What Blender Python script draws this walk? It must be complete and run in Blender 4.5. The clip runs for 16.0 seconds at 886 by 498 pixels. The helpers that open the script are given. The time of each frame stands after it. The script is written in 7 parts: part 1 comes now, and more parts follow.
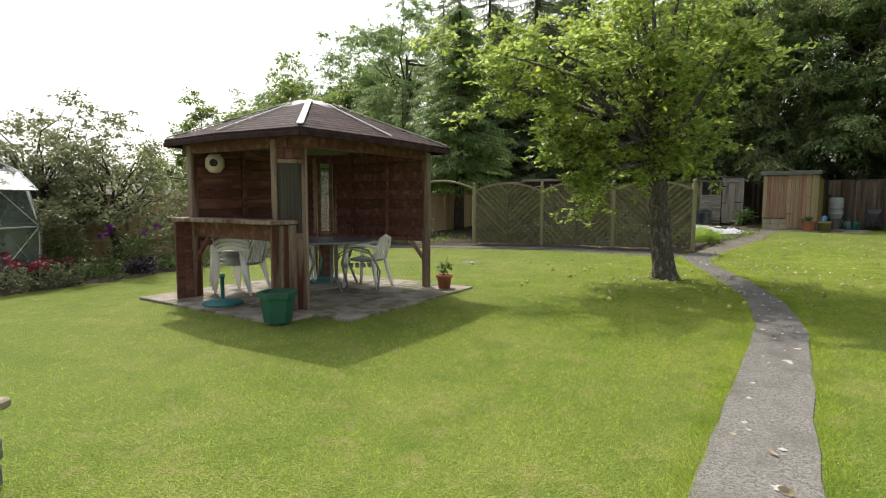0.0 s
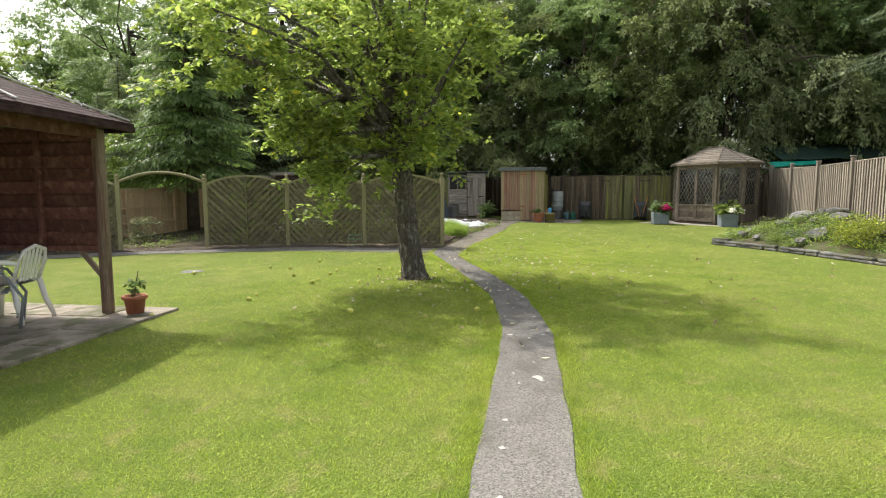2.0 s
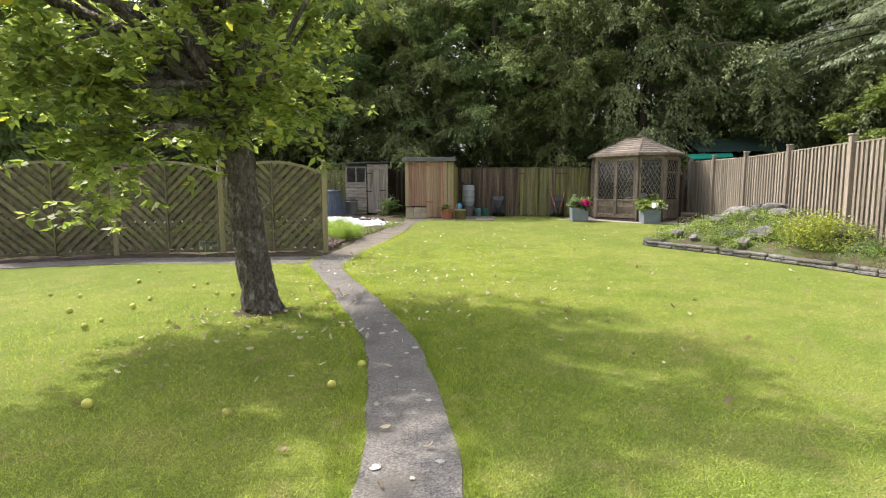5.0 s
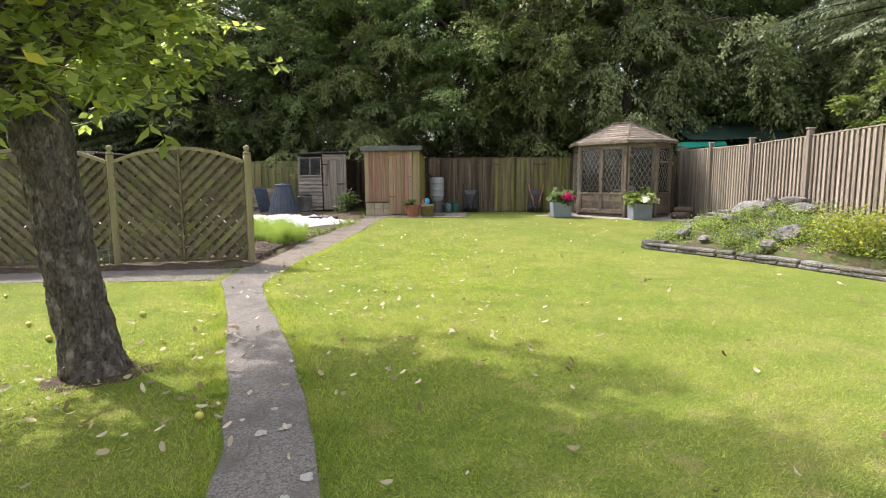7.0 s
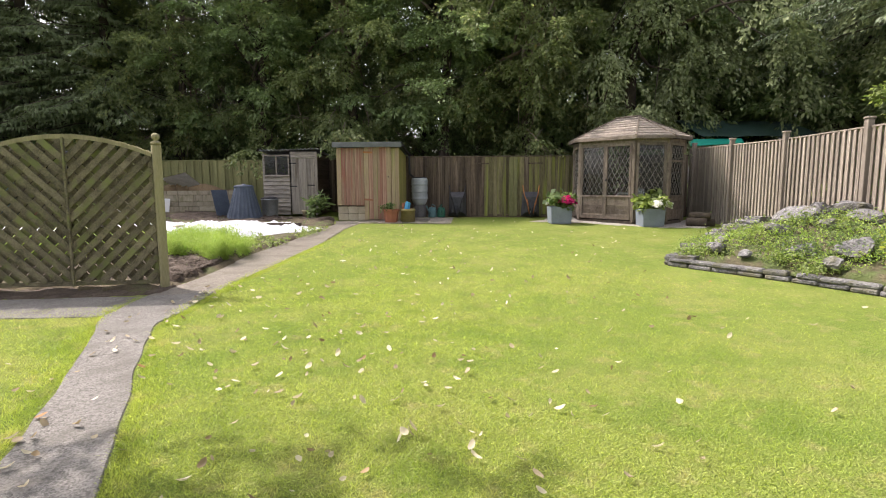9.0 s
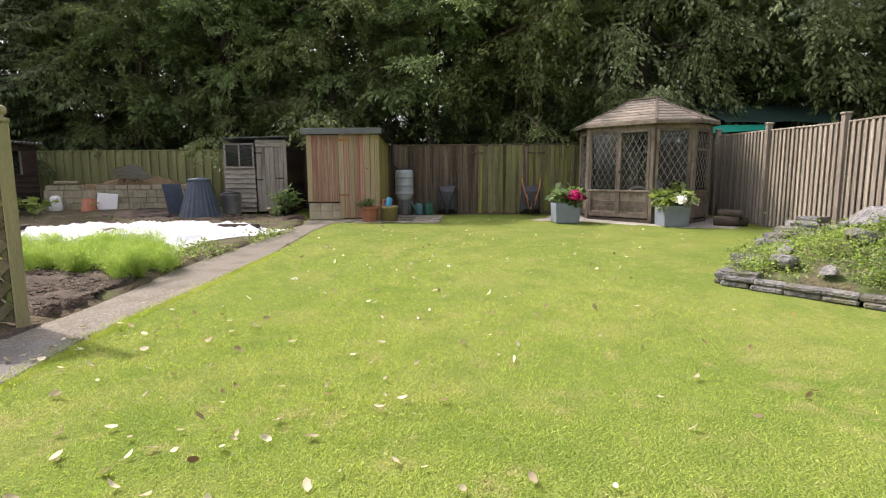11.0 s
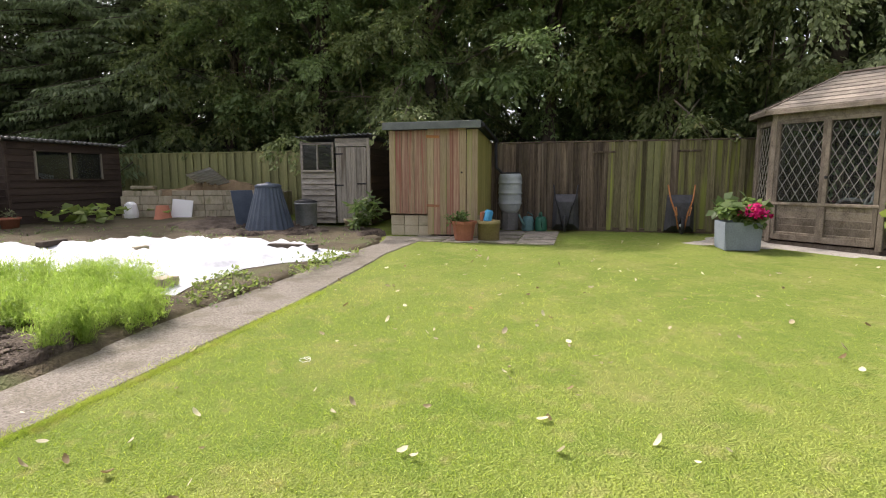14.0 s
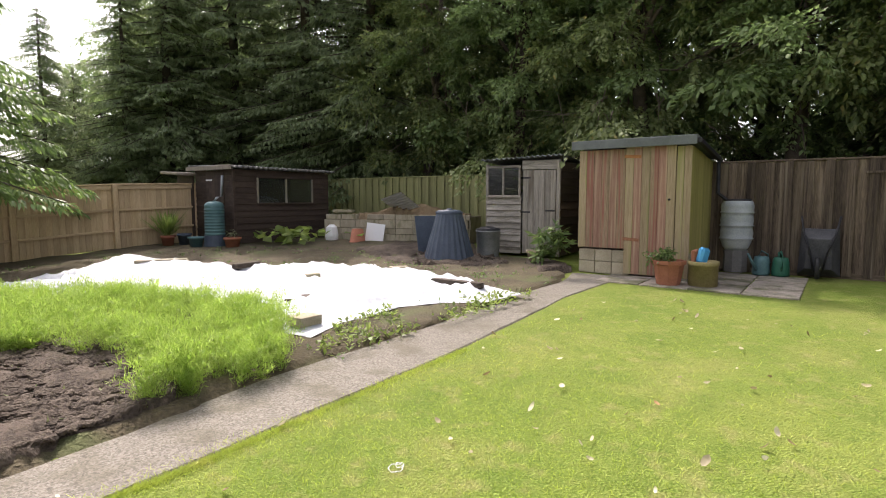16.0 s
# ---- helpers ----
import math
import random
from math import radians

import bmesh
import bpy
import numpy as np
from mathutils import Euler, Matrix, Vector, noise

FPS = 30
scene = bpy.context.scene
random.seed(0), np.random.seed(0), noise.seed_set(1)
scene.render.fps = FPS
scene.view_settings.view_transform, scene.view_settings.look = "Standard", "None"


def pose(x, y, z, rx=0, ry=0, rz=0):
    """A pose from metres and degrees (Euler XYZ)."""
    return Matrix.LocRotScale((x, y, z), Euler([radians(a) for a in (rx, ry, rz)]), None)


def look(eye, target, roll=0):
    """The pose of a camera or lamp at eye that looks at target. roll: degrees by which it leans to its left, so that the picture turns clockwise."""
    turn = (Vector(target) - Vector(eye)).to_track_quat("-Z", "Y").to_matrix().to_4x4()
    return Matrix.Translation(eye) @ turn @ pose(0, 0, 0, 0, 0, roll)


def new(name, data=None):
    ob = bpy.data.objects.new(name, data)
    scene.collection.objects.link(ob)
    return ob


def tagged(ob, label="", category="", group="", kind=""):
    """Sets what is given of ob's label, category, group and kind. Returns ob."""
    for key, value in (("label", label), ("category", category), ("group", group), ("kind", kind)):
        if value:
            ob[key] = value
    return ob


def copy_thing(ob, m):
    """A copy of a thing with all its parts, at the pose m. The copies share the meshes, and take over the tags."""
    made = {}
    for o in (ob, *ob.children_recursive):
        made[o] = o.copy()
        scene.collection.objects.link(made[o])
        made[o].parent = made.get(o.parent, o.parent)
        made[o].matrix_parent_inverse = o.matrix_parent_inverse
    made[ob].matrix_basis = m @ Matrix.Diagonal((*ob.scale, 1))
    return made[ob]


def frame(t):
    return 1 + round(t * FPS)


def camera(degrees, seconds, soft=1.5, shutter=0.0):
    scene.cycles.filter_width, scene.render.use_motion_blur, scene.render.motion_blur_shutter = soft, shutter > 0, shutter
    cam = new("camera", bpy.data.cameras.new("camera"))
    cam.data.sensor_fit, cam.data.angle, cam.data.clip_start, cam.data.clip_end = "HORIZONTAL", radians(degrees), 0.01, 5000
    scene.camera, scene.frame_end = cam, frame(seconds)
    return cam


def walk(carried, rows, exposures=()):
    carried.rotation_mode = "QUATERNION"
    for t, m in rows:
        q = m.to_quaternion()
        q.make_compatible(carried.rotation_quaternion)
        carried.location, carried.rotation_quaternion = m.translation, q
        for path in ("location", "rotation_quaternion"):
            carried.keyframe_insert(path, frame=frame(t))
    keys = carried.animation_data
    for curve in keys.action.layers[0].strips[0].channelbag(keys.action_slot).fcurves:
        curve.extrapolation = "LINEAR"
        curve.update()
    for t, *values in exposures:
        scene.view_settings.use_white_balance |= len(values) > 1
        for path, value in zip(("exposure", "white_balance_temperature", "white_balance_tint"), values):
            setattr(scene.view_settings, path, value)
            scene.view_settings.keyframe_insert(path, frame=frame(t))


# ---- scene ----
cam = camera(78.2, 16.0, soft=1.05)
METRES, EYE = 14.2, 1.278
ROWS = [
    (0.0, 0.0, 0.0, 0.0, 0.02, -5.29, -0.17),
    (0.5, 0.0073, 0.0196, 0.0012, -5.71, -5.4, -0.13),
    (1.0, 0.0158, 0.0381, -0.0011, -14.57, -5.29, -0.16),
    (1.5, 0.0299, 0.0623, -0.001, -20.06, -5.47, 0.01),
    (2.0, 0.0482, 0.088, -0.0019, -24.33, -5.73, 0.11),
    (2.5, 0.0666, 0.1107, -0.0033, -28.56, -5.82, 0.16),
    (3.0, 0.0863, 0.1348, -0.0026, -30.37, -5.95, 0.18),
    (3.5, 0.1063, 0.1628, -0.0017, -31.56, -6.1, 0.16),
    (4.0, 0.1251, 0.1879, -0.0023, -32.44, -6.11, 0.15),
    (6.5, 0.2272, 0.3231, -0.0052, -35.24, -6.86, 0.16),
    (7.0, 0.2569, 0.3513, -0.0046, -36.17, -7.02, 0.31),
    (7.5, 0.2827, 0.3778, -0.0064, -36.38, -7.08, 0.32),
    (8.0, 0.3059, 0.4027, -0.005, -36.63, -6.84, 0.25),
    (8.5, 0.3314, 0.4285, -0.0037, -36.94, -6.83, 0.29),
    (9.0, 0.351, 0.4522, -0.0064, -37.03, -6.81, 0.2),
    (9.5, 0.3727, 0.477, -0.0048, -37.43, -6.95, 0.19),
    (12.0, 0.4791, 0.6078, -0.0048, -37.64, -8.1, 0.28),
    (12.5, 0.498, 0.6345, -0.0014, -36.91, -8.19, 0.2),
    (13.0, 0.5205, 0.662, -0.0003, -34.76, -7.95, 0.3),
    (13.5, 0.5386, 0.6873, -0.0009, -30.17, -7.74, 0.23),
    (14.0, 0.558, 0.7113, 0.0005, -25.87, -7.46, 0.21),
    (14.5, 0.5785, 0.7355, 0.0034, -21.24, -7.25, 0.29),
    (15.0, 0.5927, 0.7563, 0.0029, -15.24, -6.99, 0.16),
    (15.5, 0.6034, 0.7735, 0.0065, -10.39, -6.26, 0.06),
    (16.0, 0.612, 0.7847, 0.0076, -4.06, -5.27, -0.03),
]
walk(cam, [(t, pose(0, 0, EYE) @ pose(METRES * x, METRES * y, METRES * z, 90 + pitch, roll, yaw)) for t, x, y, z, yaw, pitch, roll in ROWS],
     exposures=[(0.0, 0.65, 6500, 10), (1.5, 0.9, 6500, 10), (3.5, 1.2, 6500, 13), (7.0, 1.4, 6500, 20), (9.5, 1.35, 6500, 20), (12.5, 1.2, 6500, 19), (14.5, 1.25, 6500, 19), (16.0, 1.33, 6500, 19)])

# world, sun
SUN_TO = Vector((-0.4, 0.917, 0.0)).normalized()
SUN_EL = radians(51)
world = bpy.data.worlds.new("sky")
scene.world = world
world.use_nodes = True
wn = world.node_tree.nodes
sky = wn.new("ShaderNodeTexSky")
sky.sky_type, sky.sun_disc = "NISHITA", False
sky.sun_elevation, sky.sun_rotation = SUN_EL, math.atan2(SUN_TO.x, SUN_TO.y)
sky.dust_density, sky.air_density = 5.0, 1.0
bgn = wn["Background"]
bgn.inputs["Strength"].default_value = 0.15
hsv = wn.new("ShaderNodeHueSaturation")
hsv.inputs["Saturation"].default_value = 0.35
world.node_tree.links.new(sky.outputs[0], hsv.inputs["Color"])
world.node_tree.links.new(hsv.outputs[0], bgn.inputs["Color"])
sun_data = bpy.data.lights.new("sun", "SUN")
sun_data.energy, sun_data.angle, sun_data.color = 2.3, radians(0.9), (1.0, 0.93, 0.82)
sun = new("sun", sun_data)
sun.matrix_basis = look(Vector((0, 0, 30)), Vector((0, 0, 30)) - (SUN_TO * math.cos(SUN_EL) + Vector((0, 0, math.sin(SUN_EL)))))

U, V = Vector((0.65, 0.76, 0)), Vector((0.76, -0.65, 0))   # along the plot and across it
UDEG, VDEG = math.degrees(math.atan2(0.76, 0.65)), math.degrees(math.atan2(-0.65, 0.76))


def ease(a):
    a = min(max(a, 0.0), 1.0)
    return a * a * (3 - 2 * a)


def g(x, y):
    """The height of the ground."""
    return -0.09 + 0.34 * ease((0.588 * x + 0.809 * y - 10.5) / 14.5) + 0.1 * ease((y - 20.5) / 3.5)


# ---- materials ----
def surf(name, c1, c2, scale=4.0, rough=0.8, bump=0.2, fine=60.0, stretch=(1, 1, 1), c3=None, c3_at=0.6, metal=0.0, vary=0.0, spec=0.3, dist=0.004, patch=0.6):
    """A surface of two colours mixed at two scales, a third in patches, and fine relief."""
    m = bpy.data.materials.new(name)
    m.use_nodes = True
    t = m.node_tree
    n, l = t.nodes, t.links
    p = n["Principled BSDF"]
    co = n.new("ShaderNodeTexCoord")
    info = n.new("ShaderNodeObjectInfo")
    off = n.new("ShaderNodeVectorMath")
    off.operation = "MULTIPLY_ADD"
    off.inputs[1].default_value = stretch
    shift = n.new("ShaderNodeMath")
    shift.operation = "MULTIPLY"
    shift.inputs[1].default_value = 37.0
    l.new(info.outputs["Random"], shift.inputs[0])
    l.new(co.outputs["Object"], off.inputs[0])
    l.new(shift.outputs[0], off.inputs[2])
    big = n.new("ShaderNodeTexNoise")
    big.inputs["Scale"].default_value, big.inputs["Detail"].default_value = scale, 5
    small = n.new("ShaderNodeTexNoise")
    small.inputs["Scale"].default_value, small.inputs["Detail"].default_value = fine, 3
    l.new(off.outputs[0], big.inputs["Vector"])
    l.new(off.outputs[0], small.inputs["Vector"])
    add = n.new("ShaderNodeMath")
    add.operation = "ADD"
    l.new(big.outputs[0], add.inputs[0])
    l.new(small.outputs[0], add.inputs[1])
    ramp = n.new("ShaderNodeMapRange")
    ramp.inputs["From Min"].default_value, ramp.inputs["From Max"].default_value = 0.75, 1.25
    l.new(add.outputs[0], ramp.inputs[0])
    mix = n.new("ShaderNodeMix")
    mix.data_type = "RGBA"
    mix.inputs[6].default_value, mix.inputs[7].default_value = (*c1, 1), (*c2, 1)
    l.new(ramp.outputs[0], mix.inputs[0])
    col = mix.outputs[2]
    if c3:
        spot = n.new("ShaderNodeTexNoise")
        spot.inputs["Scale"].default_value, spot.inputs["Detail"].default_value = scale * patch, 6
        l.new(off.outputs[0], spot.inputs["Vector"])
        r2 = n.new("ShaderNodeMapRange")
        r2.inputs["From Min"].default_value, r2.inputs["From Max"].default_value = c3_at - 0.06, c3_at + 0.08
        l.new(spot.outputs[0], r2.inputs[0])
        mx = n.new("ShaderNodeMix")
        mx.data_type = "RGBA"
        mx.inputs[7].default_value = (*c3, 1)
        l.new(r2.outputs[0], mx.inputs[0])
        l.new(col, mx.inputs[6])
        col = mx.outputs[2]
    if vary:
        hv = n.new("ShaderNodeHueSaturation")
        vr = n.new("ShaderNodeMapRange")
        vr.inputs["To Min"].default_value, vr.inputs["To Max"].default_value = 1 - vary, 1 + vary
        l.new(info.outputs["Random"], vr.inputs[0])
        l.new(vr.outputs[0], hv.inputs["Value"])
        l.new(col, hv.inputs["Color"])
        col = hv.outputs[0]
    l.new(col, p.inputs["Base Color"])
    p.inputs["Roughness"].default_value, p.inputs["Metallic"].default_value = rough, metal
    p.inputs["Specular IOR Level"].default_value = spec
    if bump:
        b = n.new("ShaderNodeBump")
        b.inputs["Strength"].default_value, b.inputs["Distance"].default_value = bump, dist
        l.new(add.outputs[0], b.inputs["Height"])
        l.new(b.outputs[0], p.inputs["Normal"])
    return m


def leafy(name, c1, c2, through_part=0.35, rough=0.5, yellow=None, patches=None):
    """Leaves: each has its own tone, and light shines through them."""
    m = bpy.data.materials.new(name)
    m.use_nodes = True
    n, l = m.node_tree.nodes, m.node_tree.links
    p = n["Principled BSDF"]
    geo = n.new("ShaderNodeNewGeometry")
    ramp = n.new("ShaderNodeValToRGB")
    e = ramp.color_ramp.elements
    e[0].color, e[1].color = (*c1, 1), (*c2, 1)
    if yellow:
        k = e.new(0.97)
        k.color = (*c2, 1)
        e[-1].position = 1.0
        e[-1].color = (*yellow, 1)
    l.new(geo.outputs["Random Per Island"], ramp.inputs[0])
    tone = ramp.outputs[0]
    for scale, at, colour, most in patches or ():
        tc = n.new("ShaderNodeTexCoord")
        nz = n.new("ShaderNodeTexNoise")
        nz.inputs["Scale"].default_value, nz.inputs["Detail"].default_value = scale, 4
        mr = n.new("ShaderNodeMapRange")
        mr.inputs["From Min"].default_value, mr.inputs["From Max"].default_value = at, at + 0.14
        mr.inputs["To Max"].default_value = most
        mc = n.new("ShaderNodeMix")
        mc.data_type = "RGBA"
        mc.inputs[7].default_value = (*colour, 1)
        l.new(tc.outputs["Object"], nz.inputs["Vector"])
        l.new(nz.outputs[0], mr.inputs[0])
        l.new(mr.outputs[0], mc.inputs[0])
        l.new(tone, mc.inputs[6])
        tone = mc.outputs[2]
    l.new(tone, p.inputs["Base Color"])
    p.inputs["Roughness"].default_value = rough
    p.inputs["Specular IOR Level"].default_value = 0.35
    tr = n.new("ShaderNodeBsdfTranslucent")
    bright = n.new("ShaderNodeHueSaturation")
    bright.inputs["Value"].default_value = 1.7
    bright.inputs["Saturation"].default_value = 1.1
    l.new(tone, bright.inputs["Color"])
    l.new(bright.outputs[0], tr.inputs["Color"])
    mx = n.new("ShaderNodeMixShader")
    mx.inputs[0].default_value = through_part
    l.new(p.outputs[0], mx.inputs[1])
    l.new(tr.outputs[0], mx.inputs[2])
    l.new(mx.outputs[0], n["Material Output"].inputs[0])
    return m


def glass(name, tint=(0.9, 0.95, 0.93), rough=0.02, clear=0.75):
    m = bpy.data.materials.new(name)
    m.use_nodes = True
    n, l = m.node_tree.nodes, m.node_tree.links
    p = n["Principled BSDF"]
    p.inputs["Base Color"].default_value = (*tint, 1)
    p.inputs["Roughness"].default_value = rough
    tp = n.new("ShaderNodeBsdfTransparent")
    tp.inputs[0].default_value = (*tint, 1)
    gl = n.new("ShaderNodeBsdfGlossy")
    gl.inputs["Roughness"].default_value = rough
    fr = n.new("ShaderNodeFresnel")
    mx = n.new("ShaderNodeMixShader")
    l.new(fr.outputs[0], mx.inputs[0])
    l.new(tp.outputs[0], mx.inputs[1])
    l.new(gl.outputs[0], mx.inputs[2])
    dust = n.new("ShaderNodeMixShader")
    dust.inputs[0].default_value = clear
    l.new(p.outputs[0], dust.inputs[1])
    l.new(mx.outputs[0], dust.inputs[2])
    l.new(dust.outputs[0], n["Material Output"].inputs[0])
    return m


def lawn(name):
    """Mown turf: broad paler and greener areas, tufts, dry spots and fine relief."""
    m = bpy.data.materials.new(name)
    m.use_nodes = True
    n, l = m.node_tree.nodes, m.node_tree.links
    p = n["Principled BSDF"]
    co = n.new("ShaderNodeTexCoord")

    def patch(scale, lo, hi, most, colour, under, detail=4):
        nz = n.new("ShaderNodeTexNoise")
        nz.inputs["Scale"].default_value, nz.inputs["Detail"].default_value = scale, detail
        mr = n.new("ShaderNodeMapRange")
        mr.inputs["From Min"].default_value, mr.inputs["From Max"].default_value, mr.inputs["To Max"].default_value = lo, hi, most
        mc = n.new("ShaderNodeMix")
        mc.data_type = "RGBA"
        mc.inputs[7].default_value = (*colour, 1)
        l.new(co.outputs["Object"], nz.inputs["Vector"])
        l.new(nz.outputs[0], mr.inputs[0])
        l.new(mr.outputs[0], mc.inputs[0])
        if under is None:
            mc.inputs[6].default_value = (0.15, 0.205, 0.036, 1)
        else:
            l.new(under, mc.inputs[6])
        return mc.outputs[2], nz.outputs[0]
    c, _ = patch(0.5, 0.42, 0.62, 0.7, (0.21, 0.245, 0.055), None)
    c, _ = patch(1.1, 0.52, 0.66, 0.5, (0.25, 0.25, 0.08), c)
    c, _ = patch(2.3, 0.48, 0.68, 0.5, (0.1, 0.16, 0.024), c)
    c, _ = patch(6.0, 0.56, 0.7, 0.6, (0.27, 0.25, 0.1), c)
    c, _ = patch(22.0, 0.5, 0.68, 0.5, (0.085, 0.14, 0.02), c)
    c, fine = patch(75.0, 0.5, 0.66, 0.5, (0.24, 0.285, 0.075), c, 2)
    l.new(c, p.inputs["Base Color"])
    p.inputs["Roughness"].default_value = 0.9
    p.inputs["Specular IOR Level"].default_value = 0.1
    b = n.new("ShaderNodeBump")
    b.inputs["Strength"].default_value, b.inputs["Distance"].default_value = 0.9, 0.035
    l.new(fine, b.inputs["Height"])
    l.new(b.outputs[0], p.inputs["Normal"])
    return m


def aggregate(name, dark, pale, stain, size=75.0):
    """Old concrete with its gravel laid bare: grains of many tones, pits and stains."""
    m = bpy.data.materials.new(name)
    m.use_nodes = True
    n, l = m.node_tree.nodes, m.node_tree.links
    p = n["Principled BSDF"]
    co = n.new("ShaderNodeTexCoord")
    cell = n.new("ShaderNodeTexVoronoi")
    cell.inputs["Scale"].default_value = size
    tone = n.new("ShaderNodeSeparateColor")
    nz = n.new("ShaderNodeTexNoise")
    nz.inputs["Scale"].default_value, nz.inputs["Detail"].default_value = 38.0, 5
    wide = n.new("ShaderNodeTexNoise")
    wide.inputs["Scale"].default_value, wide.inputs["Detail"].default_value = 3.2, 5
    for k in (cell, nz, wide):
        l.new(co.outputs["Object"], k.inputs["Vector"])
    l.new(cell.outputs["Color"], tone.inputs[0])
    add = n.new("ShaderNodeMath")
    add.operation = "ADD"
    l.new(tone.outputs[0], add.inputs[0])
    l.new(nz.outputs[0], add.inputs[1])
    mr = n.new("ShaderNodeMapRange")
    mr.inputs["From Min"].default_value, mr.inputs["From Max"].default_value = 0.4, 1.5
    l.new(add.outputs[0], mr.inputs[0])
    mix = n.new("ShaderNodeMix")
    mix.data_type = "RGBA"
    mix.inputs[6].default_value, mix.inputs[7].default_value = (*dark, 1), (*pale, 1)
    l.new(mr.outputs[0], mix.inputs[0])
    m2 = n.new("ShaderNodeMapRange")
    m2.inputs["From Min"].default_value, m2.inputs["From Max"].default_value, m2.inputs["To Max"].default_value = 0.5, 0.68, 0.7
    l.new(wide.outputs[0], m2.inputs[0])
    mx = n.new("ShaderNodeMix")
    mx.data_type = "RGBA"
    mx.inputs[7].default_value = (*stain, 1)
    l.new(m2.outputs[0], mx.inputs[0])
    l.new(mix.outputs[2], mx.inputs[6])
    l.new(mx.outputs[2], p.inputs["Base Color"])
    p.inputs["Roughness"].default_value = 0.92
    p.inputs["Specular IOR Level"].default_value = 0.2
    b = n.new("ShaderNodeBump")
    b.inputs["Strength"].default_value, b.inputs["Distance"].default_value = 1.0, 0.012
    l.new(add.outputs[0], b.inputs["Height"])
    l.new(b.outputs[0], p.inputs["Normal"])
    return m


LAWN = lawn("lawn_soil")
BLADE = leafy("grass_blade", (0.145, 0.21, 0.028), (0.395, 0.465, 0.1), 0.5, 0.5, None, ((0.5, 0.45, (0.36, 0.4, 0.1), 0.4), (1.1, 0.52, (0.34, 0.37, 0.11), 0.45), (2.3, 0.5, (0.14, 0.22, 0.032), 0.5), (6.0, 0.56, (0.4, 0.36, 0.15), 0.5)))
CONCRETE = aggregate("path_concrete", (0.1, 0.095, 0.085), (0.27, 0.26, 0.238), (0.125, 0.118, 0.102), 125.0)
BEIGE = aggregate("weathered_concrete", (0.12, 0.108, 0.088), (0.28, 0.256, 0.215), (0.13, 0.115, 0.08), 105.0)
LICHEN = surf("pale_lichen", (0.34, 0.34, 0.3), (0.48, 0.48, 0.44), 40, 0.95, 0.4, 120)
SLAB = surf("slab_stone", (0.17, 0.148, 0.12), (0.35, 0.31, 0.26), 5, 0.9, 0.6, 60, c3=(0.12, 0.12, 0.07), c3_at=0.54, vary=0.2)
SOIL = surf("soil", (0.045, 0.034, 0.026), (0.12, 0.095, 0.072), 6, 0.95, 1.0, 45, dist=0.03)
WEEDY = surf("weedy_soil", (0.06, 0.048, 0.03), (0.115, 0.095, 0.055), 3, 0.95, 1.0, 40, c3=(0.09, 0.1, 0.04), c3_at=0.6, dist=0.03)
# near-black brown: the shade under the trees is put into this colour
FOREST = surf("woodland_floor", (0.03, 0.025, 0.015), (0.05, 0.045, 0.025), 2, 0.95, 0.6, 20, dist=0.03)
GREYWOOD = surf("grey_wood", (0.18, 0.152, 0.122), (0.295, 0.258, 0.21), 2.2, 0.85, 0.35, 26, (6, 6, 0.5), vary=0.22)
BROWNWOOD = surf("brown_fence_wood", (0.04, 0.028, 0.02), (0.15, 0.115, 0.08), 2.6, 0.88, 0.5, 26, (9, 9, 0.5), c3=(0.2, 0.165, 0.12), c3_at=0.62, vary=0.4)
MIDWOOD = surf("algae_fence_wood", (0.07, 0.06, 0.032), (0.19, 0.17, 0.09), 2.4, 0.9, 0.5, 26, (9, 9, 0.5), c3=(0.2, 0.22, 0.05), c3_at=0.56, vary=0.3)
GREENWOOD = surf("mossy_fence_wood", (0.17, 0.175, 0.075), (0.28, 0.27, 0.12), 2.2, 0.9, 0.35, 26, (6, 6, 0.5), vary=0.16)
PALEWOOD = surf("pale_fence_wood", (0.4, 0.29, 0.165), (0.55, 0.42, 0.26), 2.0, 0.85, 0.3, 26, (5, 5, 0.5), vary=0.12)
TRELLISWOOD = surf("trellis_wood", (0.085, 0.076, 0.048), (0.225, 0.2, 0.13), 2.4, 0.88, 0.4, 26, (3, 3, 3), c3=(0.17, 0.19, 0.07), c3_at=0.58, vary=0.2)
POSTWOOD = surf("post_wood", (0.24, 0.22, 0.12), (0.35, 0.32, 0.19), 2.4, 0.88, 0.3, 26, (6, 6, 0.6), vary=0.1)
SUMMERWOOD = surf("summerhouse_wood", (0.085, 0.068, 0.05), (0.22, 0.185, 0.145), 2.4, 0.85, 0.5, 26, (4, 4, 2), vary=0.28)
SHEDWOOD = surf("stained_shed_wood", (0.19, 0.135, 0.08), (0.4, 0.31, 0.2), 2.4, 0.85, 0.5, 24, (10, 10, 0.45), c3=(0.27, 0.12, 0.085), c3_at=0.52, vary=0.14, patch=1.0)
SHEDRED = surf("red_stained_board", (0.22, 0.115, 0.08), (0.36, 0.23, 0.16), 2.4, 0.85, 0.5, 24, (10, 10, 0.45), c3=(0.38, 0.28, 0.18), c3_at=0.58, vary=0.12, patch=1.0)
SHEDBUFF = surf("bare_shed_board", (0.23, 0.175, 0.1), (0.4, 0.315, 0.2), 2.4, 0.85, 0.5, 24, (10, 10, 0.45), c3=(0.25, 0.235, 0.1), c3_at=0.57, vary=0.12, patch=1.0)
SHEDMIX = (SHEDBUFF, SHEDWOOD, SHEDRED, SHEDWOOD, SHEDRED, SHEDWOOD)
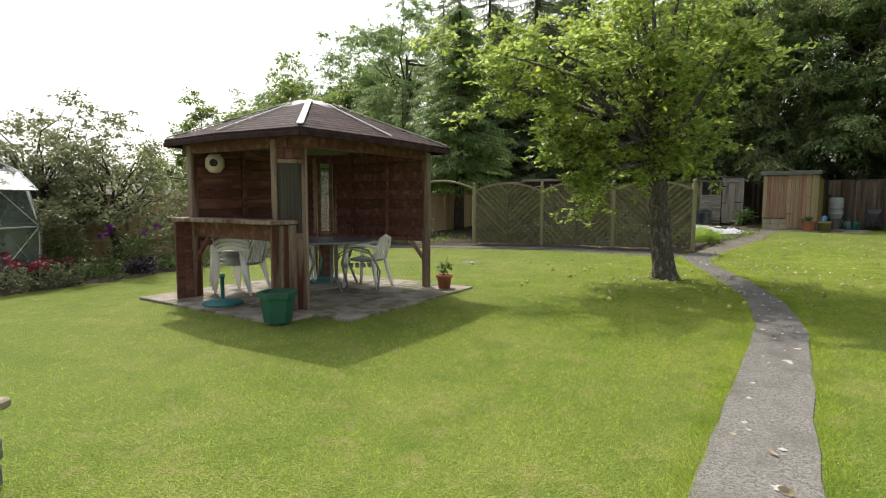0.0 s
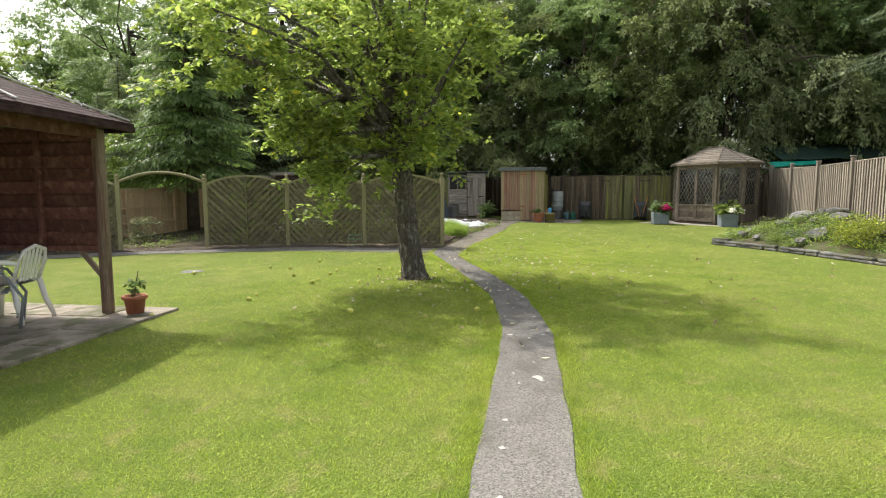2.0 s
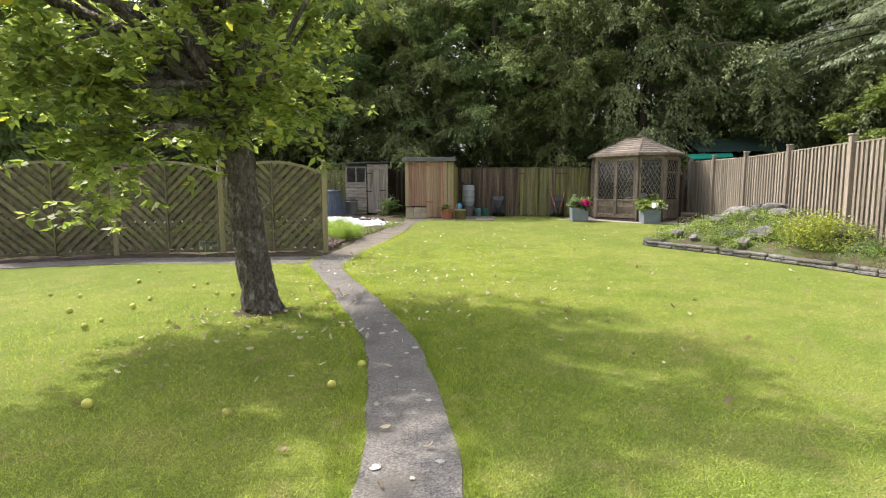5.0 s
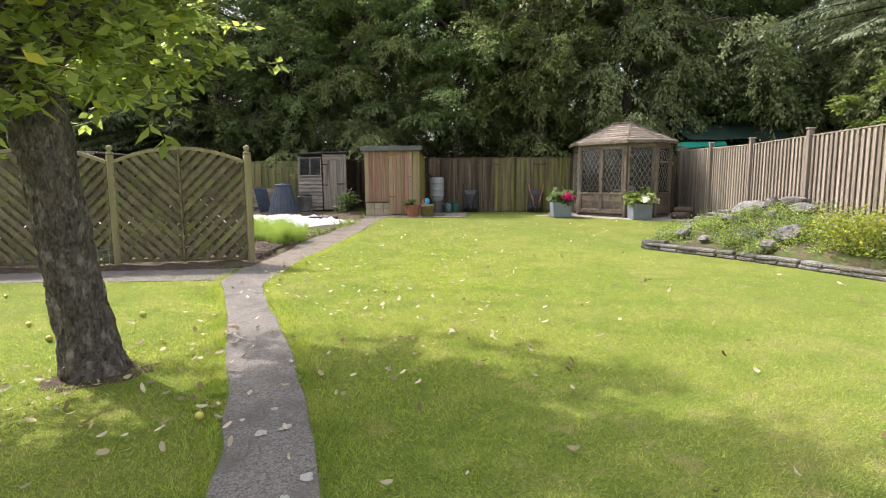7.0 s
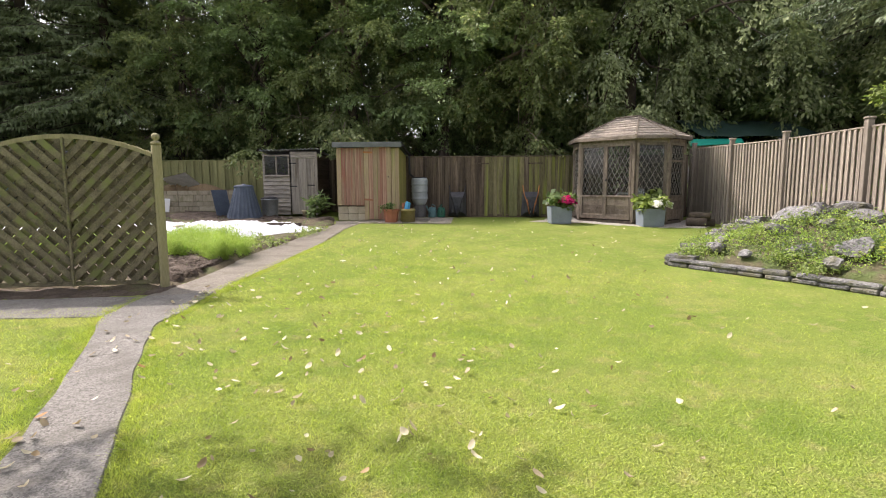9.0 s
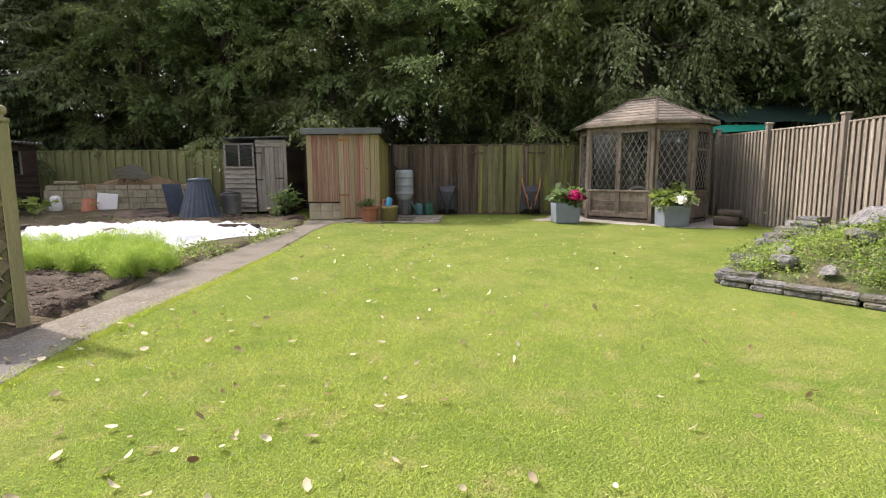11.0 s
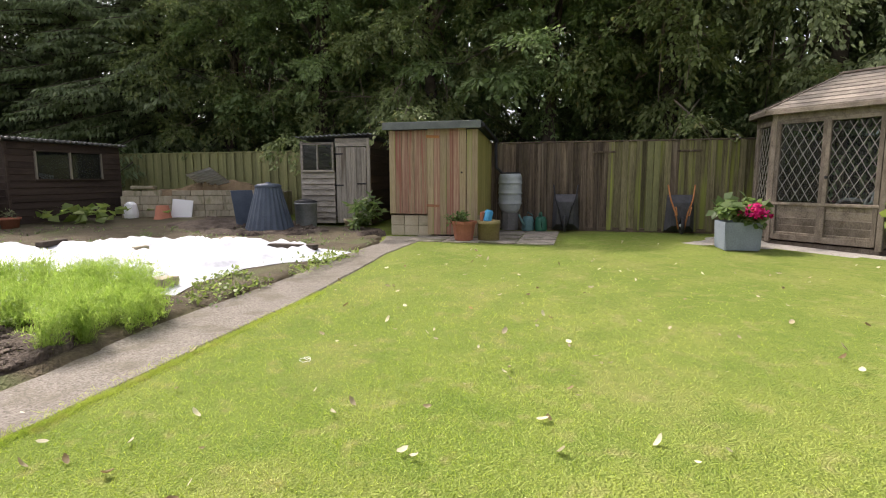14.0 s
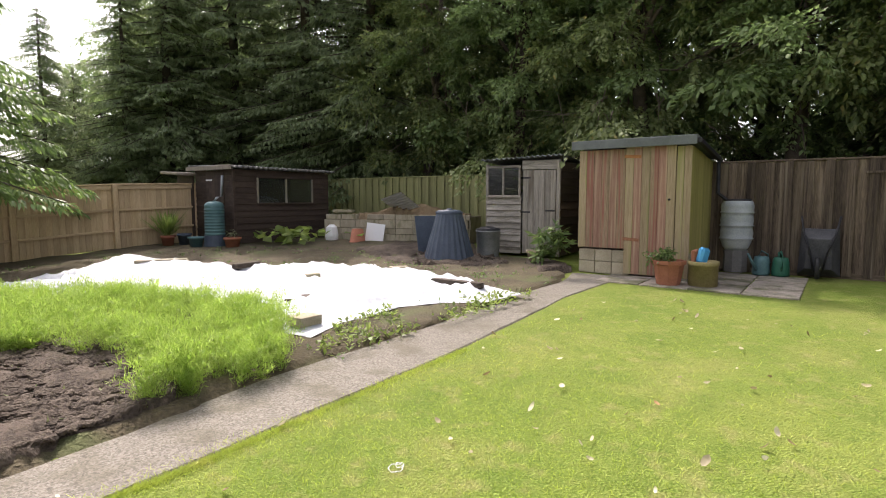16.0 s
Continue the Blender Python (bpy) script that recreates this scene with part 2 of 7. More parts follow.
OLDWOOD = surf("bleached_grey_wood", (0.15, 0.135, 0.11), (0.36, 0.33, 0.28), 2.4, 0.88, 0.5, 26, (1.2, 9, 9), c3=(0.1, 0.085, 0.06), c3_at=0.64, vary=0.25)
OLDDOOR = surf("bleached_door_wood", (0.17, 0.152, 0.125), (0.36, 0.33, 0.28), 2.4, 0.88, 0.5, 26, (9, 9, 0.6), c3=(0.12, 0.1, 0.075), c3_at=0.64, vary=0.2)
SCREEN = surf("dark_ribbed_screen", (0.03, 0.029, 0.022), (0.085, 0.08, 0.064), 3.0, 0.6, 0.3, 40, (14, 14, 0.4), spec=0.2)
SHEDSIDE = surf("algae_shed_wood", (0.22, 0.2, 0.06), (0.32, 0.28, 0.1), 1.6, 0.85, 0.3, 22, (5, 5, 0.35), vary=0.1)
DARKWOOD = surf("creosoted_wood", (0.035, 0.024, 0.018), (0.075, 0.052, 0.04), 2.0, 0.8, 0.35, 26, (1, 6, 6), vary=0.2)
GAZEBO = surf("gazebo_wood", (0.07, 0.027, 0.023), (0.18, 0.08, 0.064), 2.4, 0.6, 0.5, 24, (1.5, 7, 7), c3=(0.21, 0.115, 0.085), c3_at=0.6, vary=0.28)
GAZPOST = surf("faded_gazebo_wood", (0.15, 0.11, 0.083), (0.3, 0.235, 0.18), 1.8, 0.8, 0.3, 24, (6, 6, 0.5), c3=(0.08, 0.03, 0.02), c3_at=0.55, vary=0.1)
GAZROOF = surf("roof_lath", (0.022, 0.013, 0.014), (0.07, 0.043, 0.042), 2.0, 0.8, 0.3, 24, (4, 4, 4), vary=0.3, spec=0.1)
FELT = surf("roof_felt", (0.09, 0.1, 0.095), (0.15, 0.165, 0.155), 5, 0.9, 0.3, 120)
BLOCK = surf("concrete_block", (0.3, 0.26, 0.18), (0.43, 0.38, 0.28), 4, 0.92, 0.5, 60, c3=(0.2, 0.19, 0.11), vary=0.15)
STONE = surf("rockery_stone", (0.085, 0.084, 0.082), (0.23, 0.226, 0.22), 7, 0.85, 1.0, 34, c3=(0.13, 0.125, 0.085), c3_at=0.56, vary=0.2, dist=0.03)
BARK = surf("apple_bark", (0.07, 0.061, 0.05), (0.19, 0.172, 0.145), 14, 0.95, 1.0, 40, (1.6, 1.6, 0.7), c3=(0.3, 0.285, 0.245), c3_at=0.6, dist=0.06, patch=0.8)
TWIG = surf("twig_bark", (0.05, 0.04, 0.03), (0.1, 0.08, 0.06), 6, 0.9, 0.5, 40)
PALETWIG = surf("pale_twig_bark", (0.14, 0.11, 0.08), (0.26, 0.21, 0.16), 6, 0.9, 0.5, 40)
WHITEPL = surf("white_plastic", (0.8, 0.8, 0.78), (0.86, 0.86, 0.84), 4, 0.45, 0.05, 60)
SHEET = surf("white_sheet", (0.4, 0.42, 0.45), (0.56, 0.58, 0.61), 3, 0.55, 0.25, 18, dist=0.02)
TERRA = surf("terracotta", (0.27, 0.105, 0.06), (0.38, 0.155, 0.095), 6, 0.85, 0.2, 70, vary=0.15)
GREENPL = surf("green_plastic", (0.018, 0.095, 0.06), (0.035, 0.14, 0.09), 5, 0.45, 0.1, 60)
BLUEGREY = surf("blue_grey_plastic", (0.045, 0.06, 0.085), (0.075, 0.095, 0.125), 5, 0.5, 0.1, 60)
BUTT = surf("teal_plastic", (0.06, 0.13, 0.14), (0.1, 0.19, 0.19), 5, 0.5, 0.1, 60)
PALEPL = surf("pale_plastic", (0.26, 0.29, 0.3), (0.38, 0.41, 0.42), 4, 0.5, 0.1, 60)
OLDTIN = surf("old_tin", (0.1, 0.1, 0.095), (0.17, 0.165, 0.155), 6, 0.8, 0.2, 60)
ZINC = surf("galvanised_metal", (0.2, 0.22, 0.22), (0.34, 0.36, 0.36), 6, 0.5, 0.15, 60, metal=0.6)
LEADGREY = surf("planter_grey", (0.15, 0.18, 0.21), (0.21, 0.245, 0.28), 5, 0.6, 0.15, 60)
DARKPL = surf("worn_dark_plastic", (0.035, 0.036, 0.04), (0.075, 0.077, 0.083), 6, 0.5, 0.15, 60)
BLACKPL = surf("black_rubber", (0.012, 0.012, 0.013), (0.03, 0.03, 0.032), 6, 0.6, 0.1, 60)
ALU = surf("aluminium", (0.55, 0.57, 0.58), (0.68, 0.7, 0.7), 6, 0.4, 0.05, 60, metal=0.7)
ORANGE = surf("orange_wood", (0.3, 0.12, 0.04), (0.4, 0.18, 0.06), 5, 0.7, 0.2, 40)
TARP = surf("green_tarp", (0.03, 0.065, 0.055), (0.055, 0.1, 0.085), 1.5, 0.6, 0.2, 20)
TURQ = surf("turquoise_sheet", (0.01, 0.33, 0.24), (0.02, 0.42, 0.31), 2, 0.5, 0.1, 20)
RIDGE = surf("pale_ridge", (0.5, 0.48, 0.45), (0.68, 0.66, 0.63), 4, 0.6, 0.2, 40)
GRAVEL = surf("gravel", (0.28, 0.26, 0.22), (0.48, 0.45, 0.4), 30, 0.9, 1.0, 90, dist=0.02)
LEADLINE = surf("lead_strip", (0.22, 0.2, 0.17), (0.32, 0.3, 0.26), 6, 0.7, 0.1, 60)
HOUSEPANE = glass("greenhouse_glass", (0.45, 0.52, 0.5), 0.1, 0.86)
PANE = glass("window_glass", (0.75, 0.79, 0.79), 0.02, 0.985)
DUSTPANE = glass("dusty_glass", (0.6, 0.66, 0.62), 0.05, 0.85)
TABLE = surf("grey_table_top", (0.17, 0.19, 0.21), (0.25, 0.27, 0.29), 4, 0.35, 0.05, 60)
LEAF_APPLE = leafy("apple_leaf", (0.125, 0.18, 0.045), (0.33, 0.39, 0.12), 0.56, 0.45, (0.46, 0.42, 0.06))
LEAF_WOOD = leafy("wood_leaf", (0.12, 0.172, 0.07), (0.24, 0.315, 0.13), 0.42)
LEAF_WOODB = leafy("thin_wood_leaf", (0.12, 0.16, 0.06), (0.25, 0.29, 0.12), 0.42, 0.5, (0.3, 0.26, 0.1))
LEAF_PALE = leafy("pale_wood_leaf", (0.155, 0.19, 0.09), (0.3, 0.345, 0.17), 0.42)
LEAF_CEDAR = leafy("cedar_needle", (0.12, 0.16, 0.09), (0.24, 0.29, 0.17), 0.35)
LEAF_FIR = leafy("fir_needle", (0.11, 0.15, 0.066), (0.21, 0.255, 0.125), 0.4)
LEAF_SPRUCE = leafy("spruce_needle", (0.1, 0.16, 0.05), (0.2, 0.28, 0.09), 0.3)
LEAF_LIME = leafy("lime_leaf", (0.12, 0.175, 0.045), (0.235, 0.29, 0.085), 0.4)
LEAF_OLIVE = leafy("olive_leaf", (0.12, 0.14, 0.07), (0.235, 0.25, 0.135), 0.35)
LEAF_GREEN = leafy("garden_leaf", (0.075, 0.12, 0.04), (0.16, 0.22, 0.08), 0.4)
LEAF_GOLD = leafy("golden_leaf", (0.13, 0.17, 0.035), (0.33, 0.36, 0.075), 0.45)
LEAF_FERN = leafy("feathery_leaf", (0.18, 0.28, 0.05), (0.31, 0.4, 0.11), 0.5)
LEAF_PURPLE = leafy("purple_leaf", (0.02, 0.015, 0.025), (0.05, 0.03, 0.05), 0.2)
PETAL_PINK = leafy("pink_petal", (0.5, 0.02, 0.14), (0.65, 0.06, 0.25), 0.3)
PETAL_PURPLE = leafy("purple_petal", (0.22, 0.04, 0.3), (0.36, 0.09, 0.45), 0.3)
PETAL_RED = leafy("red_petal", (0.2, 0.03, 0.05), (0.3, 0.08, 0.1), 0.3)
PETAL_WHITE = leafy("white_petal", (0.75, 0.75, 0.7), (0.85, 0.85, 0.8), 0.3)
DEADLEAF = leafy("fallen_leaf", (0.15, 0.1, 0.04), (0.66, 0.61, 0.45), 0.2, 0.7, (0.3, 0.15, 0.05))
APPLE = surf("apple_skin", (0.4, 0.42, 0.08), (0.55, 0.52, 0.14), 12, 0.4, 0.05, 60, vary=0.2)


# ---- helpers of shape ----
def mesh(name, verts, faces, mat, smooth=False):
    me = bpy.data.meshes.new(name)
    me.from_pydata([tuple(v) for v in verts], [], faces)
    me.materials.append(mat)
    if smooth:
        me.polygons.foreach_set("use_smooth", [True] * len(me.polygons))
    me.update()
    return me


def put(name, me, parent=None, x=0, y=0, z=0, rx=0, ry=0, rz=0, s=None, label=""):
    ob = new(name, me)
    ob.parent = parent
    m = pose(x, y, z, rx, ry, rz)
    ob.matrix_basis = m @ Matrix.Diagonal((*s, 1)) if s else m
    return tagged(ob, label)


def part(name, bm, material, parent, label=""):
    me = bpy.data.meshes.new(name)
    bm.to_mesh(me)
    bm.free()
    me.materials.append(material)
    return put(name, me, parent, label=label)


def thing(name, x, y, rz=0, label="", category="", group="", kind="", dz=0.0):
    e = new(name)
    e.matrix_basis = pose(x, y, g(x, y) + dz, 0, 0, rz)
    return tagged(e, label, category, group, kind)


BOXES = {}


def box(mat, sx, sy, sz, b=0.006):
    """A box with chamfered edges, its middle at the origin."""
    key = (mat.name, round(sx, 4), round(sy, 4), round(sz, 4), b)
    if key not in BOXES:
        bm = bmesh.new()
        bmesh.ops.create_cube(bm, size=1)
        bmesh.ops.scale(bm, vec=(sx, sy, sz), verts=bm.verts)
        b = min(b, 0.3 * min(sx, sy, sz))
        bmesh.ops.bevel(bm, geom=bm.edges[:], offset=b, segments=1, affect="EDGES")
        me = bpy.data.meshes.new("box")
        bm.to_mesh(me)
        bm.free()
        me.materials.append(mat)
        BOXES[key] = me
    return BOXES[key]


def bar(name, mat, parent, p, q, w, d, up=(0, 0, 1), label="", b=0.005):
    """A beam of width w and depth d from p to q."""
    p, q = Vector(p), Vector(q)
    along = (q - p)
    z = along.normalized()
    u = Vector(up)
    if abs(u.dot(z)) > 0.98:
        u = Vector((1, 0, 0))
    x = u.cross(z).normalized()
    y = z.cross(x)
    ob = new(name, box(mat, w, d, along.length, b))
    ob.parent = parent
    ob.matrix_basis = Matrix.Translation((p + q) / 2) @ Matrix((x, y, z)).transposed().to_4x4()
    return tagged(ob, label)


LATHES = {}


def lathe(mat, profile, n=24, smooth=True, wob=0.0):
    """A turned shape from (radius, height) rows."""
    key = (mat.name, tuple(profile), n, wob)
    if key in LATHES:
        return LATHES[key]
    verts, faces = [], []
    for r, z in profile:
        for i in range(n):
            a = 2 * math.pi * i / n
            k = 1 + (wob if i % 2 else -wob)
            verts.append((r * k * math.cos(a), r * k * math.sin(a), z))
    for j in range(len(profile) - 1):
        for i in range(n):
            faces.append((j * n + i, j * n + (i + 1) % n, (j + 1) * n + (i + 1) % n, (j + 1) * n + i))
    LATHES[key] = mesh("turned", verts, faces, mat, smooth)
    return LATHES[key]


def tube_data(pts, radii, n=8, jitter=0.0, rng=None):
    verts, faces = [], []
    pts = [Vector(p) for p in pts]
    for j, p in enumerate(pts):
        d = (pts[min(j + 1, len(pts) - 1)] - pts[max(j - 1, 0)]).normalized()
        a = d.orthogonal().normalized() if abs(d.z) < 0.9 else (Vector((1, 0, 0)) - d * d.x).normalized()
        b = d.cross(a)
        for i in range(n):
            w = 2 * math.pi * i / n
            r = radii[j] * (1 + (rng.uniform(-jitter, jitter) if rng else 0))
            verts.append(p + (a * math.cos(w) + b * math.sin(w)) * r)
    for j in range(len(pts) - 1):
        for i in range(n):
            faces.append((j * n + i, j * n + (i + 1) % n, (j + 1) * n + (i + 1) % n, (j + 1) * n + i))
    faces.append(tuple(range(n))[::-1])
    faces.append(tuple(range((len(pts) - 1) * n, len(pts) * n)))
    return verts, faces


def tube(mat, pts, radii, n=8, smooth=True):
    if not isinstance(radii, (list, tuple)):
        radii = [radii] * len(pts)
    return mesh("tube", *tube_data(pts, radii, n), mat, smooth)


def leaves(name, mat, centres, length, width, rng, droop=0.3, spread=1.0, face=None):
    """One mesh of small pointed leaves, each a folded kite, at the given places (an array of n x 3)."""
    c = np.asarray(centres, float)
    n = len(c)
    yaw = rng.uniform(0, 2 * np.pi, n)
    pit = rng.normal(-droop, 0.55 * spread, n)
    rol = rng.normal(0, 0.7 * spread, n)
    d = np.stack([np.cos(yaw) * np.cos(pit), np.sin(yaw) * np.cos(pit), np.sin(pit)], 1)
    side0 = np.stack([-np.sin(yaw), np.cos(yaw), np.zeros(n)], 1)
    up0 = np.cross(d, side0)
    s = side0 * np.cos(rol)[:, None] + up0 * np.sin(rol)[:, None]
    up = np.cross(d, s)
    k = rng.uniform(0.65, 1.25, n)[:, None]
    ln, wd = length * k, width * k
    v = np.empty((n, 4, 3))
    v[:, 0] = c
    v[:, 1] = c + d * ln * 0.45 + s * wd * 0.5 + up * wd * 0.15
    v[:, 2] = c + d * ln
    v[:, 3] = c + d * ln * 0.45 - s * wd * 0.5 + up * wd * 0.15
    me = bpy.data.meshes.new(name)
    me.vertices.add(n * 4)
    me.vertices.foreach_set("co", v.reshape(-1))
    me.loops.add(n * 4)
    me.loops.foreach_set("vertex_index", np.arange(n * 4))
    me.polygons.add(n)
    me.polygons.foreach_set("loop_start", np.arange(0, n * 4, 4))
    me.materials.append(mat)
    me.update(calc_edges=True)
    return me


def fronds(name, mat, at, way, length, width, rng, sag=0.25, curl=0.15):
    """One mesh of narrow pointed fronds that start at the given places and follow the given ways (arrays of n x 3)."""
    n = len(at)
    k = rng.uniform(0.7, 1.3, n)[:, None]
    d = way / (np.linalg.norm(way, axis=1)[:, None] + 1e-9)
    up = np.array((0.0, 0.0, 1.0)) + rng.normal(0, 0.35, (n, 3))
    s = np.cross(d, up)
    s /= np.linalg.norm(s, axis=1)[:, None] + 1e-9
    up = np.cross(s, d)
    ln, wd = length * k, width * k
    v = np.empty((n, 4, 3))
    v[:, 0] = at
    v[:, 1] = at + d * ln * 0.4 + s * wd * 0.5 - up * wd * curl
    v[:, 2] = at + d * ln - np.array((0, 0, 1)) * ln * sag
    v[:, 3] = at + d * ln * 0.4 - s * wd * 0.5 - up * wd * curl
    me = bpy.data.meshes.new(name)
    me.vertices.add(n * 4)
    me.vertices.foreach_set("co", v.reshape(-1))
    me.loops.add(n * 4)
    me.loops.foreach_set("vertex_index", np.arange(n * 4))
    me.polygons.add(n)
    me.polygons.foreach_set("loop_start", np.arange(0, n * 4, 4))
    me.materials.append(mat)
    me.update(calc_edges=True)
    return me


def clumps(rng, centres, radius, per, flat=0.6):
    """Leaf places scattered round clump centres."""
    c = np.repeat(np.asarray(centres, float), per, axis=0)
    r = np.repeat(np.asarray(radius, float) * np.ones(len(centres)), per)
    o = rng.normal(0, 0.5, (len(c), 3)) * r[:, None]
    o[:, 2] *= flat
    return c + o


def ground_patch(name, mat, outline, h=0.006, kind="structure", bumpy=0.0, step=0.25, label="", category="", seed=1, edge=0.03, mound=None):
    """A sheet that lies on the ground within an outline, its rim sunk into it."""
    bm = bmesh.new()
    vs = [bm.verts.new((x, y, 0)) for x, y in outline]
    bm.faces.new(vs)
    lo = [min(p[i] for p in outline) for i in (0, 1)]
    hi = [max(p[i] for p in outline) for i in (0, 1)]
    for i in (0, 1):
        k = lo[i] + step
        while k < hi[i]:
            no = (1, 0, 0) if i == 0 else (0, 1, 0)
            co = (k, 0, 0) if i == 0 else (0, k, 0)
            bmesh.ops.bisect_plane(bm, geom=bm.verts[:] + bm.edges[:] + bm.faces[:], plane_co=co, plane_no=no)
            k += step
    rim = {v for e in bm.edges if e.is_boundary for v in e.verts}
    for v in bm.verts:
        z = g(v.co.x, v.co.y)
        if v in rim:
            v.co.z = z - edge
        else:
            v.co.z = z + h + (bumpy * noise.noise(v.co * 3 + Vector((seed, 0, 0))) + bumpy * 0.6 * noise.noise(v.co * 9) if bumpy else 0)
            if mound:
                v.co.z += mound(v.co.x, v.co.y)
    me = bpy.data.meshes.new(name)
    bm.to_mesh(me)
    bm.free()
    me.materials.append(mat)
    me.polygons.foreach_set("use_smooth", [True] * len(me.polygons))
    ob = new(name, me)
    return tagged(ob, label, category, "", kind)


# ---- ground ----
def make_ground():
    xs = list(np.arange(-14, 26.01, 0.5))
    xs = [-400, -150, -60, -30, -20] + xs + [32, 45, 80, 160, 400]
    ys = list(np.arange(-6, 34.01, 0.5))
    ys = [-400, -150, -60, -25, -12] + ys + [40, 55, 90, 170, 400]
    verts = [(x, y, g(x, y) + (0.006 * noise.noise(Vector((x * 0.7, y * 0.7, 0))))) for y in ys for x in xs]
    w = len(xs)
    faces = [(j * w + i, j * w + i + 1, (j + 1) * w + i + 1, (j + 1) * w + i) for j in range(len(ys) - 1) for i in range(w - 1)]
    tagged(new("ground", mesh("ground", verts, faces, LAWN, True)), "mown green lawn with paler dry patches", "lawn", "", "structure")


make_ground()


def strip(name, mat, left, right, h, label, edge=0.05, seed=3):
    """A path between two edges with the same number of points, with a low worn side."""
    def fine(e):
        out = []
        for i in range(len(e) - 1):
            p0, p1, p2, p3 = (Vector(e[max(i - 1, 0)]), Vector(e[i]), Vector(e[i + 1]), Vector(e[min(i + 2, len(e) - 1)]))
            for k in range(6):
                t = k / 6
                out.append(0.5 * ((2 * p1) + (p2 - p0) * t + (2 * p0 - 5 * p1 + 4 * p2 - p3) * t * t + (3 * p1 - p0 - 3 * p2 + p3) * t ** 3))
        return out + [Vector(e[-1])]
    a, b = fine(left), fine(right)
    verts, faces = [], []
    for i, (p, q) in enumerate(zip(a, b)):
        side = (q - p).normalized()
        wob = 0.035
        p = p + side * wob * noise.noise(Vector((p.x * 2.3, p.y * 2.3, seed)))
        q = q + side * wob * noise.noise(Vector((q.x * 2.3, q.y * 2.3, seed + 5)))
        for k in range(7):
            c = p.lerp(q, (0, 0.03, 0.25, 0.5, 0.75, 0.97, 1)[k])
            drop = edge if k in (0, 6) else 0
            verts.append((c.x, c.y, g(c.x, c.y) + h - drop + 0.006 * noise.noise(Vector((c.x * 4, c.y * 4, seed)))))
    for i in range(len(a) - 1):
        for k in range(6):
            faces.append((i * 7 + k, i * 7 + k + 1, i * 7 + k + 8, i * 7 + k + 7))
    return tagged(new(name, mesh(name, verts, faces, mat)), label, "path", "", "structure")


PATH_L = [(0.35, 0.9), (1.1, 2.35), (2.0, 3.72), (2.9, 5.07), (3.4, 5.85), (3.85, 6.75), (4.2, 7.55), (4.47, 8.45), (4.8, 9.68), (5.09, 10.77), (5.3, 11.75), (5.45, 12.4), (5.9, 13.1)]
PATH_R = [(1.0, 1.0), (1.75, 2.35), (2.63, 3.72), (3.46, 5.0), (3.87, 5.7), (4.25, 6.5), (4.6, 7.3), (4.92, 8.3), (5.3, 9.7), (5.54, 10.8), (5.8, 11.75), (6.15, 12.2), (6.6, 12.85)]
PLOT_L = [(5.9, 13.1), (6.75, 13.95), (7.2, 14.55), (7.75, 15.3), (8.85, 16.42), (10.15, 17.92), (10.92, 18.72), (11.3, 19.5)]
PLOT_R = [(6.6, 12.85), (6.86, 13.17), (7.3, 13.64), (7.82, 14.22), (9.2, 15.75), (10.5, 17.42), (11.25, 18.25), (12.0, 18.95)]
strip("path", CONCRETE, PATH_L, PATH_R, 0.01, "worn grey concrete garden path with curved edges", edge=0.024)
strip("plot_path", BEIGE, PLOT_L, PLOT_R, 0.01, "beige weathered concrete path beside the vegetable plot", edge=0.02, seed=3)
strip("side_path", CONCRETE,
      [(5.95, 13.12), (4.72, 13.87), (3.0, 14.92), (1.05, 15.5), (-1.0, 15.8), (-4.0, 15.8)],
      [(5.5, 12.35), (4.35, 13.1), (2.75, 14.15), (0.9, 14.75), (-1.0, 15.1), (-4.0, 15.0)],
      0.008, "narrow grey concrete path beside the trellis", seed=9)
strip("patio", CONCRETE, [(-6, -4), (-6, 0.5), (-6, 1.5), (-6, 1.9)], [(6, -4), (3, 0.5), (1.6, 1.5), (1.4, 1.9)], 0.03, "pale concrete patio by the house", seed=21)
ground_patch("woodland_floor", FOREST, [(3.0, 26.3), (6.0, 28.9), (12.5, 23.4), (13.6, 19.9), (19.8, 14.6), (13.0, 6.2), (30, -2), (48, 20), (20, 52), (-12, 48), (-6, 30)], 0.02, step=2.0, label="bare ground under the trees, coloured dark as in their shade", category="ground")


# ---- trees ----
def crown_points(rng, n, centre, size, shell=0.55, lump=0.25, low=-1.0):
    """Clump centres in a lumpy crown, most of them near its outside."""
    out = []
    while len(out) < n:
        d = rng.normal(0, 1, 3)
        d /= np.linalg.norm(d)
        if d[2] < low:
            continue
        r = (shell + (1 - shell) * rng.random() ** 0.6) * (1 + lump * noise.noise(Vector(d * 2.3 + centre * 0.1)) * 2)
        out.append(np.array(centre) + d * r * np.array(size))
    return np.array(out)


def limbs(trunk, tips, rng, r0, bend=0.15):
    """Tubes from the trunk's upper part to some of the clumps, joined in one mesh."""
    verts, faces = [], []
    for tip in tips:
        k = rng.uniform(0.0, 1.0)
        base = Vector(trunk[-2]).lerp(Vector(trunk[-1]), k)
        tip = Vector(tip)
        mid = base.lerp(tip, 0.5) + Vector(rng.normal(0, bend, 3)) + Vector((0, 0, 0.12 * (tip - base).length))
        pts = [base, base.lerp(mid, 0.5) + Vector(rng.normal(0, bend * 0.3, 3)), mid, mid.lerp(tip, 0.55) + Vector(rng.normal(0, bend * 0.4, 3)), tip]
        v, f = tube_data(pts, [r0, r0 * 0.75, r0 * 0.5, r0 * 0.3, r0 * 0.1], 6)
        o = len(verts)
        verts += v
        faces += [tuple(i + o for i in q) for q in f]
    return verts, faces


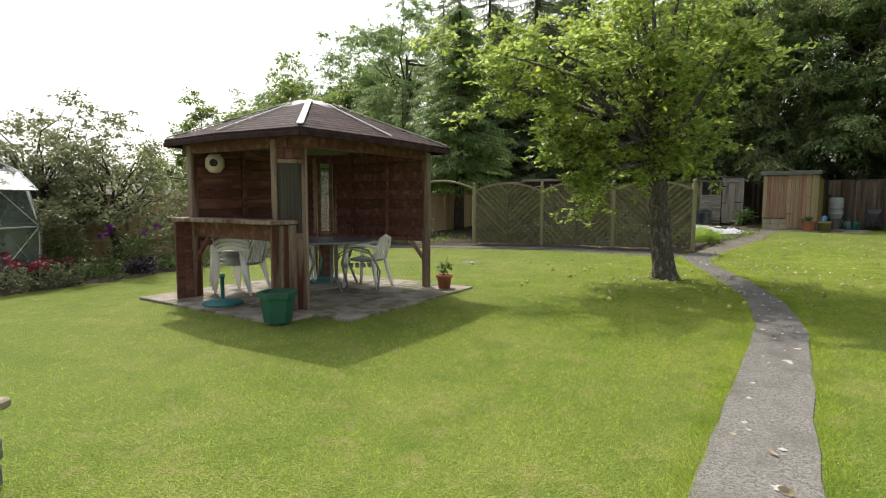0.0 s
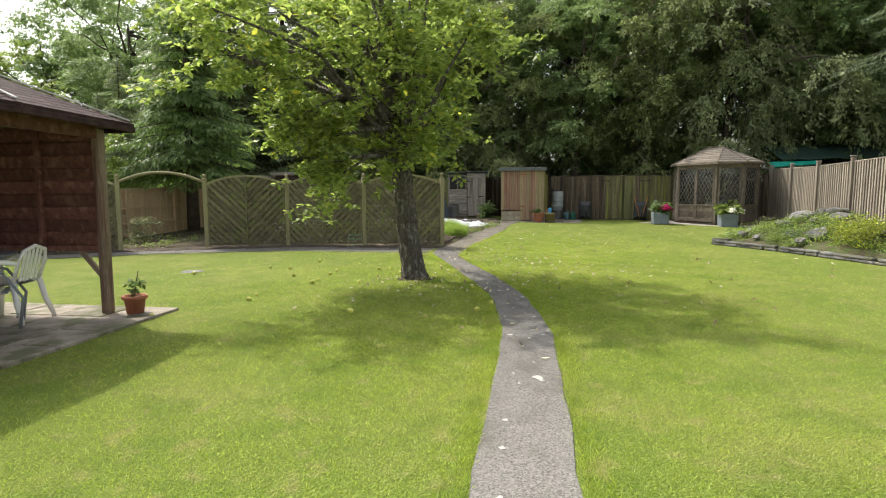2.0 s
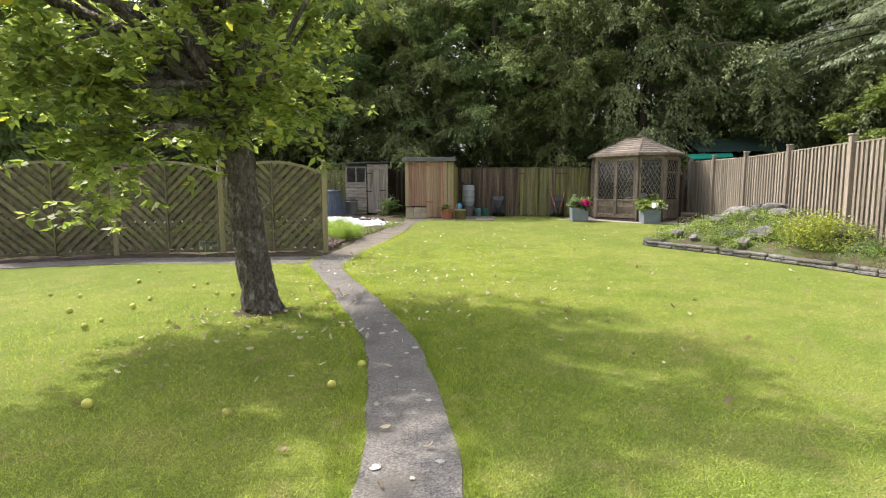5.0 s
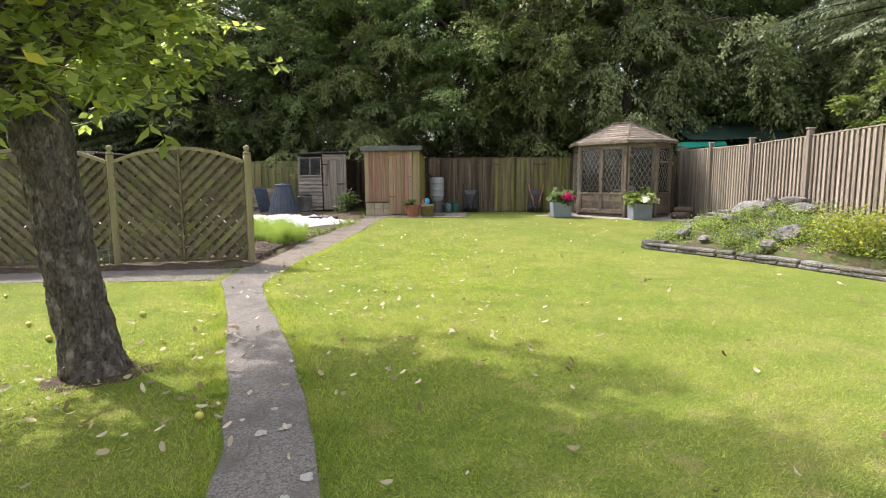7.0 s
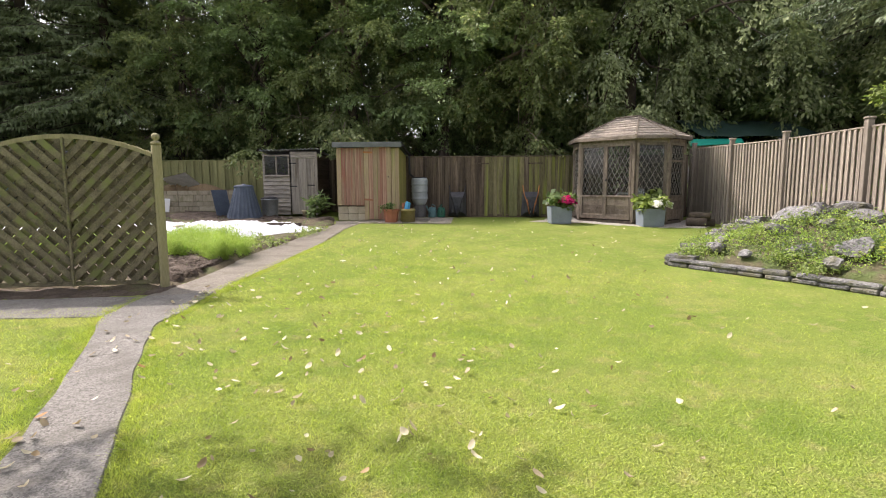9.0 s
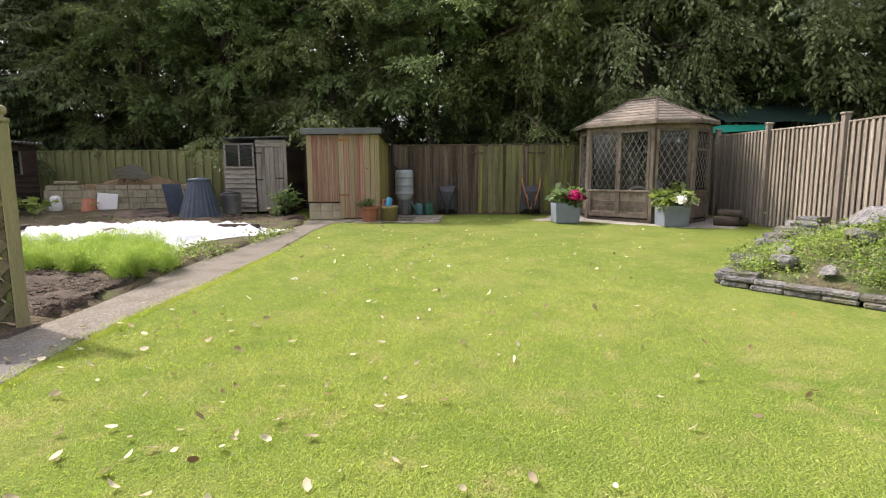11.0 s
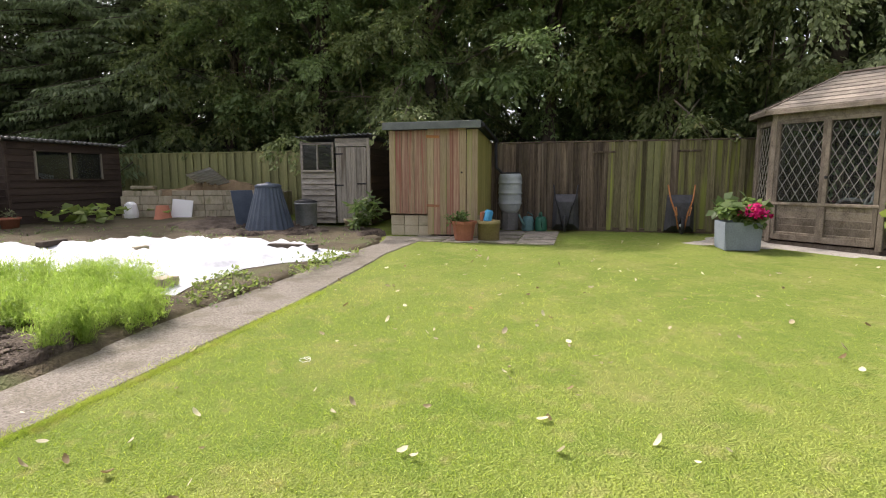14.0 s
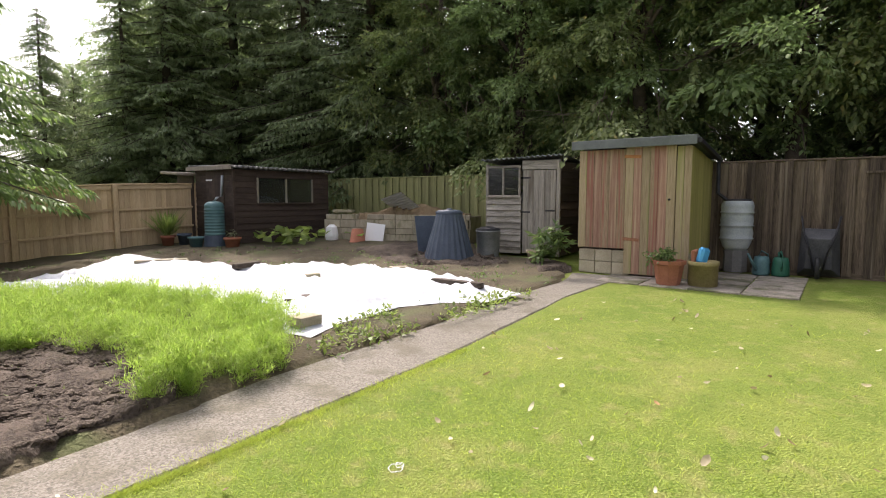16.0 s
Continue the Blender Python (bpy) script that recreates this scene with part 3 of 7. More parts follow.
def sprays(rng, cp, centre, reach, count, per):
    """Leaf places along drooping twigs that reach outwards from each clump centre."""
    out = []
    for c in cp:
        away = c - np.array(centre)
        away = away / (np.linalg.norm(away) + 1e-6)
        for k in range(count):
            d = away * 0.8 + rng.normal(0, 0.6, 3)
            d[2] = d[2] * 0.5 - 0.05
            d /= np.linalg.norm(d)
            ln = reach * rng.uniform(0.5, 1.3)
            t = np.sqrt(rng.random(per))[:, None]
            side = rng.normal(0, 1, (per, 3)) * np.array((0.13, 0.13, 0.05)) * (1.15 - 0.6 * t) * reach
            out.append(c + d * ln * t + side - np.array((0, 0, 0.35)) * ln * t ** 2)
    return np.concatenate(out)


def broad_tree(seed, h, r, leaf_mat, leaf, clump_n=170, per=85, bottom=0.18, sag=0.35, reach=0.3, twigs=0):
    """A broad-leaved tree of height h and crown radius r as three meshes, its foot at the origin."""
    rng = np.random.default_rng(seed)
    trunk = [(0, 0, -0.3), (rng.normal(0, 0.1), rng.normal(0, 0.1), h * 0.2), (rng.normal(0, 0.2), rng.normal(0, 0.2), h * 0.45), (rng.normal(0, 0.3), rng.normal(0, 0.3), h * 0.8)]
    cz = h * (1 + bottom) / 2
    cp = crown_points(rng, clump_n, np.array((0, 0, cz)), (r, r, h * (1 - bottom) / 2), 0.5, 0.5)
    t = mesh("trunk", *tube_data(trunk, [0.24, 0.2, 0.15, 0.05], 9), TWIG, True)
    bv, bf = limbs(trunk, cp[::6], rng, 0.08, 0.25)
    for c in cp[:twigs]:
        away = Vector(c) - Vector((0, 0, cz))
        for k in range(3):
            way = (away.normalized() + Vector(rng.normal(0, 0.5, 3))).normalized() * rng.uniform(0.6, 1.5)
            v, f = tube_data([Vector(c) - way * 0.4, Vector(c) + way * 0.4 + Vector((0, 0, 0.1)), Vector(c) + way], [0.016, 0.01, 0.004], 4)
            o = len(bv)
            bv += v
            bf += [tuple(i + o for i in q) for q in f]
    b = mesh("limbs", bv, bf, PALETWIG if twigs else TWIG, True)
    # sprays of leaves: two ranks along a drooping twig
    places, ways = [], []
    for c in cp:
        away = c - np.array((0, 0, cz))
        away = away / (np.linalg.norm(away) + 1e-6)
        for k in range(12):
            d = away * 0.6 + rng.normal(0, 0.65, 3)
            d[2] = d[2] * 0.4 - 0.05
            d /= np.linalg.norm(d)
            ln = reach * r * rng.uniform(0.5, 1.35)
            q = np.sqrt(rng.random(per // 12))[:, None]
            line = c + d * ln * q - np.array((0, 0, sag)) * ln * q ** 2
            out = rng.normal(0, 1, (len(q), 3)) * np.array((0.1, 0.1, 0.035)) * (1.15 - 0.6 * q) * reach * 3.3
            places.append(line + out)
            ways.append(d * 0.7 + out * 3 + rng.normal(0, 0.35, (len(q), 3)) - np.array((0, 0, sag * 0.8)))
    return t, b, fronds("crown", leaf_mat, np.concatenate(places), np.concatenate(ways), leaf, leaf * 0.55, rng, 0.1, 0.12)


def fir_tree(seed, h, r, leaf_mat, whorls=26, leaf=0.3, low=0.06, rise=0.12, hang=0.42):
    """A conifer: boughs that sweep out and down, each with side sprays of hanging needles."""
    rng = np.random.default_rng(seed)
    t = mesh("trunk", *tube_data([(0, 0, -0.3), (0, 0, h * 0.5), (0, 0, h)], [0.2, 0.13, 0.02], 8), TWIG, True)
    places, ways, bv, bf = [], [], [], []
    for w in range(whorls):
        f = w / (whorls - 1)
        z = h * (low + (0.98 - low) * f)
        for k in range(int(8 - 3 * f)):
            a = rng.uniform(0, 2 * math.pi)
            ln = r * (1 - f) ** 0.75 * rng.uniform(0.45, 1.3) + 0.25
            d = np.array((math.cos(a), math.sin(a), 0))
            side = np.array((-d[1], d[0], 0))
            s = np.linspace(0.12, 1, max(5, int(ln * 26)))
            line = np.outer(s * ln, d) + np.array((0, 0, z + rng.normal(0, 0.1))) + np.outer(rise * ln * s - hang * ln * s ** 2 + 0.1 * ln * s ** 5, (0, 0, 1))
            v, q = tube_data([line[0], line[len(s) // 2], line[-1]], [0.03, 0.02, 0.008], 4)
            o = len(bv)
            bv += v
            bf += [tuple(i + o for i in x) for x in q]
            wide = (0.12 + 0.3 * ln ** 0.5 * np.sin(np.pi * np.clip(s, 0.12, 0.93)))[:, None]
            for sg in (-1, 1):
                for reach in (0.25, 0.75):
                    off = side * sg * wide * reach * rng.uniform(0.6, 1.3, (len(s), 1)) + d * wide * 0.4 * reach
                    off[:, 2] -= 0.35 * wide[:, 0] * reach ** 2 * 2
                    places.append(line + off)
                    ways.append(side * sg * 0.7 + d * 0.6 + np.array((0, 0, -0.35 - 0.5 * reach)) + rng.normal(0, 0.3, (len(s), 3)))
            places.append(line)
            ways.append(d + np.array((0, 0, -0.2)) + rng.normal(0, 0.25, (len(s), 3)))
    return t, mesh("limbs", bv, bf, TWIG, True), fronds("crown", leaf_mat, np.concatenate(places), np.concatenate(ways), leaf, leaf * 0.3, rng, 0.3, 0.3)


def plant_tree(name, meshes, x, y, rz, s, label, group, sz=None):
    e = thing(name, x, y, rz, label, "tree", group)
    sz = sz or s
    for nm, me in zip(("trunk", "branching", "crown"), meshes):
        tagged(put(nm, me, e, s=(s, s, sz)), kind="" if nm == "trunk" else "stuff")
    return e


WOOD_A = broad_tree(11, 11, 3.0, LEAF_WOOD, 0.125, 105, 520)
WOOD_B = broad_tree(12, 11, 3.3, LEAF_PALE, 0.12, 110, 520, 0.1, 0.95, 0.34)
WOOD_C = broad_tree(13, 10, 2.7, LEAF_WOODB, 0.12, 100, 500, 0.08, 0.5, 0.34, 26)
FAR_A = broad_tree(21, 11, 3.0, LEAF_WOOD, 0.15, 120, 330)
LIME_T = broad_tree(14, 5, 1.8, LEAF_LIME, 0.12, 80, 330, 0.1)
FIR_A = fir_tree(15, 13, 3.1, LEAF_FIR, 46, 0.135)
CEDAR = fir_tree(18, 12, 3.4, LEAF_CEDAR, 24, 0.12, 0.42, 0.2, 0.5)
FIR_B = fir_tree(16, 8.4, 2.0, LEAF_SPRUCE, 34, 0.15, 0.21)
DEC = "broad-leaved tree with a dense dark green crown"
PALE = "broad-leaved tree with a paler grey-green drooping crown"
THIN = "broad-leaved tree with thin foliage and bare pale twigs"
FIR = "tall dark green conifer with drooping boughs"
for x, y, kind, s, rz in [
        (11.9, 26.8, "a", 0.88, 10), (14.2, 24.2, "c", 0.95, 40), (16.6, 21.6, "a", 0.9, 80), (18.6, 19.4, "c", 1.05, 150), (20.9, 17.2, "b", 1.0, 20),
        (25.0, 16.2, "a", 0.95, 200), (26.6, 11.6, "b", 1.0, 300), (25.4, 7.4, "a", 1.0, 250), (24.5, 3.5, "b", 1.0, 100), (28.5, 9.0, "f", 1.1, 20), (14.6, 27.5, "f", 1.15, 90), (9.6, 28.6, "c", 0.9, 300),
        (17.9, 24.6, "f", 1.15, 130), (21.3, 21.2, "f", 1.15, 0), (24.6, 17.6, "f", 1.2, 60), (27.5, 13.5, "f", 1.15, 170), (-10.0, 60.0, "f", 1.5, 33), (-3.0, 43.0, "a", 1.35, 77), (-16.5, 62.0, "f", 1.3, 277), (-5.5, 58.0, "f", 1.6, 120),
        (-22.0, 64.0, "f", 1.1, 210), (16.0, 30.0, "f", 1.35, 60), (20.5, 26.0, "f", 1.35, 200), (25.0, 22.0, "f", 1.35, 100), (29.5, 17.0, "f", 1.4, 10)]:
    plant_tree("broad_leaved_tree", {"a": WOOD_A, "b": WOOD_B, "c": WOOD_C, "f": FAR_A}[kind], x, y, rz, s, {"b": PALE, "c": THIN}.get(kind, DEC), "trees of the wood")
for x, y, s, rz in [(2.6, 31.8, 1.15, 0), (5.2, 31.6, 1.2, 50), (7.6, 30.4, 1.2, 110), (10.0, 31.0, 1.1, 200), (0.0, 34.0, 1.0, 310), (-2.1, 28.6, 0.52, 25), (-0.2, 29.6, 0.66, 140), (12.5, 29.8, 1.1, 20), (22.5, 24.0, 1.15, 160), (4.0, 35.0, 1.0, 15), (0.8, 30.4, 0.95, 140), (7.5, 34.5, 1.15, 80), (-3.4, 32.5, 0.45, 33)]:
    plant_tree("conifer", FIR_A, x, y, rz, s, FIR, "conifers of the wood")
plant_tree("cedar", CEDAR, 22.6, 9.6, 30, 1.0, "tall cedar with pale grey-green drooping boughs", "")
plant_tree("spruce", FIR_B, 0.6, 20.6, 0, 1.0, "green spruce with weeping boughs near the fence", "")
for x, y, s, rz in [(-5.4, 18.5, 1.05, 0), (-3.4, 20.2, 0.95, 120), (-7.6, 17.4, 0.8, 220)]:
    plant_tree("young_tree", LIME_T, x, y, rz, s, "bright green leafy tree behind the fence", "bright trees behind the fence")
plant_tree("young_tree", LIME_T, 20.4, 7.6, 60, 0.95, "bright green leafy bush over the fence", "")
# low growth under the wood
UNDER = broad_tree(17, 3.4, 1.7, LEAF_WOOD, 0.12, 45, 220, 0.02)
for i in range(13):
    p = Vector((4.5, 31.2, 0)) + V * (i * 1.75) + U * (0.7 if i % 2 else 1.6)
    p = p + U * (2.2 if i < 5 else 1.3)
    plant_tree("bush", UNDER, p.x, p.y, i * 67, 0.9 + 0.12 * (i % 3), "dark shaded bush under the trees behind the fence", "bushes under the trees")
for x, y, rz in ((26.4, 14.4, 15), (25.6, 12.6, 140), (25.0, 9.8, 260)):
    plant_tree("bush", UNDER, x, y, rz, 1.45, "dark shaded bush under the trees behind the fence", "bushes under the trees")


def apple_tree():
    rng = np.random.default_rng(5)
    e = thing("apple_tree", 3.82, 9.4, 0, "old apple tree with leaning flaky trunk and yellow-green leaves", "tree")
    trunk = [(0.04, -0.06, -0.1), (0.02, -0.04, 0.05), (0.0, -0.01, 0.25), (-0.05, 0.02, 0.7), (-0.1, 0.03, 1.2), (-0.14, 0.05, 1.55), (-0.15, 0.05, 1.95), (-0.1, 0.1, 2.5)]
    rad = [0.225, 0.2, 0.18, 0.168, 0.16, 0.17, 0.14, 0.09]
    zs = np.linspace(0, len(trunk) - 1, 110)
    pts = [Vector([np.interp(k, range(len(trunk)), [q[j] for q in trunk]) for j in range(3)]) for k in zs]
    v, f = tube_data(pts, [float(np.interp(k, range(len(trunk)), rad)) for k in zs], 64)
    # plates and fissures of the bark
    for k, q in enumerate(v):
        mid = pts[min(k // 64, 109)]
        out = (q - mid)
        plate = noise.noise(Vector((q.x * 18, q.y * 18, q.z * 7)))
        fine = noise.noise(Vector((q.x * 50, q.y * 50, q.z * 24)))
        root = 0.05 * max(0.0, 0.25 - q.z) / 0.25 * noise.noise(Vector((q.x * 6, q.y * 6, 4)))
        knot = 0.035 * max(0.0, 1 - ((q.z - 1.5) / 0.25) ** 2) * noise.noise(Vector((q.x * 9, q.y * 9, q.z * 6 + 3)))
        v[k] = q + out.normalized() * (0.02 * plate + 0.01 * fine + root + knot - (0.016 if abs(plate) < 0.08 else 0))
    put("trunk", mesh("trunk", v, f, BARK, True), e)
    cp = np.concatenate([
        crown_points(rng, 110, np.array((-0.05, 0.3, 4.0)), (1.55, 1.75, 1.95), 0.45, 0.35),
        crown_points(rng, 34, np.array((-2.65, -0.2, 3.6)), (1.6, 1.05, 0.9), 0.3, 0.35),
        crown_points(rng, 17, np.array((0.6, 0.75, 3.0)), (0.9, 0.9, 0.7), 0.3, 0.3),
        crown_points(rng, 20, np.array((-1.6, -0.15, 2.35)), (0.75, 0.55, 0.6), 0.2, 0.25),
        crown_points(rng, 9, np.array((-1.45, -0.2, 1.6)), (0.4, 0.35, 0.45), 0.2, 0.2),
        crown_points(rng, 4, np.array((-0.45, -0.25, 1.95)), (0.15, 0.15, 0.35), 0.2, 0.2),
        crown_points(rng, 5, np.array((0.35, 0.3, 2.3)), (0.6, 0.6, 0.35), 0.2, 0.2)])
    bv, bf = limbs(trunk, cp[::4], rng, 0.055, 0.12)
    for way in (((-0.14, 0.05, 1.9), (-0.9, 0.1, 2.7), (-1.9, 0.2, 3.1), (-2.9, 0.25, 3.4)), ((-0.12, 0.05, 2.0), (0.35, 0.2, 2.6), (0.8, 0.35, 3.3)), ((-0.9, 0.1, 2.7), (-1.3, -0.1, 2.45), (-1.5, -0.2, 1.7))):
        q, w = tube_data(way, list(np.linspace(0.085, 0.03, len(way))) if way[0][2] > 1.5 and len(way) > 3 else list(np.linspace(0.06, 0.015, len(way))), 9)
        o = len(bv)
        bv += q
        bf += [tuple(i + o for i in k) for k in w]
    tagged(put("branching", mesh("branching", bv, bf, BARK, True), e), kind="stuff")
    # twigs that carry rosettes of leaves
    at, ways = [], []
    for c in cp:
        for k in range(7):
            d = rng.normal(0, 1, 3)
            d[2] = d[2] * 0.7 + 0.05
            d /= np.linalg.norm(d)
            ln = rng.uniform(0.25, 0.62)
            for j in range(5):
                knot = c + d * ln * (j + 0.6) / 5 + rng.normal(0, 0.02, 3)
                m = 4 if j < 4 else 6
                a = rng.uniform(0, 2 * np.pi, m)
                w = np.stack([np.cos(a), np.sin(a), rng.normal(0.1, 0.45, m)], 1) + d * 0.5
                at.append(np.repeat(knot[None], m, 0) + w * 0.015)
                ways.append(w)
    put("crown", fronds("crown", LEAF_APPLE, np.concatenate(at), np.concatenate(ways), 0.098, 0.058, rng, 0.15, 0.2), e)


apple_tree()


# ---- fences ----
def fence_run(name, mat, a, b, h, pitch, label, post_every=0, post_h=0.0, posts_mat=None, rail=True, cap=True, front=1, thick=0.018, tilt=4.0, alt=None, near_rise=0.0):
    """Upright overlapping boards from a to b; front: +1 when the fair side lies on the left of the way from a to b."""
    rng = random.Random(name + str(a))
    a, b = Vector((*a, 0)), Vector((*b, 0))
    way = (b - a).normalized()
    length = (b - a).length
    rz = math.degrees(math.atan2(way.y, way.x))
    e = thing(name, a.x, a.y, rz, label, "fence")
    z0 = g(a.x, a.y)
    def more(x):
        return near_rise * min(max((9.5 - x) / 3.5, 0.0), 1.6)
    n = int(length / pitch)
    bm = box(mat, pitch * 1.12, thick, 1.0, 0.004)
    bm2 = box(MIDWOOD, pitch * 1.12, thick, 1.0, 0.004)
    for i in range(n):
        x = (i + 0.5) * pitch
        p = a + way * x
        dz = g(p.x, p.y) - z0
        hh = h + more(x) + rng.uniform(-0.008, 0.008)
        wide = 1.3 if i % 2 else rng.uniform(0.74, 0.86)
        put("board", bm2 if alt and alt[0] < x < alt[1] and rng.random() < 0.85 else bm, e, x, front * (0.002 if i % 2 else 0.036), dz + 0.03 + hh / 2, 0, rng.uniform(-0.25, 0.25), front * tilt * 0.5 + rng.uniform(-1, 1), (wide, 1, hh))
    seg = max(1, int(length / 2.0))
    for i in range(seg):
        x0, x1 = length * i / seg, length * (i + 1) / seg
        q0, q1 = a + way * x0, a + way * x1
        d0, d1 = g(q0.x, q0.y) - z0, g(q1.x, q1.y) - z0
        if cap:
            bar("capping", mat, e, (x0, front * 0.01, d0 + h + more(x0) + 0.045), (x1, front * 0.01, d1 + h + more(x1) + 0.045), 0.07, 0.028)
        if rail:
            for hz in (0.35, h - 0.3):
                bar("rail", mat, e, (x0, -front * 0.03, d0 + hz), (x1, -front * 0.03, d1 + hz), 0.04, 0.07)
        bar("gravel_board", mat, e, (x0, 0, d0 + 0.02), (x1, 0, d1 + 0.02), 0.03, 0.12)
    if post_every:
        x = 0.0
        while x <= length + 0.01:
            q = a + way * x
            dz = g(q.x, q.y) - z0
            ph = post_h + more(x)
            put("post", box(posts_mat or mat, 0.095, 0.095, ph + 0.1, 0.006), e, x, front * 0.045, dz + ph / 2 - 0.05)
            put("post_cap", box(posts_mat or mat, 0.125, 0.125, 0.035, 0.01), e, x, front * 0.045, dz + ph + 0.0175)
            x += post_every
    return e


MOSSPOST = surf("mossy_post_wood", (0.11, 0.11, 0.05), (0.18, 0.18, 0.08), 2.2, 0.9, 0.35, 26, (6, 6, 0.5))
RF0 = Vector((15.09, 9.18, 0))
ra, rb = RF0 - U * 2.2 * 3.0, RF0 + U * 7.0
fence_run("right_fence", GREYWOOD, (ra.x, ra.y), (rb.x, rb.y), 1.83, 0.066, "tall pale grey weathered board fence with capped posts", 2.2, 1.99, GREYWOOD, tilt=7, near_rise=0.13)
BF0 = Vector((14.4, 18.98, 0))
ba, bb = BF0 - V * 1.05, BF0 + V * 6.85
back = fence_run("back_fence", BROWNWOOD, (bb.x, bb.y), (ba.x, ba.y), 1.67, 0.125, "dark brown weathered board fence streaked with green algae", tilt=-3, front=1, alt=(3.0, 5.6))
for x in (2.6, 4.2, 5.7):
    put("batten", box(BROWNWOOD, 0.42, 0.02, 0.035, 0.004), back, x, 0.062, 1.52, label="short wooden batten")
for x in (4.75, 4.87):
    put("post", box(MOSSPOST, 0.11, 0.03, 1.67, 0.004), back, x, 0.052, 0.865, label="green algae-stained post")
la, lb = Vector((10.79, 24.6, 0)) - V * 6.2, Vector((10.79, 24.6, 0)) + V * 2.3
fence_run("allotment_back_fence", GREENWOOD, (lb.x, lb.y), (la.x, la.y), 1.58, 0.13, "pale mossy green board fence", tilt=-6)
fence_run("joining_fence", BROWNWOOD, (ba.x, ba.y), (lb.x, lb.y), 1.62, 0.13, "dark board fence behind the shed", tilt=3)


def panel_fence(name, a, b, h, mat, label, spacing=1.83):
    """Close-boarded fence seen from the rails' side: posts, three rails, a capping and boards behind."""
    a, b = Vector((*a, 0)), Vector((*b, 0))
    way = (b - a).normalized()
    length = (b - a).length
    e = thing(name, a.x, a.y, math.degrees(math.atan2(way.y, way.x)), label, "fence")
    z0 = g(a.x, a.y)
    board = box(mat, 0.122, 0.016, 1.0, 0.004)
    rng = random.Random(name)
    for i in range(int(length / 0.115)):
        x = (i + 0.5) * 0.115
        p = a + way * x
        put("board", board, e, x, -0.03, g(p.x, p.y) - z0 + 0.02 + h / 2, 0, 0, 5 + rng.uniform(-1, 1), (1, 1, h - 0.02))
    n = int(length / spacing) + 1
    for i in range(n):
        x0, x1 = i * spacing, min((i + 1) * spacing, length)
        q0, q1 = a + way * x0, a + way * x1
        d0, d1 = g(q0.x, q0.y) - z0, g(q1.x, q1.y) - z0
        put("post", box(mat, 0.1, 0.1, h + 0.1, 0.006), e, x0, 0.03, d0 + h / 2 - 0.02)
        if x1 - x0 > 0.2:
            for f in (0.3, 0.62):
                bar("rail", mat, e, (x0 + 0.05, 0.01, d0 + h * f), (x1 - 0.05, 0.01, d1 + h * f), 0.06, 0.05)
            bar("top_rail", mat, e, (x0 + 0.05, 0.0, d0 + h - 0.05), (x1 - 0.05, 0.0, d1 + h - 0.05), 0.05, 0.09)
            bar("capping", mat, e, (x0, 0.0, d0 + h + 0.02), (x1, 0.0, d1 + h + 0.02), 0.1, 0.028)
    return e


pa = Vector((3.62, 24.85, 0))
pb = pa - U * 28
panel_fence("left_fence", (pa.x, pa.y), (pb.x, pb.y), 1.41, PALEWOOD, "pale brown close-boarded fence with posts and three rails")


# ---- trellis fence ----
def trellis_panel(parent, p, q, z):
    """A bow-topped panel of slats laid in a chevron, in two layers, between two posts."""
    p, q = Vector((*p, z)), Vector((*q, z))
    w = (q - p).length - 0.1
    way = (q - p).normalized()
    e = new("panel")
    e.parent = parent
    mid = (p + q) / 2
    e.matrix_basis = pose(mid.x, mid.y, z, 0, 0, math.degrees(math.atan2(way.y, way.x)))
    side, rise = 1.57, 0.2

    def top(x):
        return side + rise * (1 - (2 * x / w) ** 2)
    for s in (-1, 1):
        bar("stile", TRELLISWOOD, e, (s * (w / 2 - 0.02), 0, 0.06), (s * (w / 2 - 0.02), 0, side), 0.04, 0.045)
    bar("mid_stile", TRELLISWOOD, e, (0, -0.03, 0.06), (0, -0.03, top(0) - 0.02), 0.045, 0.025)
    bar("bottom_rail", TRELLISWOOD, e, (-w / 2, 0, 0.09), (w / 2, 0, 0.09), 0.045, 0.05)
    n = 12
    verts, faces = [], []
    for i in range(n + 1):
        x = -w / 2 + w * i / n
        for dy, dz in ((-0.03, -0.035), (0.03, -0.035), (0.03, 0.015), (-0.03, 0.015)):
            verts.append((x, dy, top(x) + dz))
    for i in range(n):
        for k in range(4):
            faces.append((i * 4 + k, i * 4 + (k + 1) % 4, i * 4 + 4 + (k + 1) % 4, i * 4 + 4 + k))
    put("bow_rail", mesh("bow_rail", verts, faces, POSTWOOD), e)
    for half in (-1, 1):
        for layer, slope, y, wide, gap in ((0, 1, -0.022, 0.073, 0.168), (1, -1, 0.016, 0.117, 0.182)):
            c = -1.2
            while c < 2.9:
                pts = []
                for k in range(81):
                    x = (w / 2) * k / 80
                    zz = c + slope * x
                    if 0.1 < zz < top(x) - 0.02:
                        pts.append((x, zz))
                if len(pts) > 6:
                    x0, z0 = pts[0]
                    x1, z1 = pts[-1]
                    bar("slat", TRELLISWOOD, e, (half * x0, y, z0), (half * x1, y, z1), wide, 0.014, (0, 1, 0), b=0.003)
                c += gap


POSTS = [(0.9, 15.85), (2.77, 15.35), (4.48, 14.4), (6.18, 13.47)]
LEFTPOSTS = [(-0.98, 16.15), (-2.86, 16.35)]
trellis = thing("trellis_fence", 0, 0, 0, "bow-topped lattice fence panels of grey-green slats between posts", "fence", dz=-g(0, 0))


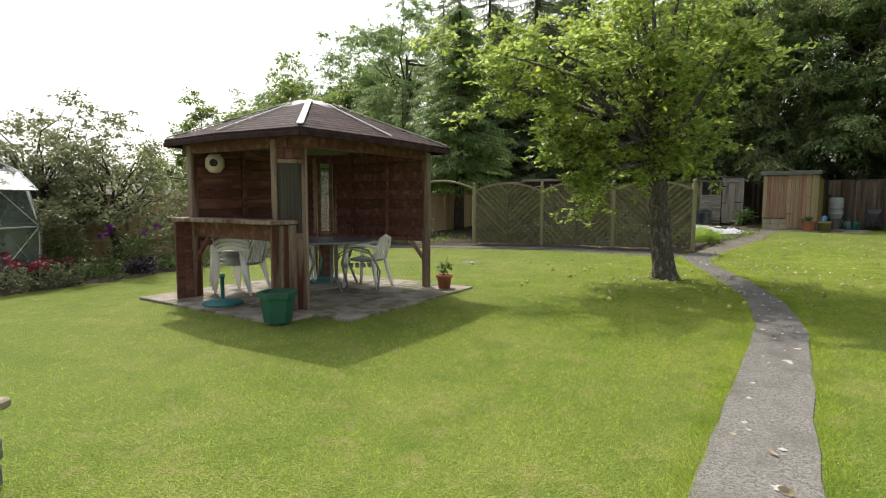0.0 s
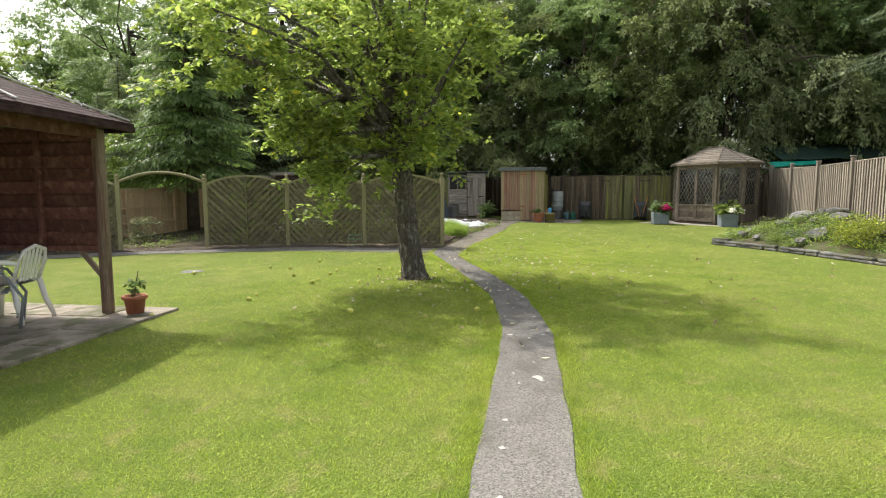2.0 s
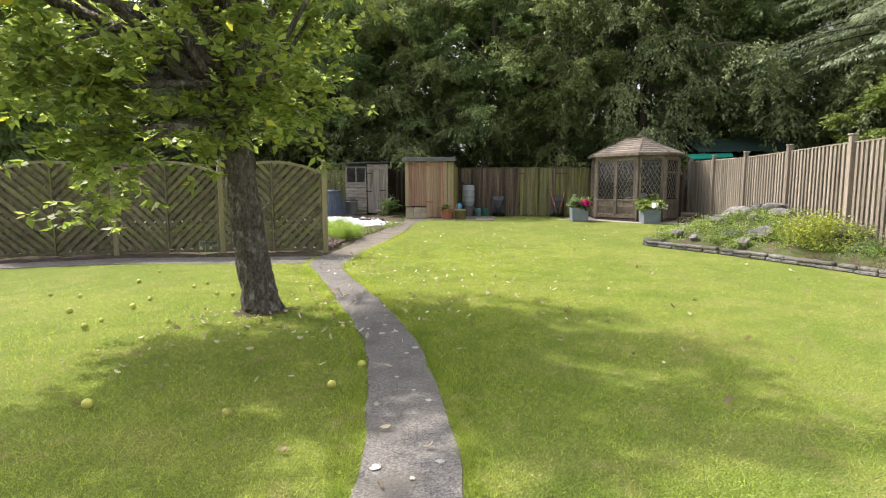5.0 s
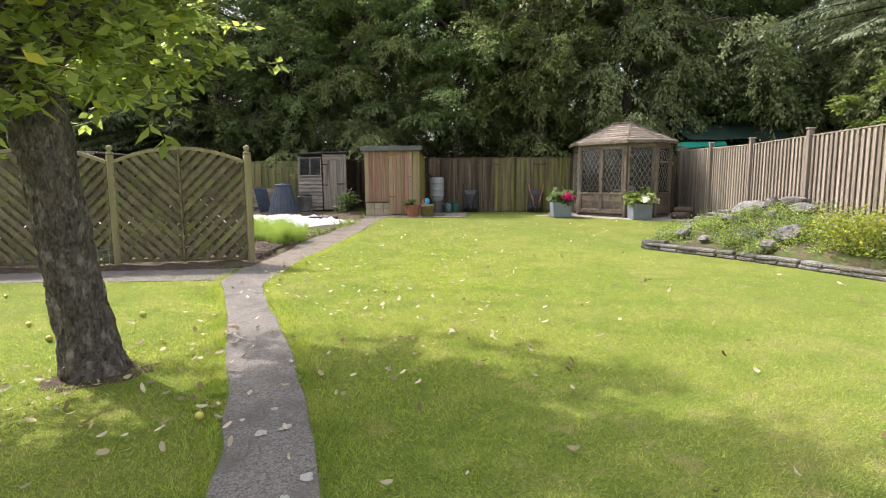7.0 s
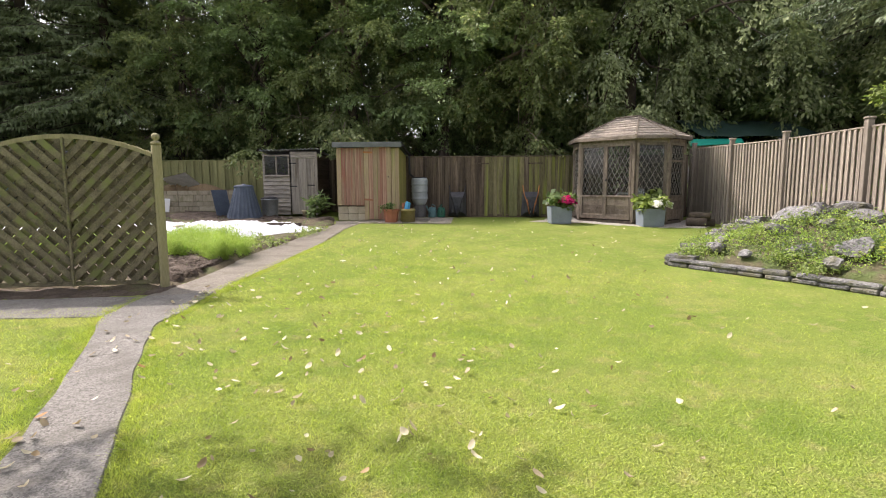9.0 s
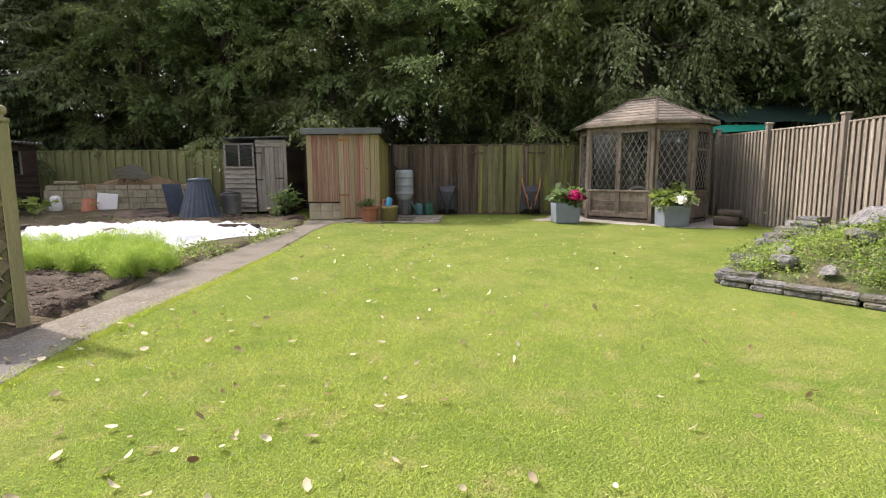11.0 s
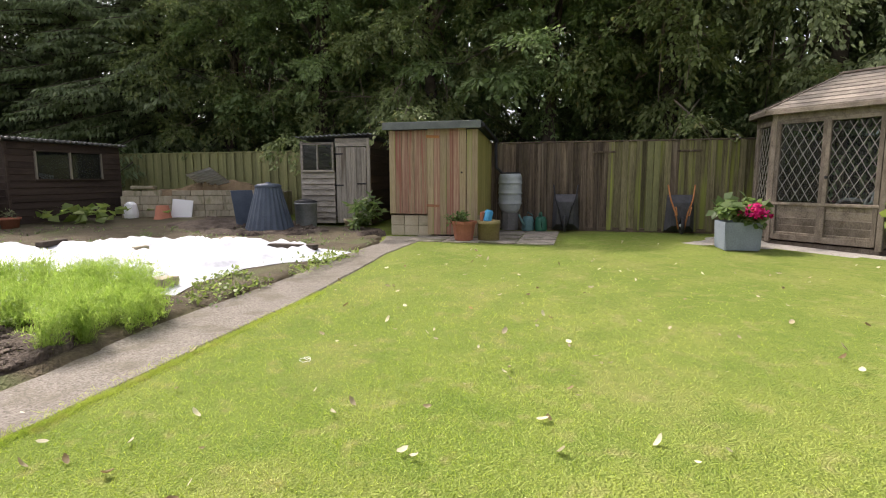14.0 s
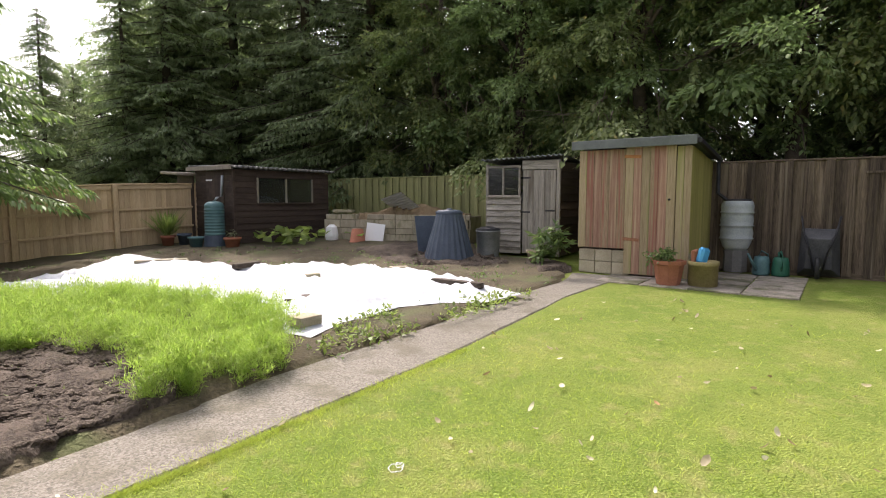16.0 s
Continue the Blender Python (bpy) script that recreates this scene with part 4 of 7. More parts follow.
def trellis_post(x, y):
    z = g(x, y)
    post = put("post", box(POSTWOOD, 0.095, 0.095, 1.82, 0.01), trellis, x, y, z + 0.76)
    put("finial", lathe(POSTWOOD, ((0.0, 0), (0.055, 0.0), (0.055, 0.03), (0.025, 0.04), (0.022, 0.05), (0.04, 0.07), (0.046, 0.09), (0.04, 0.115), (0.02, 0.13), (0.0, 0.133)), 14), post, 0, 0, 0.91)


for x, y in POSTS + LEFTPOSTS:
    trellis_post(x, y)
for p, q in zip(POSTS, POSTS[1:]):
    trellis_panel(trellis, p, q, (g(*p) + g(*q)) / 2)
for p, q in zip(LEFTPOSTS, LEFTPOSTS[1:]):
    trellis_panel(trellis, q, p, (g(*p) + g(*q)) / 2)
arch_pts = [Vector((*LEFTPOSTS[0], 0)).lerp(Vector((*POSTS[0], 0)), i / 14) + Vector((0, 0, g(*POSTS[0]) + 1.6 + 0.24 * (1 - (2 * i / 14 - 1) ** 2))) for i in range(15)]
put("arch_rail", tube(POSTWOOD, arch_pts, 0.035, 6), trellis, label="bare bowed arch rail")


# ---- sheds ----
def boards_wall(parent, mat, p, q, z0, z1a, z1b, pitch, name="board", thick=0.02, off=0.0, rng=None, upright=True, lap=8):
    """A wall from p to q of boards: upright, or lapped lengthwise."""
    rng = rng or random.Random(str(p))
    p, q = Vector((*p, 0)), Vector((*q, 0))
    way = (q - p)
    ln = way.length
    way.normalize()
    rz = math.degrees(math.atan2(way.y, way.x))
    if upright:
        n = max(1, round(ln / pitch))
        w = ln / n
        for i in range(n):
            c = p + way * (i + 0.5) * w
            top = z1a + (z1b - z1a) * (i + 0.5) / n
            m = mat[i % len(mat)] if isinstance(mat, tuple) else mat
            put(name, box(m, w - 0.003, thick, 1.0, 0.003), parent, c.x, c.y, (z0 + top) / 2, 0, 0, rz + rng.uniform(-0.6, 0.6), (1, 1, top - z0))
    else:
        n = max(1, round((z1a - z0) / pitch))
        h = (z1a - z0) / n
        c = (p + q) / 2
        for i in range(n):
            put(name, box(mat, 1.0, thick, h * 1.18, 0.004), parent, c.x, c.y, z0 + (i + 0.5) * h, -lap + rng.uniform(-1, 1), rng.uniform(-0.25, 0.25), rz, (ln, 1, 1))


def slab_mesh(parent, name, mat, corners, thick, label=""):
    """A plate over four or more corners, with thickness downwards."""
    n = len(corners)
    verts = [Vector(c) for c in corners] + [Vector(c) - Vector((0, 0, thick)) for c in corners]
    faces = [tuple(range(n)), tuple(range(2 * n - 1, n - 1, -1))] + [(i, i + n, (i + 1) % n + n, (i + 1) % n) for i in range(n)]
    return put(name, mesh(name, verts, faces, mat), parent, label=label)


def tool_shed():
    rz = VDEG
    w, d = 1.62, 1.5
    e = thing("tool_shed", 11.45, 19.6, rz, "lean-to wooden shed of red-stained upright boards, moss green at the side", "shed")
    hf, hb = 1.9, 1.74
    # block footing under the left half and the side
    for k in range(3):
        for r in range(2):
            put("block", box(BLOCK, 0.26, 0.1, 0.185, 0.008), e, 0.14 + k * 0.265 + (0.0 if r else 0.0), 0.05, 0.1 + r * 0.19)
    for k in range(5):
        for r in range(2):
            put("block", box(BLOCK, 0.1, 0.29, 0.185, 0.008), e, w - 0.05, 0.2 + k * 0.3, 0.1 + r * 0.19)
            put("block", box(BLOCK, 0.1, 0.29, 0.185, 0.008), e, 0.05, 0.2 + k * 0.3, 0.1 + r * 0.19)
    boards_wall(e, SHEDMIX, (0, -0.02), (0.72, -0.02), 0.41, hf, hf, 0.12)
    boards_wall(e, SHEDSIDE, (w + 0.01, 0), (w + 0.01, d), 0.39, hf, hb, 0.125)
    boards_wall(e, SHEDSIDE, (0, 0), (0, d), 0.39, hf, hb, 0.125)
    boards_wall(e, SHEDWOOD, (0, d), (w, d), 0.05, hb, hb, 0.13)
    boards_wall(e, SHEDBUFF, (1.44, -0.02), (w + 0.02, -0.02), 0.03, hf, hf, 0.09)
    door = new("door")
    door.parent = e
    boards_wall(door, (SHEDBUFF, SHEDRED, SHEDBUFF, SHEDWOOD, SHEDRED, SHEDBUFF), (0.725, -0.035), (1.435, -0.035), 0.04, 1.94, 1.94, 0.118, thick=0.022)
    for z in (0.56, 1.78):
        put("hinge", box(surf("rusty_iron", (0.2, 0.09, 0.05), (0.32, 0.15, 0.08), 20, 0.8, 0.2) if z < 1 else ORANGE, 0.24, 0.012, 0.045, 0.003), door, 0.83, -0.055, z, 0, 3)
    put("latch", lathe(BLACKPL, ((0, 0), (0.016, 0), (0.016, 0.03), (0, 0.035)), 10), door, 1.36, -0.045, 1.15, 90)
    slab_mesh(e, "roof", FELT, [(-0.08, -0.14, hf + 0.14), (w + 0.1, -0.14, hf + 0.14), (w + 0.1, d + 0.1, hb + 0.1), (-0.08, d + 0.1, hb + 0.1)], 0.04, "grey roofing felt")
    put("fascia", box(FELT, w + 0.18, 0.025, 0.13, 0.006), e, w / 2 + 0.01, -0.15, hf + 0.07, label="grey felt-covered fascia")
    bar("gutter", BLACKPL, e, (w + 0.12, -0.1, hf + 0.06), (w + 0.12, d, hb + 0.02), 0.06, 0.06)
    put("downpipe", tube(BLACKPL, [(w + 0.13, d - 0.25, hb), (w + 0.14, d - 0.25, 1.25), (w + 0.3, d - 0.3, 1.12), (w + 0.5, d - 0.35, 1.05)], 0.03, 8), e)


tool_shed()


def old_shed():
    rz = VDEG + 4
    e = thing("old_shed", 10.35, 22.0, rz, "old grey weathered shed with corrugated roof, plank door and small window", "shed")
    w, d, h = 1.52, 1.6, 1.8
    boards_wall(e, OLDWOOD, (0, 0), (0.74, 0), 0.05, 1.12, 1.12, 0.125, upright=False, thick=0.026, lap=15)
    boards_wall(e, OLDWOOD, (0.76, -0.01), (w, -0.01), 1.66, 1.82, 1.82, 0.09, upright=False)
    door = new("door")
    door.parent = e
    boards_wall(door, OLDDOOR, (0.78, -0.02), (w - 0.08, -0.02), 0.06, 1.64, 1.64, 0.115, thick=0.022)
    for z, x in ((0.85, 0.84), (1.5, 0.84), (0.88, 1.34)):
        put("hinge", box(BLACKPL, 0.2, 0.012, 0.03, 0.003), door, x, -0.04, z)
    put("corner_post", box(OLDDOOR, 0.07, 0.07, 1.8, 0.006), e, w - 0.03, 0, 0.92)
    put("corner_post", box(OLDDOOR, 0.06, 0.06, 1.75, 0.006), e, 0.0, 0.02, 0.9)
    boards_wall(e, DARKWOOD, (w, 0), (w, d), 0.05, 1.78, 1.78, 0.14, upright=False)
    boards_wall(e, OLDWOOD, (0, 0), (0, d), 0.05, 1.7, 1.7, 0.14, upright=False)
    boards_wall(e, OLDWOOD, (0, d), (w, d), 0.05, 1.7, 1.7, 0.14, upright=False)
    win = new("window")
    win.parent = e
    for z in (1.15, 1.72):
        put("frame_rail", box(OLDWOOD, 0.74, 0.05, 0.045, 0.004), win, 0.37, -0.03, z)
    for x in (0.025, 0.37, 0.715):
        put("frame_stile", box(OLDWOOD, 0.04, 0.05, 0.56, 0.004), win, x, -0.03, 1.435)
    for x in (0.2, 0.54):
        put("pane", box(PANE, 0.3, 0.006, 0.53, 0.001), win, x, -0.02, 1.435)
    # corrugated roof
    verts, faces = [], []
    n = 64
    for i in range(n + 1):
        x = -0.08 + (w + 0.16) * i / n
        zz = 1.86 + 0.02 * math.sin(i * math.pi / 2) + 0.05 * i / n
        verts += [(x, -0.12, zz), (x, d + 0.1, zz - 0.12), (x, -0.12, zz - 0.008), (x, d + 0.1, zz - 0.128)]
    for i in range(n):
        a = i * 4
        faces += [(a, a + 4, a + 5, a + 1), (a + 2, a + 3, a + 7, a + 6), (a, a + 2, a + 6, a + 4)]
    put("roof", mesh("roof", verts, faces, ZINC), e, label="grey corrugated metal sheet")


old_shed()


def hut():
    # x runs along the window wall, the door wall lies at x = 0
    e = thing("garden_hut", 4.9, 23.67, UDEG, "dark creosoted lapboard hut with a wide window and plank door", "shed")
    w, d, h = 2.75, 1.55, 1.72
    boards_wall(e, DARKWOOD, (0, 0), (w, 0), 0.08, 0.95, 0.95, 0.135, upright=False)
    boards_wall(e, DARKWOOD, (0, 0), (0.6, 0), 0.95, h, h, 0.135, upright=False)
    boards_wall(e, DARKWOOD, (2.2, 0), (w, 0), 0.95, h, h, 0.135, upright=False)
    boards_wall(e, DARKWOOD, (0.6, 0), (2.2, 0), 1.58, h, h, 0.14, upright=False)
    boards_wall(e, DARKWOOD, (0, 0.0), (0, 0.36), 0.08, h, h, 0.135, upright=False)
    boards_wall(e, DARKWOOD, (0, 1.08), (0, d), 0.08, h, h, 0.135, upright=False)
    boards_wall(e, DARKWOOD, (w, 0), (w, d), 0.08, h, h, 0.135, upright=False)
    boards_wall(e, DARKWOOD, (0, d), (w, d), 0.08, h, h, 0.135, upright=False)
    door = new("door")
    door.parent = e
    boards_wall(door, DARKWOOD, (-0.015, 0.36), (-0.015, 1.08), 0.08, h, h, 0.12)
    for z in (0.62, 1.5):
        put("hinge", box(ALU, 0.012, 0.26, 0.03, 0.003), door, -0.035, 0.93, z)
    win = new("window")
    win.parent = e
    for z in (0.96, 1.57):
        put("frame_rail", box(DARKWOOD, 1.64, 0.05, 0.04, 0.004), win, 1.4, -0.02, z)
    for x in (0.6, 1.4, 2.2):
        put("frame_stile", box(GREYWOOD, 0.04, 0.05, 0.6, 0.004), win, x, -0.02, 1.265)
    for x in (1.0, 1.8):
        put("pane", box(PANE, 0.76, 0.006, 0.57, 0.001), win, x, -0.01, 1.265)
    put("corner_post", box(DARKWOOD, 0.06, 0.06, 1.7, 0.005), e, -0.01, -0.01, 0.87)
    verts, faces = [], []
    n = 90
    for i in range(n + 1):
        x = -0.15 + (w + 0.25) * i / n
        zz = 1.8 + 0.018 * math.sin(i * math.pi / 2) - 0.02 * i / n
        verts += [(x, -0.15, zz), (x, d + 0.12, zz + 0.04), (x, -0.15, zz - 0.035), (x, d + 0.12, zz + 0.01)]
    for i in range(n):
        a = i * 4
        faces += [(a, a + 4, a + 5, a + 1), (a + 2, a + 3, a + 7, a + 6), (a, a + 2, a + 6, a + 4)]
    put("roof", mesh("roof", verts, faces, OLDTIN), e, label="grey corrugated roof sheet")
    put("fascia", box(GREYWOOD, 0.025, d + 0.3, 0.1, 0.005), e, -0.15, d / 2, 1.77)
    put("lean_to_roof", box(GREYWOOD, 0.7, 0.8, 0.06, 0.01), e, -0.05, d + 0.5, 1.68, 4)
    put("lean_to_wall", box(DARKWOOD, 0.05, 0.7, 1.6, 0.01), e, 0.0, d + 0.48, 0.86)


hut()


# ---- summerhouse ----
def summerhouse():
    # local x runs along the doors' side, y goes back into the house
    o = Vector((16.38, 15.64))
    rz = math.degrees(math.atan2(-0.997, 0.08))
    e = thing("summerhouse", o.x, o.y, rz, "weathered octagonal wooden summerhouse with diamond-leaded windows and double doors", "summerhouse")
    W, C, S = 1.5, 0.56, 0.8
    k = C
    plan = [(0, 0), (W, 0), (W + k, k), (W + k, k + S), (W, 2 * k + S), (0, 2 * k + S), (-k, k + S), (-k, k)]
    cx, cy = W / 2, k + S / 2
    hw = 2.0
    for x, y in plan:
        put("post", box(SUMMERWOOD, 0.08, 0.08, hw, 0.008), e, x, y, 0.04 + hw / 2)
    slab_mesh(e, "base", SUMMERWOOD, [(x, y, 0.06) for x, y in plan], 0.08)
    for i in range(8):
        p, q = Vector(plan[i]), Vector(plan[(i + 1) % 8])
        way = (q - p).normalized()
        ln = (q - p).length
        a = math.degrees(math.atan2(way.y, way.x))
        side = new("side")
        side.parent = e
        side.matrix_basis = pose(p.x, p.y, 0, 0, 0, a)
        doors = i == 0
        sill = 0.62
        for j in range(5):
            put("board", box(SUMMERWOOD, 1.0, 0.02, 0.125, 0.004), side, ln / 2, 0.0, 0.09 + 0.06 + j * 0.112, 7, 0, 0, (ln - 0.08, 1, 1))
        put("sill", box(SUMMERWOOD, ln - 0.06, 0.07, 0.045, 0.005), side, ln / 2, -0.01, sill + 0.03)
        put("head", box(SUMMERWOOD, ln - 0.04, 0.06, 0.1, 0.005), side, ln / 2, 0, hw - 0.03)
        bays = 2 if doors else 1
        for b in range(bays):
            x0 = 0.05 + b * (ln - 0.1) / bays
            x1 = x0 + (ln - 0.1) / bays
            z0, z1 = sill + 0.06, hw - 0.09
            for x in (x0 + 0.025, x1 - 0.025):
                lo = 0.1 if doors else z0
                put("stile", box(SUMMERWOOD, 0.06, 0.05, z1 - lo, 0.005), side, x, -0.015, (z1 + lo) / 2)
            put("top_rail", box(SUMMERWOOD, x1 - x0, 0.045, 0.06, 0.005), side, (x0 + x1) / 2, -0.015, z1 - 0.02)
            if doors:
                put("bottom_rail", box(SUMMERWOOD, x1 - x0 - 0.06, 0.045, 0.09, 0.005), side, (x0 + x1) / 2, -0.018, 0.13)
            put("pane", box(PANE, x1 - x0 - 0.1, 0.006, z1 - z0 - 0.04, 0.001), side, (x0 + x1) / 2, 0.0, (z0 + z1) / 2 - 0.02)
            if i in (0, 1, 7, 2):
                # leads in diamonds
                wl, hl = x1 - x0 - 0.1, z1 - z0 - 0.06
                xa, za = x0 + 0.05, z0
                slope = 1.75
                for sgn in (1, -1):
                    c = -slope * wl
                    while c < hl + slope * wl:
                        pts = [(t * wl / 40, c + sgn * slope * t * wl / 40) for t in range(41)]
                        pts = [u for u in pts if 0 <= u[1] <= hl]
                        if len(pts) > 2:
                            (ax, az), (bx, bz) = pts[0], pts[-1]
                            bar("lead", LEADLINE, side, (xa + ax, -0.014 - 0.003 * sgn, za + az), (xa + bx, -0.014 - 0.003 * sgn, za + bz), 0.007, 0.005, (0, 1, 0), b=0.001)
                        c += 0.235
        if i == 2:
            put("transom", box(SUMMERWOOD, ln - 0.08, 0.06, 0.05, 0.005), side, ln / 2, -0.01, 1.5)
    put("handle", lathe(BLACKPL, ((0, 0), (0.015, 0), (0.015, 0.03), (0.025, 0.035), (0, 0.05)), 10), e, W / 2 + 0.05, -0.04, 1.05, 90)
    # roof: laths on eight slopes up to a short ridge
    eave = [(cx + (x - cx) * 1.13, cy + (y - cy) * 1.13) for x, y in plan]
    rl, rr = Vector((cx - 0.3, cy, 2.62)), Vector((cx + 0.3, cy, 2.62))
    for i in range(8):
        p, q = Vector((*eave[i], 2.06)), Vector((*eave[(i + 1) % 8], 2.06))
        ta = rl if p.x < cx - 0.01 else rr
        tb = rl if q.x < cx - 0.01 else rr
        rows = 8
        slope = new("slope")
        slope.parent = e
        for r in range(rows):
            f0, f1 = r / rows, (r + 0.86) / rows
            f1 = min(f1, 1)
            c = [p.lerp(ta, f0), q.lerp(tb, f0), q.lerp(tb, f1), p.lerp(ta, f1)]
            up = Vector((0, 0, 1))
            lift = [0.034, 0.034, 0.026, 0.026]
            v = [c[j] + up * lift[j] for j in range(4)] + [c[j] - up * 0.004 for j in range(4)]
            put("lath", mesh("lath", v, [(0, 1, 2, 3), (7, 6, 5, 4), (0, 4, 5, 1), (1, 5, 6, 2), (2, 6, 7, 3), (3, 7, 4, 0)], GREYWOOD), slope)
        slab_mesh(slope, "underlay", DARKWOOD, [p, q, tb, ta] if (ta - tb).length > 0.01 else [p, q, ta], 0.012)
        bar("hip", SUMMERWOOD, e, p + Vector((0, 0, 0.03)), ta + Vector((0, 0, 0.03)), 0.05, 0.03, label="")
        bar("eave_board", SUMMERWOOD, e, p - Vector((0, 0, 0.02)), q - Vector((0, 0, 0.02)), 0.025, 0.07)
    bar("ridge", SUMMERWOOD, e, rl + Vector((-0.05, 0, 0.04)), rr + Vector((0.05, 0, 0.04)), 0.08, 0.03)
    return e


summerhouse()


# neighbour's covered roof beyond the fence
def neighbour_roof():
    e = thing("neighbour_shelter", 20.5, 14.6, VDEG + 10, "low shelter beyond the fence under a green tarpaulin", "shelter")
    for x in (0, 3.4):
        for y in (0, 2.4):
            put("post", box(GREYWOOD, 0.09, 0.09, 2.3, 0.006), e, x, y, 1.1)
    verts, faces = [], []
    n, m = 12, 8
    for j in range(m + 1):
        for i in range(n + 1):
            x, y = -0.2 + 3.8 * i / n, -0.3 + 3.0 * j / m
            verts.append((x, y, 2.25 + 0.6 * (1 - abs(2 * j / m - 1)) + 0.04 * noise.noise(Vector((x * 2, y * 2, 0)))))
    for j in range(m):
        for i in range(n):
            a = j * (n + 1) + i
            faces.append((a, a + 1, a + n + 2, a + n + 1))
    put("tarpaulin", mesh("tarpaulin", verts, faces, TARP, True), e)
    slab_mesh(e, "turquoise_sheet", TURQ, [(-0.6, -0.36, 1.98), (1.0, -0.36, 2.08), (1.0, -0.24, 2.2), (-0.6, -0.24, 2.16)], 0.02, "bright turquoise plastic sheet")


neighbour_roof()


# ---- gazebo ----
def gazebo():
    e = thing("gazebo", -2.02, 7.87, 57, "dark red-brown wooden gazebo with lath roof, serving counter and boarded back", "gazebo")
    e.matrix_basis = pose(-1.87, 7.85, g(-2, 7.9), 0, 0, 57) @ Matrix.Diagonal((1, 0.93, 1.045, 1))
    H = 1.22
    c = 0.25
    # posts at the side corners, facets at the front and back corners
    for x, y in ((H, -H), (-H, H - 0.16)):
        put("post", box(GAZPOST, 0.1, 0.1, 1.98, 0.008), e, x, y, 0.97)
    for s in (-1, 1):
        for x, y in ((s * H, s * (H - c)), (s * (H - c), s * H)):
            put("post", box(GAZPOST, 0.07, 0.07, 1.98, 0.008), e, x - (0.05 if s < 0 else 0), y + (0.21 if s < 0 else -0.17), 0.97, 0, 0, 45)
    # front facet: boarded below, slatted screen above
    fx = -(H - c / 2)
    front = new("front_facet")
    front.parent = e
    front.matrix_basis = pose(fx - 0.05, fx + 0.21, 0, 0, 0, -45)
    for i in range(3):
        put("board", box(GAZPOST, 0.095, 0.022, 0.84, 0.004), front, (i - 1) * 0.1, 0, 0.44)
    put("rail", box(GAZPOST, 0.34, 0.07, 0.06, 0.006), front, 0, -0.01, 0.88)
    put("screen", box(SCREEN, 0.28, 0.012, 0.78, 0.004), front, 0, 0.005, 1.31, label="dark ribbed screen panel")
    for s in (-1, 1):
        put("stile", box(GAZPOST, 0.045, 0.05, 1.9, 0.005), front, s * 0.165, -0.015, 0.97)
    put("rail", box(GAZPOST, 0.34, 0.06, 0.05, 0.006), front, 0, -0.01, 1.72)
    for i in range(3):
        put("board", box(GAZEBO, 0.095, 0.02, 0.22, 0.004), front, (i - 1) * 0.1, 0, 1.86)
    # back facet with a narrow window
    bx = H - c / 2
    rear = new("rear_facet")
    rear.parent = e
    rear.matrix_basis = pose(bx, bx - 0.17, 0, 0, 0, -45)
    for x in (-0.1, 0.1):
        put("window_stile", box(GAZEBO, 0.06, 0.05, 1.95, 0.005), rear, x, 0, 0.98)
    put("pane", box(DUSTPANE, 0.16, 0.008, 0.98, 0.001), rear, 0, 0, 1.3)
    put("board", box(GAZEBO, 0.16, 0.03, 0.76, 0.004), rear, 0, 0, 0.4)
    # back walls of lapped boards, open below
    for k in range(9):
        z = 0.82 + k * 0.135
        put("log_board", box(GAZEBO, 0.04, 2 * H - c - 0.25, 0.146, 0.016), e, H, -c / 2 - 0.085, z, 0, -14, 0)
        put("log_board", box(GAZEBO, 2 * H - c - 0.08, 0.035, 0.148, 0.014), e, -c / 2, H - 0.17, z, 14, 0, 0)
    for t in (-0.45, 0.35):
        put("stud", box(GAZEBO, 0.05, 0.06, 1.3, 0.006), e, H - 0.05, t, 1.36)
        put("stud", box(GAZEBO, 0.06, 0.05, 1.3, 0.006), e, t, H - 0.22, 1.36)
    for z in (0.76,):
        put("wall_rail", box(GAZEBO, 0.07, 2 * H - c, 0.06, 0.006), e, H, -c / 2, z - 0.04)
        put("wall_rail", box(GAZEBO, 2 * H - c, 0.07, 0.06, 0.006), e, -c / 2, H - 0.17, z - 0.04)
    bar("brace", GAZPOST, e, (H, -H + 0.04, 0.42), (H, -H + 0.36, 0.74), 0.05, 0.05, (1, 0, 0))
    bar("brace", GAZPOST, e, (-H + 0.04, H, 0.42), (-H + 0.36, H, 0.74), 0.05, 0.05, (0, 1, 0))
    # head beams
    for p, q in (((-H, -H + c), (-H, H)), ((-H + c, -H), (H, -H)), ((H, -H), (H, H - c)), ((-H, H), (H - c, H)), ((-H, -H + c), (-H + c, -H)), ((H, H - c), (H - c, H))):
        bar("head_beam", GAZEBO, e, (*p, 1.93), (*q, 1.93), 0.06, 0.13)
    # serving counter on the side between the front facet and the far post
    put("counter_top", box(GAZPOST, 0.4, 2.2, 0.045, 0.008), e, -H - 0.1, 0.1, 1.04)
    put("counter_apron", box(GAZEBO, 0.03, 2.05, 0.2, 0.006), e, -H - 0.02, 0.1, 0.92)
    for y, m in ((H - 0.16, GAZEBO), (-H + 0.26, GAZPOST)):
        for i in range(3):
            put("end_board", box(m, 0.12, 0.03, 0.98, 0.005), e, -H - 0.22 + i * 0.125, y, 0.52)
    bar("brace", GAZEBO, e, (-H - 0.02, H - 0.2, 0.5), (-H - 0.02, H - 0.54, 0.82), 0.05, 0.05, (1, 0, 0))
    # roof of laths on eight slopes
    E, M, zt = 1.48, 1.58, 2.0
    ring = [(-E, -E), (0, -M), (E, -E), (M, 0), (E, E), (0, M), (-E + 0.04, E - 0.14), (-M, -0.05)]
